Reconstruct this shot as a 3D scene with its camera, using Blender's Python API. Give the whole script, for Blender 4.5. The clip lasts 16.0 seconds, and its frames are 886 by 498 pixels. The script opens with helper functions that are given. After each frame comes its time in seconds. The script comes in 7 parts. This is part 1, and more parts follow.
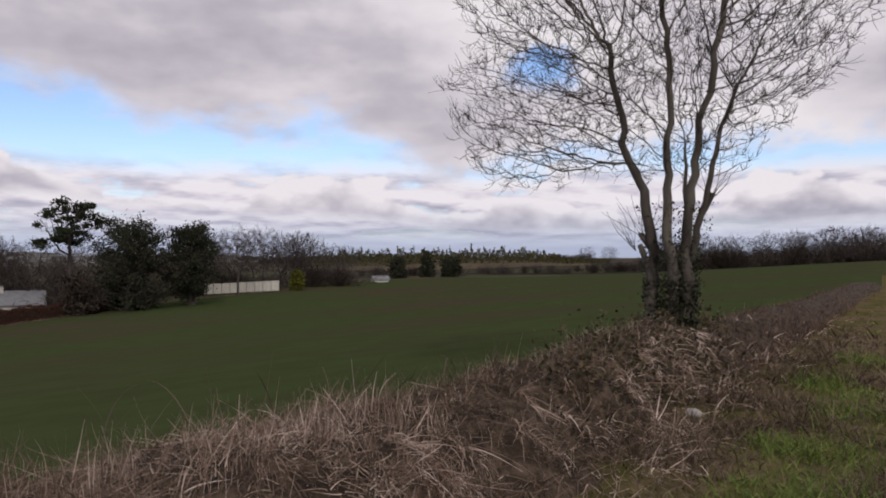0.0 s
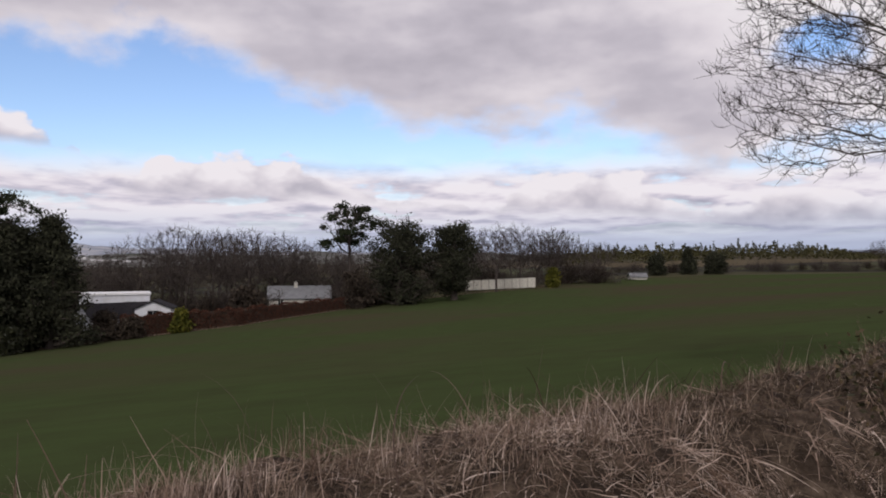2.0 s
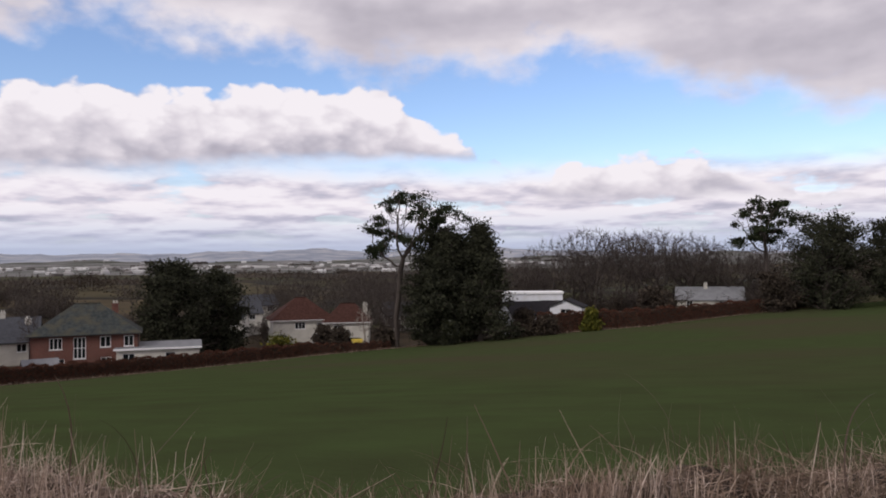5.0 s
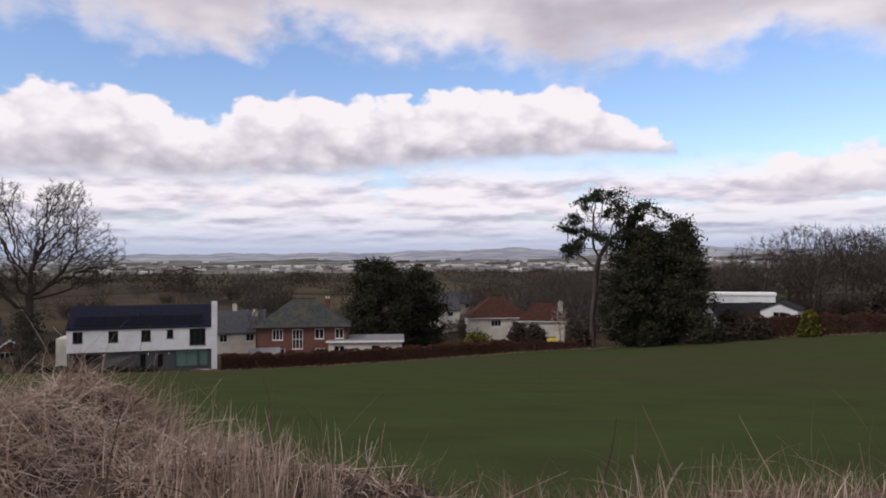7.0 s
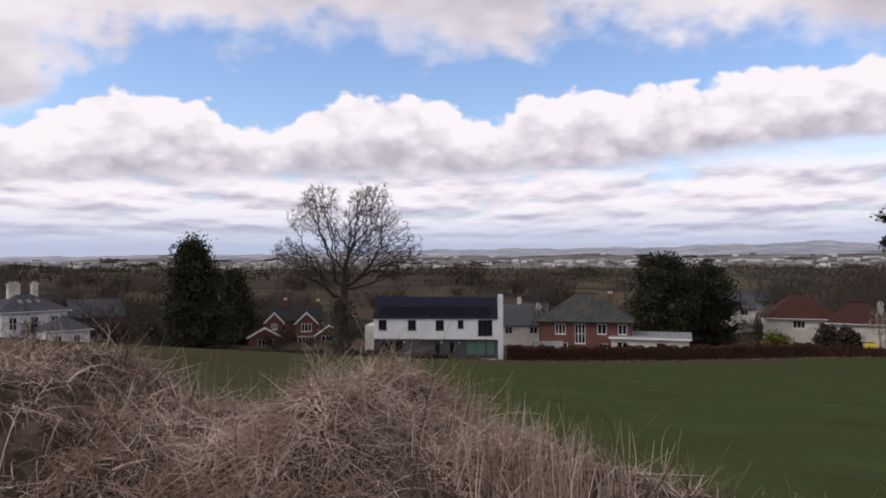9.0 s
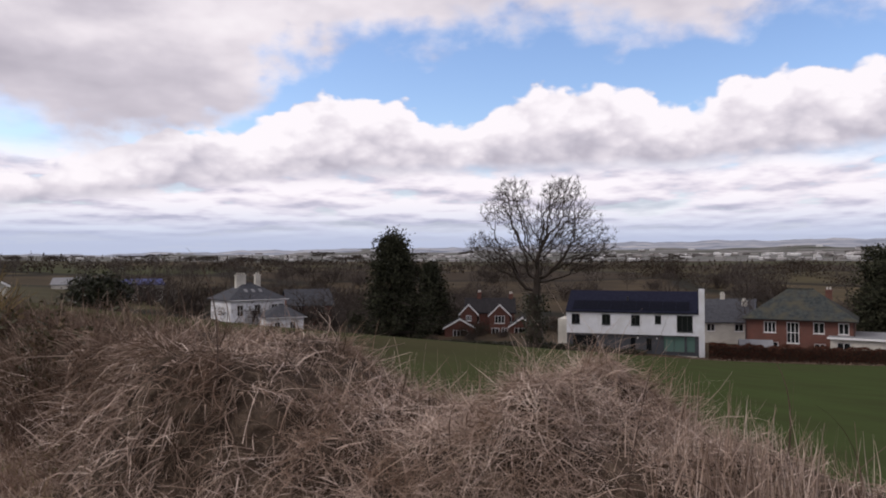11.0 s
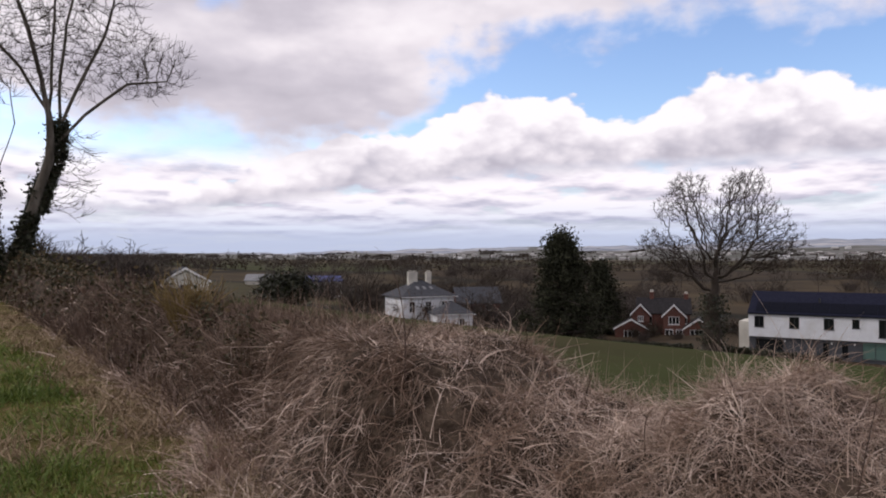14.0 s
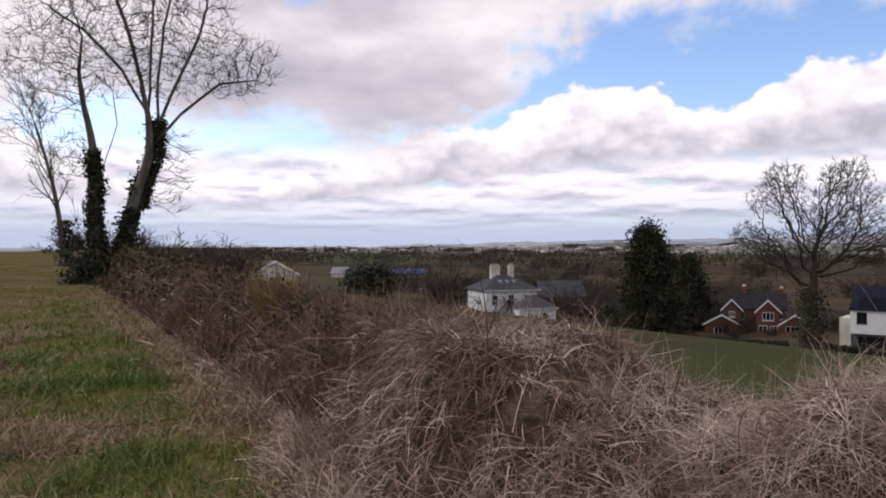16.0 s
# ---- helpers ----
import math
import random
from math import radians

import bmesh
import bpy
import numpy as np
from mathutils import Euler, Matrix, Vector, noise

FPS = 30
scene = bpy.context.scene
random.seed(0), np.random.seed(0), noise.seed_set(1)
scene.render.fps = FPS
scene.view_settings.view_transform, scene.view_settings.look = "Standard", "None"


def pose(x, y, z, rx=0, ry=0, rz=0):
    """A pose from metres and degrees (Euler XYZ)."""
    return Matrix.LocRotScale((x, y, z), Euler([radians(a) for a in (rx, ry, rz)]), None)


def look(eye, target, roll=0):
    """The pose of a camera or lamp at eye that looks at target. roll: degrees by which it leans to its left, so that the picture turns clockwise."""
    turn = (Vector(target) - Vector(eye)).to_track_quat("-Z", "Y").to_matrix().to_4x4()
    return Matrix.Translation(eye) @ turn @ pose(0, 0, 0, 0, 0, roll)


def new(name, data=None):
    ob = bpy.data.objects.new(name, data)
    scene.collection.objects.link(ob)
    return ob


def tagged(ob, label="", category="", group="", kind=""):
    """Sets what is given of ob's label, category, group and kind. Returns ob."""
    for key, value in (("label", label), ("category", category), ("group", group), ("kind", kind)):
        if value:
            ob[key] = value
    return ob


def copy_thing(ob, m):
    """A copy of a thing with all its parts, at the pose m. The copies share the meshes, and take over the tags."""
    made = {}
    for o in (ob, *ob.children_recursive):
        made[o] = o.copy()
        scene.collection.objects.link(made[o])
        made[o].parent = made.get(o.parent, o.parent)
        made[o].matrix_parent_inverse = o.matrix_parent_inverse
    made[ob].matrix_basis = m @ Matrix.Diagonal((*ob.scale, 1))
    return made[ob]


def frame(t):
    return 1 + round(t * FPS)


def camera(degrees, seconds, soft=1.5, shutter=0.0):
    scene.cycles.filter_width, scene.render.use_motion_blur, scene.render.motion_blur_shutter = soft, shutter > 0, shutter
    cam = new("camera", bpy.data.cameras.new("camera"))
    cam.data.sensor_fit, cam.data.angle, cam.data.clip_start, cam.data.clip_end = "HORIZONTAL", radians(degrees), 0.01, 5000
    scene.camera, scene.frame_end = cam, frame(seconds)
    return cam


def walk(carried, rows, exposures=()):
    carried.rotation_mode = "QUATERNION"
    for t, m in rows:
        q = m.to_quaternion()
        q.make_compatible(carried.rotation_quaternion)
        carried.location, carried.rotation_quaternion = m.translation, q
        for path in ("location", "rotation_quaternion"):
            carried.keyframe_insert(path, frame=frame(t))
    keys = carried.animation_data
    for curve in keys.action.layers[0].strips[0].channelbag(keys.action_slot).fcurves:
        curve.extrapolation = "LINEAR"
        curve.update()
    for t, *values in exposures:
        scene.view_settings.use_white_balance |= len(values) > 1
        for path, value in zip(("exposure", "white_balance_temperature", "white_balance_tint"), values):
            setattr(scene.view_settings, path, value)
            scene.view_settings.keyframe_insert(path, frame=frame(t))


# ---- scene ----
cam = camera(61.78, 16.0, soft=1.9)
PATH = [
    (0.0, pose(0.065, -0.083, 1.600, 91.324, 0.049, -51.314)),
    (0.5, pose(0.059, -0.063, 1.600, 91.303, 0.104, -45.380)),
    (1.0, pose(0.051, -0.042, 1.599, 91.325, 0.119, -41.668)),
    (1.5, pose(0.036, -0.014, 1.598, 91.196, 0.111, -36.188)),
    (2.0, pose(0.029, 0.004, 1.599, 91.145, 0.221, -31.764)),
    (2.5, pose(0.002, 0.022, 1.601, 91.214, 0.451, -26.881)),
    (3.0, pose(-0.026, 0.058, 1.604, 91.160, 0.564, -20.998)),
    (3.5, pose(-0.050, 0.085, 1.602, 91.228, 0.596, -15.890)),
    (4.0, pose(-0.073, 0.109, 1.601, 91.294, 0.580, -11.317)),
    (6.5, pose(0.110, 0.055, 1.587, 91.566, 0.529, 11.476)),
    (7.0, pose(0.112, 0.061, 1.587, 91.457, 0.394, 13.990)),
    (7.5, pose(0.115, 0.070, 1.586, 91.396, 0.280, 19.185)),
    (8.0, pose(0.107, 0.078, 1.589, 91.486, 0.265, 25.006)),
    (8.5, pose(0.097, 0.085, 1.592, 91.205, 0.309, 27.987)),
    (9.0, pose(0.062, 0.067, 1.598, 91.165, 0.204, 35.530)),
    (9.5, pose(0.034, 0.056, 1.605, 91.228, -0.148, 44.718)),
    (12.0, pose(-0.023, -0.008, 1.608, 90.535, 0.244, 53.767)),
    (12.5, pose(-0.048, -0.017, 1.610, 90.477, 0.227, 58.155)),
    (13.0, pose(-0.068, -0.026, 1.610, 90.583, 0.146, 60.288)),
    (13.5, pose(-0.077, -0.029, 1.610, 90.641, 0.206, 61.630)),
    (14.0, pose(-0.089, -0.038, 1.607, 90.577, 0.168, 63.189)),
    (14.5, pose(-0.100, -0.044, 1.604, 90.420, 0.132, 64.459)),
    (15.0, pose(-0.120, -0.047, 1.603, 90.450, 0.060, 67.146)),
    (15.5, pose(-0.122, -0.027, 1.600, 90.264, 0.066, 68.466)),
    (16.0, pose(-0.128, -0.017, 1.600, 90.085, 0.188, 69.575)),
]
walk(cam, PATH, [(0.0, -0.14, 6520, 14), (4.0, -0.04, 6520, 14), (9.0, 0.08, 6520, 14), (12.5, 0.15, 6520, 14), (16.0, 0.22, 6520, 14)])

# ---- sky, sun and exposure ----
SUN_AZ, SUN_EL = 140.0, 38.0          # degrees; azimuth counted from +Y towards -X


def math_node(tree, op, a, b=None, c=None):
    n = tree.nodes.new("ShaderNodeMath")
    n.operation = op
    for i, v in enumerate((a, b, c)):
        if v is None:
            continue
        if isinstance(v, (int, float)):
            n.inputs[i].default_value = v
        else:
            tree.links.new(v, n.inputs[i])
    return n.outputs[0]


def curve_node(tree, value, points):
    """A smooth curve over the azimuth, points of (azimuth, elevation) in degrees; value is the azimuth as (az + 110) / 230."""
    n = tree.nodes.new("ShaderNodeFloatCurve")
    c = n.mapping.curves[0]
    rows = sorted((float(np.clip((a + 110) / 230, 0, 1)), e / 25) for a, e in points)
    while len(c.points) < len(rows):
        c.points.new(0.5, 0.5)
    for p, (a, e) in zip(c.points, rows):
        p.location = (a, e)
    n.mapping.update()
    tree.links.new(value, n.inputs["Value"])
    return math_node(tree, "MULTIPLY", n.outputs[0], 25.0)


def ramp(tree, value, stops):
    n = tree.nodes.new("ShaderNodeValToRGB")
    el = n.color_ramp.elements
    while len(el) < len(stops):
        el.new(0.5)
    for e, (p, c) in zip(el, stops):
        e.position, e.color = p, (*c, 1)
    tree.links.new(value, n.inputs[0])
    return n.outputs[0]


def step_node(tree, value, a, b, lo=0.0, hi=1.0):
    n = tree.nodes.new("ShaderNodeMapRange")
    n.interpolation_type = "SMOOTHSTEP"
    for i, v in enumerate((a, b, lo, hi)):
        n.inputs[i + 1].default_value = v
    tree.links.new(value, n.inputs[0])
    return n.outputs[0]


def sky_noise(tree, az, el, sx, sy, detail, rough, z=0.0):
    """Noise over the sky; sx and sy are features for each degree."""
    c = tree.nodes.new("ShaderNodeCombineXYZ")
    c.inputs[2].default_value = z
    tree.links.new(math_node(tree, "MULTIPLY", az, sx), c.inputs[0]), tree.links.new(math_node(tree, "MULTIPLY", el, sy), c.inputs[1])
    n = tree.nodes.new("ShaderNodeTexNoise")
    n.inputs["Scale"].default_value, n.inputs["Detail"].default_value, n.inputs["Roughness"].default_value = 1.0, detail, rough
    tree.links.new(c.outputs[0], n.inputs["Vector"])
    return n.outputs["Fac"]


# the long cumulus bank: its heads and its flat base
HEADS = [(-110, 7), (-82, 6), (-76, 7.6), (-71, 4.4), (-64, 4.6), (-57, 5.6), (-52, 4.2), (-48, 5.6), (-43, 7.4), (-38, 6.8), (-35, 5.0), (-29, 5.4), (-24, 6.4), (-18, 8.7), (-11, 8.4), (-8, 6.5),
         (-5, 9.0), (0, 11.4), (3, 13.5), (10, 14.4), (16, 13.8), (21, 13.4), (28, 13.6), (32, 11.7), (35, 12.8), (41, 13.3), (46, 12.2), (50, 10.6), (54, 12.6), (59, 12.9), (64, 10.4), (71, 9.4), (79, 6.7), (87, 4.6), (96, 7.0), (105, 9.5), (120, 9)]
BASES = [(-110, 3), (-70, 3.0), (-56, 2.6), (-46, 3.8), (-35, 4.2), (-25, 4.8), (-10, 5.0), (-7, 6.4), (-4, 8.3), (4, 8.1), (15, 7.7), (29, 6.7), (45, 6.6), (60, 6.0), (72, 4.8), (84, 3.2), (96, 3.6), (120, 4)]
# the underside of the grey deck above
DECK = [(-110, 8), (-78, 8.2), (-70, 8.6), (-62, 8.0), (-53, 7.0), (-45, 9.4), (-34, 9.8), (-25, 11.8), (-18, 13.6), (-12, 15.6), (-6, 14.9), (2, 15.2), (11, 15.6), (17, 16.4), (24, 17.6), (30, 16.4), (38, 16.2), (46, 17.0),
        (55, 16.4), (61, 14.6), (66, 10.5), (74, 8.0), (82, 9.2), (92, 9.6), (100, 8.5), (120, 8)]
# blue holes in the deck: azimuth, elevation, half width, half height
HOLES = [(-58, 15.2, 5.0, 2.4), (79.5, 18.6, 5.5, 2.2), (-79, 6.4, 3.0, 1.4)]


def make_world():
    world = bpy.data.worlds.new("sky")
    scene.world = world
    world.use_nodes = True
    t = world.node_tree
    t.nodes.clear()
    out = t.nodes.new("ShaderNodeOutputWorld")
    sky = t.nodes.new("ShaderNodeTexSky")
    sky.sky_type, sky.sun_disc = "NISHITA", False
    sky.sun_elevation, sky.sun_rotation = radians(SUN_EL), radians(-SUN_AZ)
    sky.air_density, sky.dust_density, sky.ozone_density = 1.0, 0.6, 2.0
    blue = t.nodes.new("ShaderNodeBackground")
    blue.inputs["Strength"].default_value = 0.15
    deep = t.nodes.new("ShaderNodeHueSaturation")
    deep.inputs["Hue"].default_value, deep.inputs["Saturation"].default_value, deep.inputs["Value"].default_value = 0.507, 1.08, 1.14
    t.links.new(sky.outputs[0], deep.inputs["Color"]), t.links.new(deep.outputs[0], blue.inputs["Color"])
    co = t.nodes.new("ShaderNodeTexCoord")
    sep = t.nodes.new("ShaderNodeSeparateXYZ")
    t.links.new(co.outputs["Generated"], sep.inputs[0])
    x, y, z = sep.outputs
    az = math_node(t, "MULTIPLY", math_node(t, "ARCTAN2", math_node(t, "MULTIPLY", x, -1.0), y), 57.29578)
    el = math_node(t, "MULTIPLY", math_node(t, "ARCSINE", z), 57.29578)

    def add(a, b):
        return math_node(t, "ADD", a, b)

    def mul(a, b):
        return math_node(t, "MULTIPLY", a, b)

    def sub(a, b):
        return math_node(t, "SUBTRACT", a, b)

    # edges: broad swells, then rounded heads on heads
    swell = sub(sky_noise(t, az, el, 0.11, 0.18, 3.0, 0.5, 3.0), 0.5)
    swell2 = sub(sky_noise(t, az, el, 0.13, 0.2, 3.0, 0.5, 9.0), 0.5)
    puff = sub(sky_noise(t, az, el, 0.42, 0.62, 4.5, 0.52, 5.0), 0.5)
    heads = t.nodes.new("ShaderNodeTexVoronoi")
    heads.feature, heads.voronoi_dimensions = "SMOOTH_F1", "2D"
    heads.inputs["Scale"].default_value, heads.inputs["Smoothness"].default_value, heads.inputs["Detail"].default_value = 0.40, 0.35, 2.0
    place2 = t.nodes.new("ShaderNodeCombineXYZ")
    t.links.new(add(mul(az, 0.8), mul(puff, 1.6)), place2.inputs[0]), t.links.new(add(mul(el, 1.25), mul(swell, 2.0)), place2.inputs[1])
    t.links.new(place2.outputs[0], heads.inputs["Vector"])
    round_ = sub(0.42, heads.outputs["Distance"])
    az1 = mul(add(add(add(az, mul(swell2, 5.0)), mul(puff, 1.5)), 110.0), 1 / 230.0)
    # -- rows of flat low cloud towards the horizon
    up = math_node(t, "LOGARITHM", math_node(t, "MAXIMUM", add(el, 1.6), 0.3), 2.718)
    rows0 = sky_noise(t, az, add(up, mul(puff, 0.025)), 0.13, 4.0, 4.0, 0.52, 1.0)
    rows1 = sky_noise(t, az, add(add(up, 0.08), mul(puff, 0.025)), 0.13, 4.0, 4.0, 0.52, 1.0)
    low_shade = add(add(0.71, mul(sub(rows0, rows1), 2.6)), add(mul(sub(rows0, 0.5), 0.5), mul(puff, 0.30)))
    low_shade = add(mul(sub(low_shade, 0.62), step_node(t, el, 0.8, 3.6)), 0.62)
    low_cover = mul(step_node(t, add(rows0, mul(puff, 0.25)), 0.26, 0.44), step_node(t, add(el, mul(swell, 3.0)), 8.6, 6.0))
    low_cover = math_node(t, "MAXIMUM", low_cover, step_node(t, el, 9.5, 1.0, 0.0, 0.97))
    # -- the cumulus bank
    top, base = curve_node(t, az1, HEADS), curve_node(t, az1, BASES)
    e1 = add(add(el, mul(swell, 2.2)), add(mul(puff, -1.4), mul(round_, -1.3)))
    e2 = add(el, add(mul(swell, 1.2), mul(puff, 1.0)))
    cum_cover = mul(step_node(t, sub(top, e1), -0.10, 0.42), step_node(t, sub(e2, base), -0.5, 0.9))
    high = math_node(t, "DIVIDE", sub(el, base), math_node(t, "MAXIMUM", sub(top, base), 1.5))
    cum_shade = add(add(mul(math_node(t, "MINIMUM", high, 0.8), 0.84), 0.40), add(mul(round_, 0.40), add(mul(puff, 0.55), mul(swell, 0.8))))
    # -- the grey deck
    deck_low = curve_node(t, az1, DECK)
    az2, el2 = add(az, add(mul(swell, 9.0), mul(puff, 3.0))), add(el, add(mul(swell2, 4.0), mul(puff, 2.0)))
    for a, e, w, h in HOLES:
        dx, dy = mul(sub(az2, float(a)), 1.0 / w), mul(sub(el2, float(e)), 1.0 / h)
        deck_low = add(deck_low, mul(math_node(t, "EXPONENT", mul(add(mul(dx, dx), mul(dy, dy)), -1.0)), 9.0))
    e3 = add(el, add(mul(swell2, 6.5), mul(puff, 4.0)))
    deck_cover = step_node(t, sub(e3, deck_low), -1.3, 2.2)
    broad = sky_noise(t, az, el, 0.055, 0.14, 4.0, 0.5, 21.0)
    deck_shade = add(add(mul(sub(broad, 0.5), 2.2), 0.62), add(mul(puff, 0.30), mul(step_node(t, sub(e3, deck_low), 0.0, 4.0), -0.08)))

    deck_shade = add(deck_shade, add(step_node(t, az, -56.0, -34.0, 0.20, 0.0), -0.08))
    grey = [(0.05, (0.43, 0.41, 0.48)), (0.30, (0.57, 0.55, 0.62)), (0.55, (0.78, 0.745, 0.80)), (0.80, (0.98, 0.95, 0.98))]
    colour = ramp(t, low_shade, [(0.05, (0.46, 0.46, 0.56)), (0.40, (0.64, 0.62, 0.72)), (0.65, (0.86, 0.82, 0.89)), (0.88, (0.98, 0.95, 0.99))])
    closed = low_cover
    for cover, shade, stops in ((cum_cover, cum_shade, grey), (deck_cover, deck_shade, [(0.05, (0.44, 0.42, 0.48)), (0.40, (0.62, 0.59, 0.65)), (0.70, (0.84, 0.80, 0.84)), (0.95, (0.96, 0.93, 0.95))])):
        m = t.nodes.new("ShaderNodeMix")
        m.data_type = "RGBA"
        t.links.new(cover, m.inputs[0]), t.links.new(colour, m.inputs[6]), t.links.new(ramp(t, shade, stops), m.inputs[7])
        colour = m.outputs[2]
        closed = sub(1.0, mul(sub(1.0, closed), sub(1.0, cover)))
    # the air dims and blues the lowest degrees
    air = t.nodes.new("ShaderNodeMix")
    air.data_type, air.blend_type = "RGBA", "MULTIPLY"
    air.inputs[0].default_value = 1.0
    t.links.new(colour, air.inputs[6])
    t.links.new(ramp(t, step_node(t, el, 0.9, 5.0), [(0.0, (0.60, 0.71, 0.84)), (1.0, (1.0, 1.0, 1.0))]), air.inputs[7])
    cloud = t.nodes.new("ShaderNodeBackground")
    t.links.new(air.outputs[2], cloud.inputs["Color"])
    cloud.inputs["Strength"].default_value = 0.92
    mix = t.nodes.new("ShaderNodeMixShader")
    t.links.new(closed, mix.inputs[0])
    t.links.new(blue.outputs[0], mix.inputs[1]), t.links.new(cloud.outputs[0], mix.inputs[2])
    t.links.new(mix.outputs[0], out.inputs[0])


make_world()
sun = new("sun", bpy.data.lights.new("sun", "SUN"))
sun.data.energy, sun.data.angle, sun.data.color = 1.5, radians(12), (1.0, 0.95, 0.88)
sun.matrix_world = look((-500 * math.sin(radians(SUN_AZ)), 500 * math.cos(radians(SUN_AZ)), 500 * math.tan(radians(SUN_EL))), (0, 0, 0))

# ---- materials ----
def material(name, stops, scale=4.0, detail=6.0, rough=0.9, metal=0.0, bump=0.0, bump_scale=40.0, island=0.0, stain=None, stain_scale=0.6,
             translucent=0.0, stretch=(1, 1, 1), specular=0.3, random_object=0.0):
    """A noise-mottled surface: stops are colours from dark to light; stain is a second, broader colour; island varies loose pieces."""
    m = bpy.data.materials.new(name)
    m.use_nodes = True
    t = m.node_tree
    b = t.nodes["Principled BSDF"]
    b.inputs["Roughness"].default_value, b.inputs["Metallic"].default_value = rough, metal
    b.inputs["Specular IOR Level"].default_value = specular
    co = t.nodes.new("ShaderNodeTexCoord")
    mp = t.nodes.new("ShaderNodeMapping")
    mp.inputs["Scale"].default_value = stretch
    t.links.new(co.outputs["Object"], mp.inputs[0])
    n = t.nodes.new("ShaderNodeTexNoise")
    n.inputs["Scale"].default_value, n.inputs["Detail"].default_value, n.inputs["Roughness"].default_value = scale, detail, 0.6
    t.links.new(mp.outputs[0], n.inputs["Vector"])
    value = n.outputs["Fac"]
    if island:
        geo = t.nodes.new("ShaderNodeNewGeometry")
        value = math_node(t, "ADD", math_node(t, "MULTIPLY", value, 1 - island), math_node(t, "MULTIPLY", geo.outputs["Random Per Island"], island))
    if random_object:
        info = t.nodes.new("ShaderNodeObjectInfo")
        value = math_node(t, "ADD", value, math_node(t, "MULTIPLY", math_node(t, "SUBTRACT", info.outputs["Random"], 0.5), random_object))
    spread = [0.5] if len(stops) == 1 else ([0.1 + 0.8 * i / (len(stops) - 1) for i in range(len(stops))] if island else
                                            [0.3 + 0.4 * i / (len(stops) - 1) for i in range(len(stops))])
    colour = ramp(t, value, list(zip(spread, stops)))
    if stain:
        n2 = t.nodes.new("ShaderNodeTexNoise")
        n2.inputs["Scale"].default_value, n2.inputs["Detail"].default_value = stain_scale, 4.0
        t.links.new(co.outputs["Object"], n2.inputs["Vector"])
        mask = t.nodes.new("ShaderNodeMapRange")
        mask.inputs[1].default_value, mask.inputs[2].default_value = 0.44, 0.66
        t.links.new(n2.outputs["Fac"], mask.inputs[0])
        mix = t.nodes.new("ShaderNodeMix")
        mix.data_type = "RGBA"
        t.links.new(mask.outputs[0], mix.inputs[0]), t.links.new(colour, mix.inputs[6])
        mix.inputs[7].default_value = (*stain, 1)
        colour = mix.outputs[2]
    t.links.new(colour, b.inputs["Base Color"])
    if bump:
        n3 = t.nodes.new("ShaderNodeTexNoise")
        n3.inputs["Scale"].default_value, n3.inputs["Detail"].default_value = bump_scale, 5.0
        t.links.new(mp.outputs[0], n3.inputs["Vector"])
        bp = t.nodes.new("ShaderNodeBump")
        bp.inputs["Strength"].default_value, bp.inputs["Distance"].default_value = 0.6, bump
        t.links.new(n3.outputs["Fac"], bp.inputs["Height"]), t.links.new(bp.outputs[0], b.inputs["Normal"])
    return m


FIELD = material("young_crop", [(0.041, 0.050, 0.022), (0.045, 0.059, 0.024), (0.049, 0.068, 0.026)], scale=0.5, rough=0.95, bump=0.04, bump_scale=5.0,
                 stain=(0.056, 0.049, 0.030), stain_scale=0.028, stretch=(1, 1.5, 1), specular=0.0)
VERGE = material("verge_turf", [(0.042, 0.043, 0.013), (0.08, 0.074, 0.026), (0.145, 0.113, 0.058)], scale=2.6, bump=0.05, bump_scale=20, stain=(0.135, 0.10, 0.063),
                 stain_scale=0.55, specular=0.0)
# thatch brown, darkened so that gaps in the grass look like shaded hollows
THATCH = material("thatch_with_hollow_shade", [(0.018, 0.013, 0.010), (0.05, 0.036, 0.026), (0.13, 0.097, 0.072)], scale=7.0, bump=0.06, bump_scale=26, specular=0.1)
STRAW = material("dead_grass", [(0.055, 0.036, 0.025), (0.15, 0.104, 0.076), (0.25, 0.185, 0.142), (0.40, 0.315, 0.255)], scale=0.9, island=0.62, rough=0.8, specular=0.2, stain=(0.115, 0.072, 0.05), stain_scale=1.8)
BLEACHED = material("bleached_grass", [(0.12, 0.085, 0.064), (0.35, 0.262, 0.212), (0.54, 0.430, 0.362), (0.70, 0.590, 0.515)], scale=0.9, island=0.62, rough=0.8, specular=0.2, stain=(0.22, 0.148, 0.108), stain_scale=2.2)
TAN = material("withered_tan_grass", [(0.09, 0.064, 0.036), (0.20, 0.146, 0.090), (0.31, 0.235, 0.155), (0.43, 0.335, 0.235)], scale=0.9, island=0.6, rough=0.85, specular=0.1)
# dead grass taken darker: browner growth, and shade put into the right side's colour
DARKENED = material("darkened_grass", [(0.030, 0.021, 0.014), (0.075, 0.054, 0.038), (0.13, 0.097, 0.07), (0.24, 0.185, 0.14)], scale=0.9, island=0.6, rough=0.85, specular=0.1)
STALK = material("pale_stalk", [(0.22, 0.16, 0.11), (0.40, 0.31, 0.24), (0.52, 0.43, 0.35)], scale=2.0, island=0.6, rough=0.7, specular=0.2)
BRAMBLE = material("bramble_stem", [(0.035, 0.022, 0.017), (0.095, 0.062, 0.047), (0.19, 0.13, 0.098)], scale=2.0, island=0.6, rough=0.7, specular=0.2)
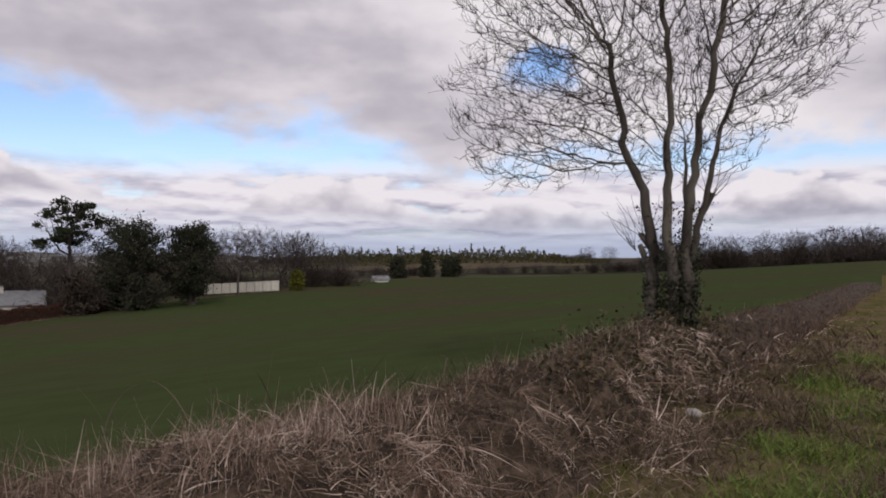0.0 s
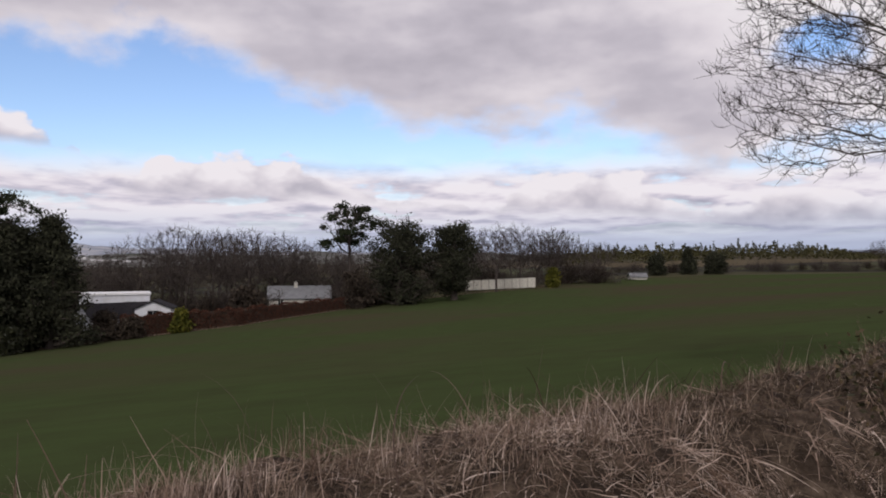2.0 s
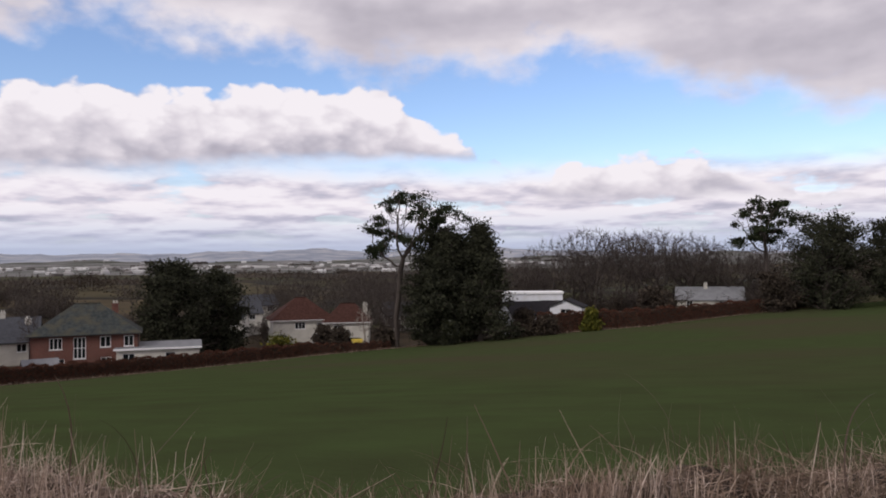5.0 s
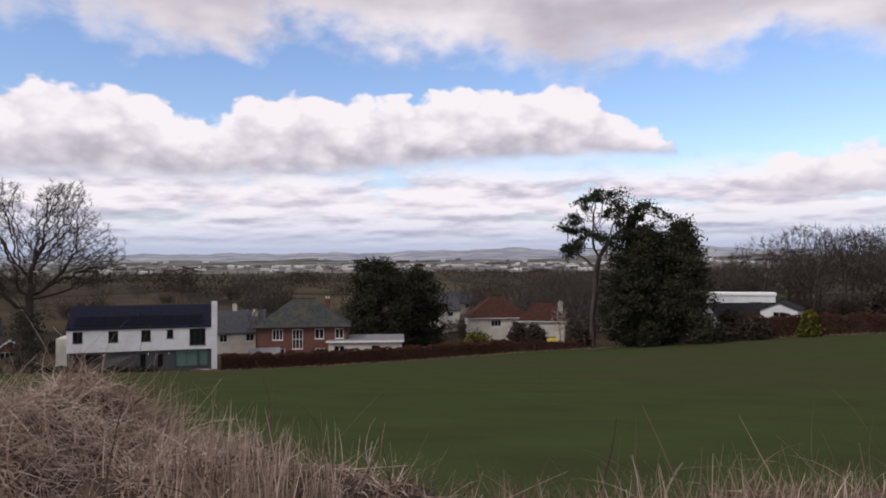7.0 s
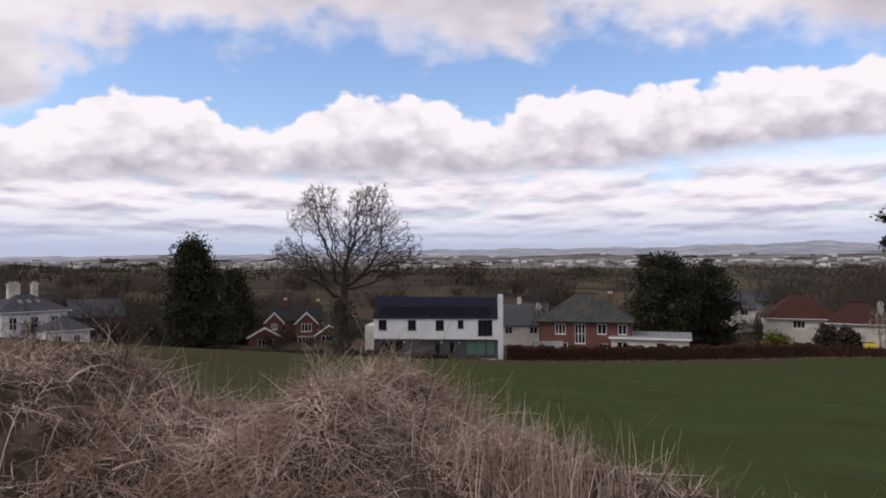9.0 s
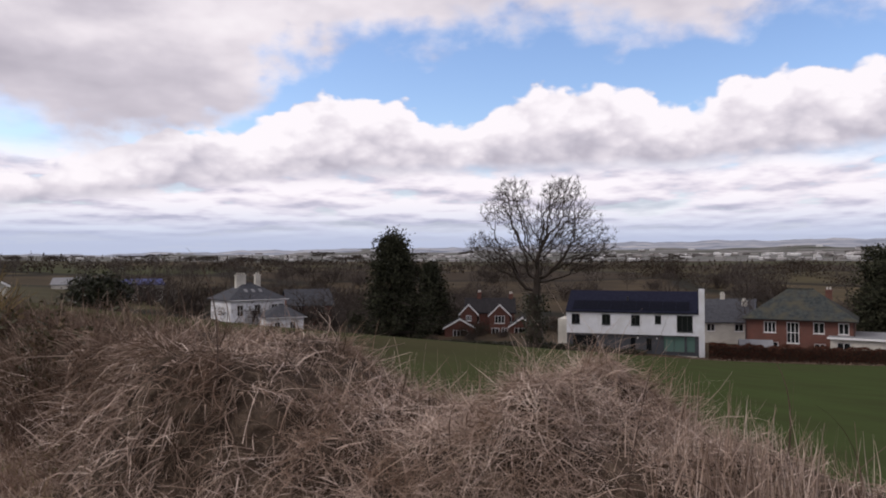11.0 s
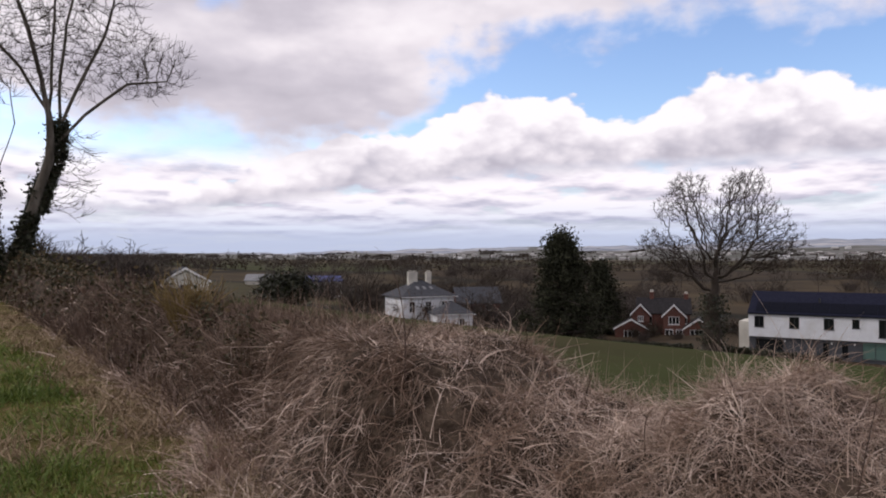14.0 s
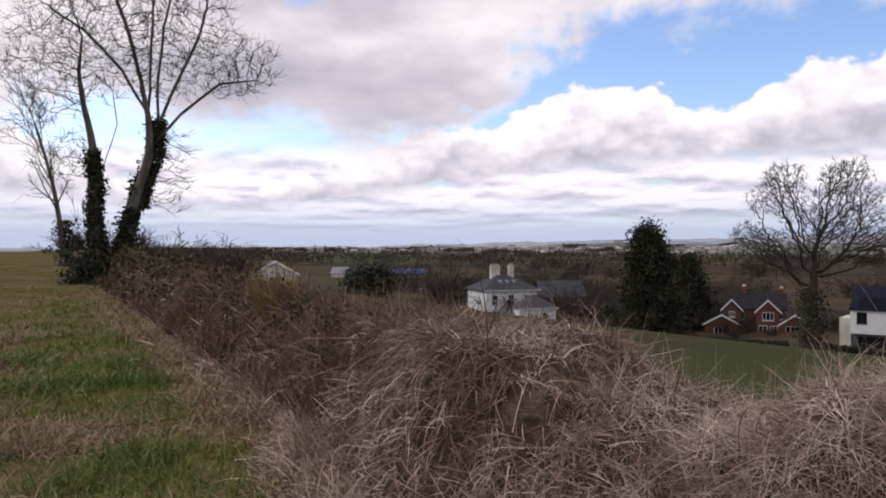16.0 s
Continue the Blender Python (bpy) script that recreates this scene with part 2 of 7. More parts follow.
LEAF_DRY = material("withered_leaf", [(0.02, 0.022, 0.010), (0.05, 0.045, 0.02), (0.12, 0.08, 0.045)], scale=2.0, island=0.7, rough=0.7, specular=0.2)
TURF_BLADE = material("grass_blade", [(0.05, 0.082, 0.016), (0.10, 0.148, 0.028), (0.20, 0.212, 0.06)], scale=0.8, island=0.6, rough=0.6, specular=0.2)
BARK = material("grey_bark", [(0.045, 0.038, 0.031), (0.095, 0.082, 0.068), (0.16, 0.142, 0.12)], scale=3.0, bump=0.01, bump_scale=30, stretch=(1, 1, 0.3), specular=0.2)
TWIG = material("bare_twig", [(0.028, 0.022, 0.018), (0.06, 0.048, 0.039)], scale=2.0, island=0.5, specular=0.2)
WOOD_TWIG = material("wood_twig", [(0.034, 0.028, 0.026), (0.068, 0.056, 0.050), (0.105, 0.088, 0.076)], scale=0.3, island=0.5, specular=0.1)
IVY = material("ivy_leaf", [(0.010, 0.012, 0.006), (0.020, 0.023, 0.010), (0.036, 0.038, 0.016)], scale=2.0, island=0.7, rough=0.45)
EVERGREEN = material("evergreen_leaf", [(0.018, 0.020, 0.015), (0.036, 0.038, 0.025), (0.062, 0.064, 0.038)], scale=0.35, island=0.5, rough=0.8, specular=0.05)
GUM_LEAF = material("gum_leaf", [(0.012, 0.016, 0.009), (0.024, 0.031, 0.016), (0.045, 0.05, 0.026)], scale=0.35, island=0.5, rough=0.8, specular=0.05)
GORSE = material("yellow_green_leaf", [(0.03, 0.036, 0.008), (0.08, 0.085, 0.015), (0.16, 0.14, 0.025)], scale=0.6, island=0.6, specular=0.1)
OLIVE = material("olive_plantation", [(0.02, 0.021, 0.011), (0.05, 0.048, 0.022), (0.09, 0.08, 0.036)], scale=0.02, island=0.6, specular=0.05)
BIRCH = material("pale_birch_bark", [(0.20, 0.17, 0.145), (0.36, 0.32, 0.28)], scale=3.0, island=0.4, rough=0.8, specular=0.1)
WILLOW = material("yellow_willow_stem", [(0.10, 0.07, 0.025), (0.19, 0.135, 0.055), (0.28, 0.21, 0.10)], scale=2.0, island=0.6, rough=0.8, specular=0.1)
BEECH = material("copper_beech_leaf", [(0.035, 0.017, 0.012), (0.075, 0.034, 0.023), (0.13, 0.06, 0.04)], scale=0.5, island=0.6, specular=0.1)
SCRUB = material("brown_scrub", [(0.022, 0.018, 0.014), (0.048, 0.038, 0.030), (0.086, 0.068, 0.050)], scale=0.3, island=0.6, specular=0.1)
RENDER = material("white_render", [(0.64, 0.66, 0.70), (0.73, 0.75, 0.79)], scale=1.5, rough=0.85, bump=0.003, bump_scale=60, stain=(0.60, 0.61, 0.62), stain_scale=0.5)
CREAM = material("cream_render", [(0.50, 0.48, 0.43), (0.62, 0.60, 0.54)], scale=1.5, rough=0.9, stain=(0.42, 0.40, 0.36), stain_scale=0.4)
TOWN = material("far_town_walls", [(0.10, 0.09, 0.085), (0.22, 0.21, 0.20), (0.40, 0.39, 0.38), (0.6, 0.6, 0.6)], scale=0.02, island=0.85, rough=0.9)
GREY_CLAD = material("dark_grey_cladding", [(0.045, 0.048, 0.056), (0.07, 0.074, 0.084)], scale=2.0, rough=0.6)
SLATE = material("blue_black_slate", [(0.010, 0.011, 0.022), (0.018, 0.020, 0.036)], scale=3.0, rough=0.85, bump=0.01, bump_scale=14, specular=0.05)
PANEL = material("solar_panel", [(0.004, 0.005, 0.010), (0.007, 0.008, 0.015)], scale=3.0, rough=0.7, specular=0.05)
OLD_SLATE = material("weathered_slate", [(0.024, 0.029, 0.030), (0.043, 0.050, 0.050), (0.066, 0.072, 0.069)], scale=2.4, rough=0.8, bump=0.02, bump_scale=9, stain=(0.07, 0.066, 0.05), stain_scale=0.7, specular=0.05)
GREY_ROOF = material("grey_roof_slate", [(0.045, 0.047, 0.054), (0.075, 0.078, 0.088)], scale=2.4, rough=0.85, bump=0.02, bump_scale=9, specular=0.05)
RED_TILE = material("red_roof_tile", [(0.034, 0.018, 0.015), (0.055, 0.026, 0.021), (0.078, 0.040, 0.032)], scale=2.4, rough=0.85, bump=0.02, bump_scale=9, specular=0.05)
DARK_TILE = material("dark_roof_tile", [(0.016, 0.015, 0.017), (0.034, 0.032, 0.034)], scale=2.4, rough=0.8, bump=0.02, bump_scale=9, specular=0.05)
LEAD = material("flat_roof_felt", [(0.15, 0.155, 0.165), (0.21, 0.215, 0.225)], scale=1.0, rough=0.8)
FRAME = material("white_window_frame", [(0.72, 0.72, 0.72), (0.8, 0.8, 0.8)], scale=3.0, rough=0.5)
TRIM_DARK = material("dark_trim", [(0.02, 0.02, 0.022), (0.035, 0.035, 0.038)], scale=3.0, rough=0.6)
TIMBER = material("weathered_timber", [(0.16, 0.14, 0.11), (0.30, 0.27, 0.22)], scale=3.0, rough=0.9, stretch=(1, 1, 0.2), random_object=0.3)
PALE_FENCE = material("pale_painted_board", [(0.50, 0.48, 0.42), (0.62, 0.60, 0.53)], scale=2.0, rough=0.85, random_object=0.2)
YELLOW = material("yellow_plastic", [(0.40, 0.29, 0.03), (0.48, 0.36, 0.05)], scale=2.0, rough=0.5)
STONE = material("pale_stone", [(0.24, 0.22, 0.20), (0.38, 0.36, 0.33)], scale=9.0, rough=0.9, bump=0.02)
BLUE_SHEET = material("blue_sheeting", [(0.02, 0.03, 0.12), (0.03, 0.045, 0.17)], scale=2.0, rough=0.5)


def brick_material():
    m = bpy.data.materials.new("red_brick")
    m.use_nodes = True
    t = m.node_tree
    b = t.nodes["Principled BSDF"]
    b.inputs["Roughness"].default_value = 0.9
    co = t.nodes.new("ShaderNodeTexCoord")
    mp = t.nodes.new("ShaderNodeMapping")
    mp.inputs["Rotation"].default_value = (radians(90), 0, 0)
    t.links.new(co.outputs["Object"], mp.inputs[0])
    br = t.nodes.new("ShaderNodeTexBrick")
    br.inputs["Color1"].default_value, br.inputs["Color2"].default_value = (0.155, 0.052, 0.038, 1), (0.11, 0.040, 0.030, 1)
    br.inputs["Mortar"].default_value = (0.13, 0.095, 0.08, 1)
    br.inputs["Scale"].default_value = 1.0
    br.inputs["Brick Width"].default_value, br.inputs["Row Height"].default_value, br.inputs["Mortar Size"].default_value = 0.225, 0.075, 0.008
    t.links.new(mp.outputs[0], br.inputs["Vector"])
    n = t.nodes.new("ShaderNodeTexNoise")
    n.inputs["Scale"].default_value = 0.9
    t.links.new(co.outputs["Object"], n.inputs["Vector"])
    mix = t.nodes.new("ShaderNodeMix")
    mix.data_type, mix.blend_type = "RGBA", "MULTIPLY"
    mix.inputs[0].default_value = 0.6
    t.links.new(br.outputs["Color"], mix.inputs[6])
    t.links.new(ramp(t, n.outputs["Fac"], [(0.3, (0.75, 0.72, 0.70)), (0.7, (1.15, 1.1, 1.05))]), mix.inputs[7])
    t.links.new(mix.outputs[2], b.inputs["Base Color"])
    return m


BRICK = brick_material()


def glass_material(name, tint):
    """Panes seen from far outside by day: a dark room behind a glossy sheet."""
    m = bpy.data.materials.new(name)
    m.use_nodes = True
    b = m.node_tree.nodes["Principled BSDF"]
    b.inputs["Base Color"].default_value = (*tint, 1)
    b.inputs["Roughness"].default_value, b.inputs["Specular IOR Level"].default_value = 0.08, 0.5
    return m


GLASS = glass_material("window_glass", (0.012, 0.014, 0.016))
GREEN_GLASS = glass_material("greenish_glass", (0.10, 0.17, 0.15))


def land_material():
    """Far country: fields of several colours parted by dark hedgerows."""
    m = bpy.data.materials.new("far_country")
    m.use_nodes = True
    t = m.node_tree
    b = t.nodes["Principled BSDF"]
    b.inputs["Roughness"].default_value, b.inputs["Specular IOR Level"].default_value = 0.95, 0.05
    co = t.nodes.new("ShaderNodeTexCoord")
    wob = t.nodes.new("ShaderNodeTexNoise")
    wob.inputs["Scale"].default_value = 0.004
    t.links.new(co.outputs["Object"], wob.inputs["Vector"])
    add = t.nodes.new("ShaderNodeVectorMath")
    add.operation = "MULTIPLY_ADD"
    add.inputs[1].default_value = (160, 160, 0)
    t.links.new(wob.outputs["Color"], add.inputs[0]), t.links.new(co.outputs["Object"], add.inputs[2])
    vo = t.nodes.new("ShaderNodeTexVoronoi")
    vo.voronoi_dimensions = "2D"
    vo.inputs["Scale"].default_value = 0.0068
    t.links.new(add.outputs[0], vo.inputs["Vector"])
    sep = t.nodes.new("ShaderNodeSeparateColor")
    t.links.new(vo.outputs["Color"], sep.inputs[0])
    fields = ramp(t, sep.outputs[0], [(0.0, (0.042, 0.032, 0.022)), (0.3, (0.055, 0.042, 0.026)), (0.55, (0.046, 0.050, 0.022)), (0.75, (0.068, 0.053, 0.032)), (1.0, (0.085, 0.068, 0.038))])
    edge = t.nodes.new("ShaderNodeTexVoronoi")
    edge.voronoi_dimensions, edge.feature = "2D", "DISTANCE_TO_EDGE"
    edge.inputs["Scale"].default_value = 0.0068
    t.links.new(add.outputs[0], edge.inputs["Vector"])
    line = t.nodes.new("ShaderNodeMapRange")
    line.inputs[1].default_value, line.inputs[2].default_value = 0.03, 0.075
    t.links.new(edge.outputs["Distance"], line.inputs[0])
    grain = t.nodes.new("ShaderNodeTexNoise")
    grain.inputs["Scale"].default_value, grain.inputs["Detail"].default_value = 0.06, 6.0
    t.links.new(co.outputs["Object"], grain.inputs["Vector"])
    mix = t.nodes.new("ShaderNodeMix")
    mix.data_type = "RGBA"
    t.links.new(line.outputs[0], mix.inputs[0])
    mix.inputs[6].default_value = (0.020, 0.019, 0.013, 1)
    t.links.new(fields, mix.inputs[7])
    mul = t.nodes.new("ShaderNodeMix")
    mul.data_type, mul.blend_type = "RGBA", "MULTIPLY"
    mul.inputs[0].default_value = 0.7
    t.links.new(mix.outputs[2], mul.inputs[6])
    t.links.new(ramp(t, grain.outputs["Fac"], [(0.3, (0.6, 0.6, 0.6)), (0.7, (1.25, 1.2, 1.15))]), mul.inputs[7])
    t.links.new(mul.outputs[2], b.inputs["Base Color"])
    return m


LAND = land_material()
# pale grey that carries the far valley's haze and sunlight in its colour
VALLEY_HAZE = material("valley_painted_haze", [(0.10, 0.10, 0.10), (0.17, 0.168, 0.165), (0.26, 0.255, 0.25)], scale=0.012, detail=9.0, rough=0.95, specular=0.0, stretch=(1, 1, 0), stain=(0.06, 0.065, 0.05), stain_scale=0.004)


# ---- mesh helpers ----
def mesh_np(name, verts, faces, mats=(), index=None, smooth=False):
    """A mesh from an (n, 3) array and an (m, k) array of vertex numbers."""
    me = bpy.data.meshes.new(name)
    verts, faces = np.asarray(verts, dtype=np.float32), np.asarray(faces, dtype=np.int32)
    k = faces.shape[1]
    me.vertices.add(len(verts)), me.loops.add(faces.size), me.polygons.add(len(faces))
    me.vertices.foreach_set("co", verts.ravel())
    me.loops.foreach_set("vertex_index", faces.ravel())
    me.polygons.foreach_set("loop_start", np.arange(0, faces.size, k, dtype=np.int32))
    for m in mats:
        me.materials.append(m)
    if index is not None:
        me.polygons.foreach_set("material_index", np.asarray(index, dtype=np.int32))
    me.polygons.foreach_set("use_smooth", np.full(len(faces), smooth))
    me.update(calc_edges=True)
    me.validate()
    return me


def polar(az, d):
    a = radians(az)
    return -d * math.sin(a), d * math.cos(a)


def smooth(a, b, x):
    t = np.clip((x - a) / (b - a), 0, 1)
    return t * t * (3 - 2 * t)


# ---- lie of the land ----
TILT = radians(5.9)                      # the track runs along u; v points over the field


def to_uv(x, y):
    u, v = x * math.cos(TILT) + y * math.sin(TILT), -x * math.sin(TILT) + y * math.cos(TILT)
    return u, v + 0.045 * np.maximum(0, -u - 3)


def to_xy(u, v):
    v = v - 0.045 * np.maximum(0, -u - 3)
    return u * math.cos(TILT) - v * math.sin(TILT), u * math.sin(TILT) + v * math.cos(TILT)


def field_z(x, y):
    x, y = np.asarray(x) / 100, np.asarray(y) / 100
    return (0.396 + 0.761 * x - 9.668 * y + 0.173 * x * x + 6.425 * x * y - 3.282 * y * y - 1.298 * x * x * y - 1.033 * y * y * x + 0.063 * x ** 3 + 2.972 * y ** 3)


EDGE_AZ = [-95, -73, -61, -52, -43, -39, -29, -16.5, -3.5, 9, 22, 31, 43.5, 52, 59.4, 70, 110]
EDGE_R = [240, 250, 250, 240, 210, 187, 160, 128, 118, 116, 105, 99, 92, 118, 125, 120, 110]
FAR_R = [300, 450, 700, 1500, 3000, 4900]
FAR_AZ = [-85, -50, -25, 0, 35, 60, 80, 100]
FAR_EL = [[0.0, 0.2, 0.3, 0.4, 0.4, 0.5], [-0.4, 0.1, 0.5, 0.75, 0.6, 0.6], [-1.4, -0.7, -0.3, 0.2, 0.5, 0.9], [-2.6, -1.3, -0.6, -0.1, 0.35, 1.25],
          [-2.6, -1.2, -0.7, -0.15, 0.25, 1.0], [-2.4, -1.2, -0.6, -0.15, 0.15, 0.55], [-1.6, -0.7, -0.25, -0.05, 0.1, 0.25], [-0.4, -0.2, -0.1, 0.0, 0.05, 0.15]]


def edge_r(az):
    return np.interp(az, EDGE_AZ, EDGE_R)


def land_z(x, y):
    x, y = np.asarray(x, dtype=float), np.asarray(y, dtype=float)
    u, v = to_uv(x, y)
    r, az = np.hypot(x, y), np.degrees(np.arctan2(-x, y))
    track = 0.011 * np.clip(-u - 8, 0, 90) - 0.002 * np.clip(u - 8, 0, 60)
    re = edge_r(az)
    inner = np.minimum(r, re) / np.maximum(r, 1e-6)
    near = field_z(x * inner, y * inner)
    el0 = np.degrees(np.arctan2(near - 1.6, re))
    cols = np.array([np.interp(az, FAR_AZ, [row[i] for row in FAR_EL]) for i in range(len(FAR_R))])
    lr, el = np.log(np.maximum(r, 1)), el0
    prev = np.log(re)
    for i, fr in enumerate(FAR_R):
        t = np.clip((lr - prev) / np.maximum(math.log(fr) - prev, 1e-6), 0, 1)
        el = el + (cols[i] - el) * t
        prev = np.full_like(lr, math.log(fr))
    far = 1.6 + r * np.tan(np.radians(el))
    over = np.where(r > re, far, near)
    # rolling relief on the far hills
    roll = np.sin(az * 0.55 + 1.0) * 0.5 + np.sin(az * 1.37) * 0.3 + np.sin(az * 0.21 + 2) * 0.5
    over = over + roll * 9 * smooth(2600, 4700, r) + roll * 0.8 * smooth(250, 600, r)
    s = smooth(2.6, 5.2, v)
    return track * (1 - s) + over * s


def build_ground():
    az = np.concatenate([np.arange(-180, -100, 5.0), np.arange(-100, 112, 1.0), np.arange(115, 180, 5.0)])
    inner = np.concatenate([[0.0], np.geomspace(0.7, 1.0e0 * 60, 44) / 60 * 0.5, np.linspace(0.53, 1.0, 16)])
    outer = np.geomspace(1.0, 1.0e3, 56)[1:]
    rows = []
    for a in az:
        re = float(edge_r(a))
        o = re * (4900 / re) ** (np.linspace(0, 1, 56)[1:] ** 1.0)
        rr = np.concatenate([np.maximum(inner * re, 0.0), o])
        rows.append(np.stack([-rr * math.sin(radians(a)), rr * math.cos(radians(a))], 1))
    g = np.array(rows)
    na, nr = g.shape[:2]
    z = land_z(g[..., 0], g[..., 1])
    verts = np.concatenate([g, z[..., None]], 2).reshape(-1, 3)
    i, j = np.meshgrid(np.arange(na), np.arange(nr - 1), indexing="ij")
    i2 = (i + 1) % na
    faces = np.stack([i * nr + j, i * nr + j + 1, i2 * nr + j + 1, i2 * nr + j], -1).reshape(-1, 4)[:, ::-1]
    c = verts[faces].mean(1)
    u, v = to_uv(c[:, 0], c[:, 1])
    jj = j.ravel()
    # beyond 1150 m the land changes to the paler haze-toned material
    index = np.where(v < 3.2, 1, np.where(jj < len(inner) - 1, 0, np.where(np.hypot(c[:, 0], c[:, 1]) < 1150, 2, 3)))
    ob = new("ground", mesh_np("ground", verts, faces, (FIELD, VERGE, LAND, VALLEY_HAZE), index, True))
    tagged(ob, "sloping green crop field with farmland rolling to the horizon", "ground", kind="structure")


build_ground()


# ---- the bank between track and field ----
rng = np.random.default_rng(5)


def fnoise(x, y, scale, seed=0):
    """Smooth noise on arrays from a few turned sine waves."""
    out = np.zeros_like(np.asarray(x, dtype=float))
    r = np.random.default_rng(seed)
    for k in range(7):
        a, f, p = r.uniform(0, 6.28), scale * r.uniform(0.6, 1.9), r.uniform(0, 6.28)
        out += np.sin((x * math.cos(a) + y * math.sin(a)) * f + p)
    return out / 7 * 1.6


# height of the matted crest over the track, and the tussocks' heads with it
CREST_U = [-70, -36, -14, -9, -6.6, -5.2, -4.4, -3.95, -3.5, -3.1, -2.6, -2.05, -1.75, -1.4, -1.0, -0.3, 0.4, 0.9, 1.6, 2.4, 3.2, 3.8, 4.8, 6.3, 7.7, 9.5, 11.5, 14, 30, 70]
CREST_H = [0.95, 0.95, 0.80, 0.74, 0.82, 0.96, 1.02, 0.92, 0.70, 0.64, 0.78, 1.04, 0.84, 0.70, 0.61, 0.54, 0.55, 0.61, 0.61, 0.61, 0.66, 0.60, 0.55, 0.55, 0.64, 0.72, 0.76, 0.5, 0.35, 0.3]
FOOT_U = [-70, -11, -8.5, -7.0, -6.0, -5.2, -4.3, -3.5, -2.2, -1.0, 0.5, 3, 6, 9, 14, 70]
FOOT_V = [2.35, 2.32, 2.25, 2.18, 2.05, 1.72, 1.62, 1.82, 1.60, 1.75, 1.7, 1.8, 1.95, 2.2, 2.2, 2.2]


def bank_h(u, v):
    """Height of the bank over the land below it."""
    top = np.interp(u, CREST_U, CREST_H)
    foot = np.interp(u, FOOT_U, FOOT_V) + 0.08 * np.sin(u * 2.3 + 1)
    # folds of hanging grass: the face stands out and draws back along the bank
    w = v + (0.17 * fnoise(u, v * 0.25, 3.6, 3) + 0.10 * fnoise(u, v * 0.4, 8.5, 4)) * (1 - smooth(2.5, 3.1, v))
    rise = smooth(0, 1, (w - foot) / (1.0 - 0.42 * smooth(-3.0, -4.2, u) - 0.12 * smooth(-5.5, -6.5, u) - 0.15 * smooth(3.5, 5.0, u)))
    fall = 1 - smooth(3.25, 4.7, v)
    h = top * rise * fall
    h = h + (0.07 * fnoise(u, v, 3.4, 1) + 0.06 * fnoise(u, v, 8.0, 2) + 0.03 * fnoise(u, v, 19.0, 6)) * rise * fall
    return h


def bank_z(u, v):
    x, y = to_xy(u, v)
    return land_z(x, y) + bank_h(u, v)


def build_bank():
    us = np.concatenate([np.arange(-70, -14, 0.6), np.arange(-14, 16, 0.1), np.arange(16, 70, 0.6)])
    vs = np.arange(1.2, 5.3, 0.1)
    u, v = np.meshgrid(us, vs, indexing="ij")
    x, y = to_xy(u, v)
    z = land_z(x, y) + bank_h(u, v) - 0.03
    verts = np.stack([x, y, z], -1).reshape(-1, 3)
    n = len(vs)
    i, j = np.meshgrid(np.arange(len(us) - 1), np.arange(n - 1), indexing="ij")
    faces = np.stack([i * n + j, (i + 1) * n + j, (i + 1) * n + j + 1, i * n + j + 1], -1).reshape(-1, 4)
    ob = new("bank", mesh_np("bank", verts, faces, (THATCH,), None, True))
    tagged(ob, "earth bank matted with dead brown grass beside the track", "bank", kind="structure")


build_bank()


def blades(name, roots, aim, length, width, droop, mat, segs=4, curl=0.0):
    """Ribbons that start at roots along aim, sag by droop and taper to a tip. All arguments but the last two are arrays."""
    n = len(roots)
    d = aim / np.linalg.norm(aim, axis=1, keepdims=True)
    side = np.cross(d, rng.normal(size=(n, 3)))
    side /= np.linalg.norm(side, axis=1, keepdims=True) + 1e-9
    wander = rng.normal(size=(n, 3)) * curl
    p = roots.copy()
    rows = []
    for k in range(segs + 1):
        w = width * (1 - 0.8 * k / segs)
        rows += [p - side * w[:, None] / 2, p + side * w[:, None] / 2]
        d = d + wander / segs
        d[:, 2] -= droop / segs
        d /= np.linalg.norm(d, axis=1, keepdims=True)
        p = p + d * (length / segs)[:, None]
    verts = np.stack(rows, 1).reshape(-1, 3)
    base = np.arange(n)[:, None] * (2 * segs + 2)
    faces = np.concatenate([base + np.array([2 * k, 2 * k + 1, 2 * k + 3, 2 * k + 2]) for k in range(segs)], 1).reshape(-1, 4)
    return new(name, mesh_np(name, verts, faces, (mat,)))


def spread_u(n, near, far, width):
    """Places along the bank, crowded where the camera stands."""
    u = rng.normal(0, width, n * 3)
    return u[(u > near) & (u < far)][:n]


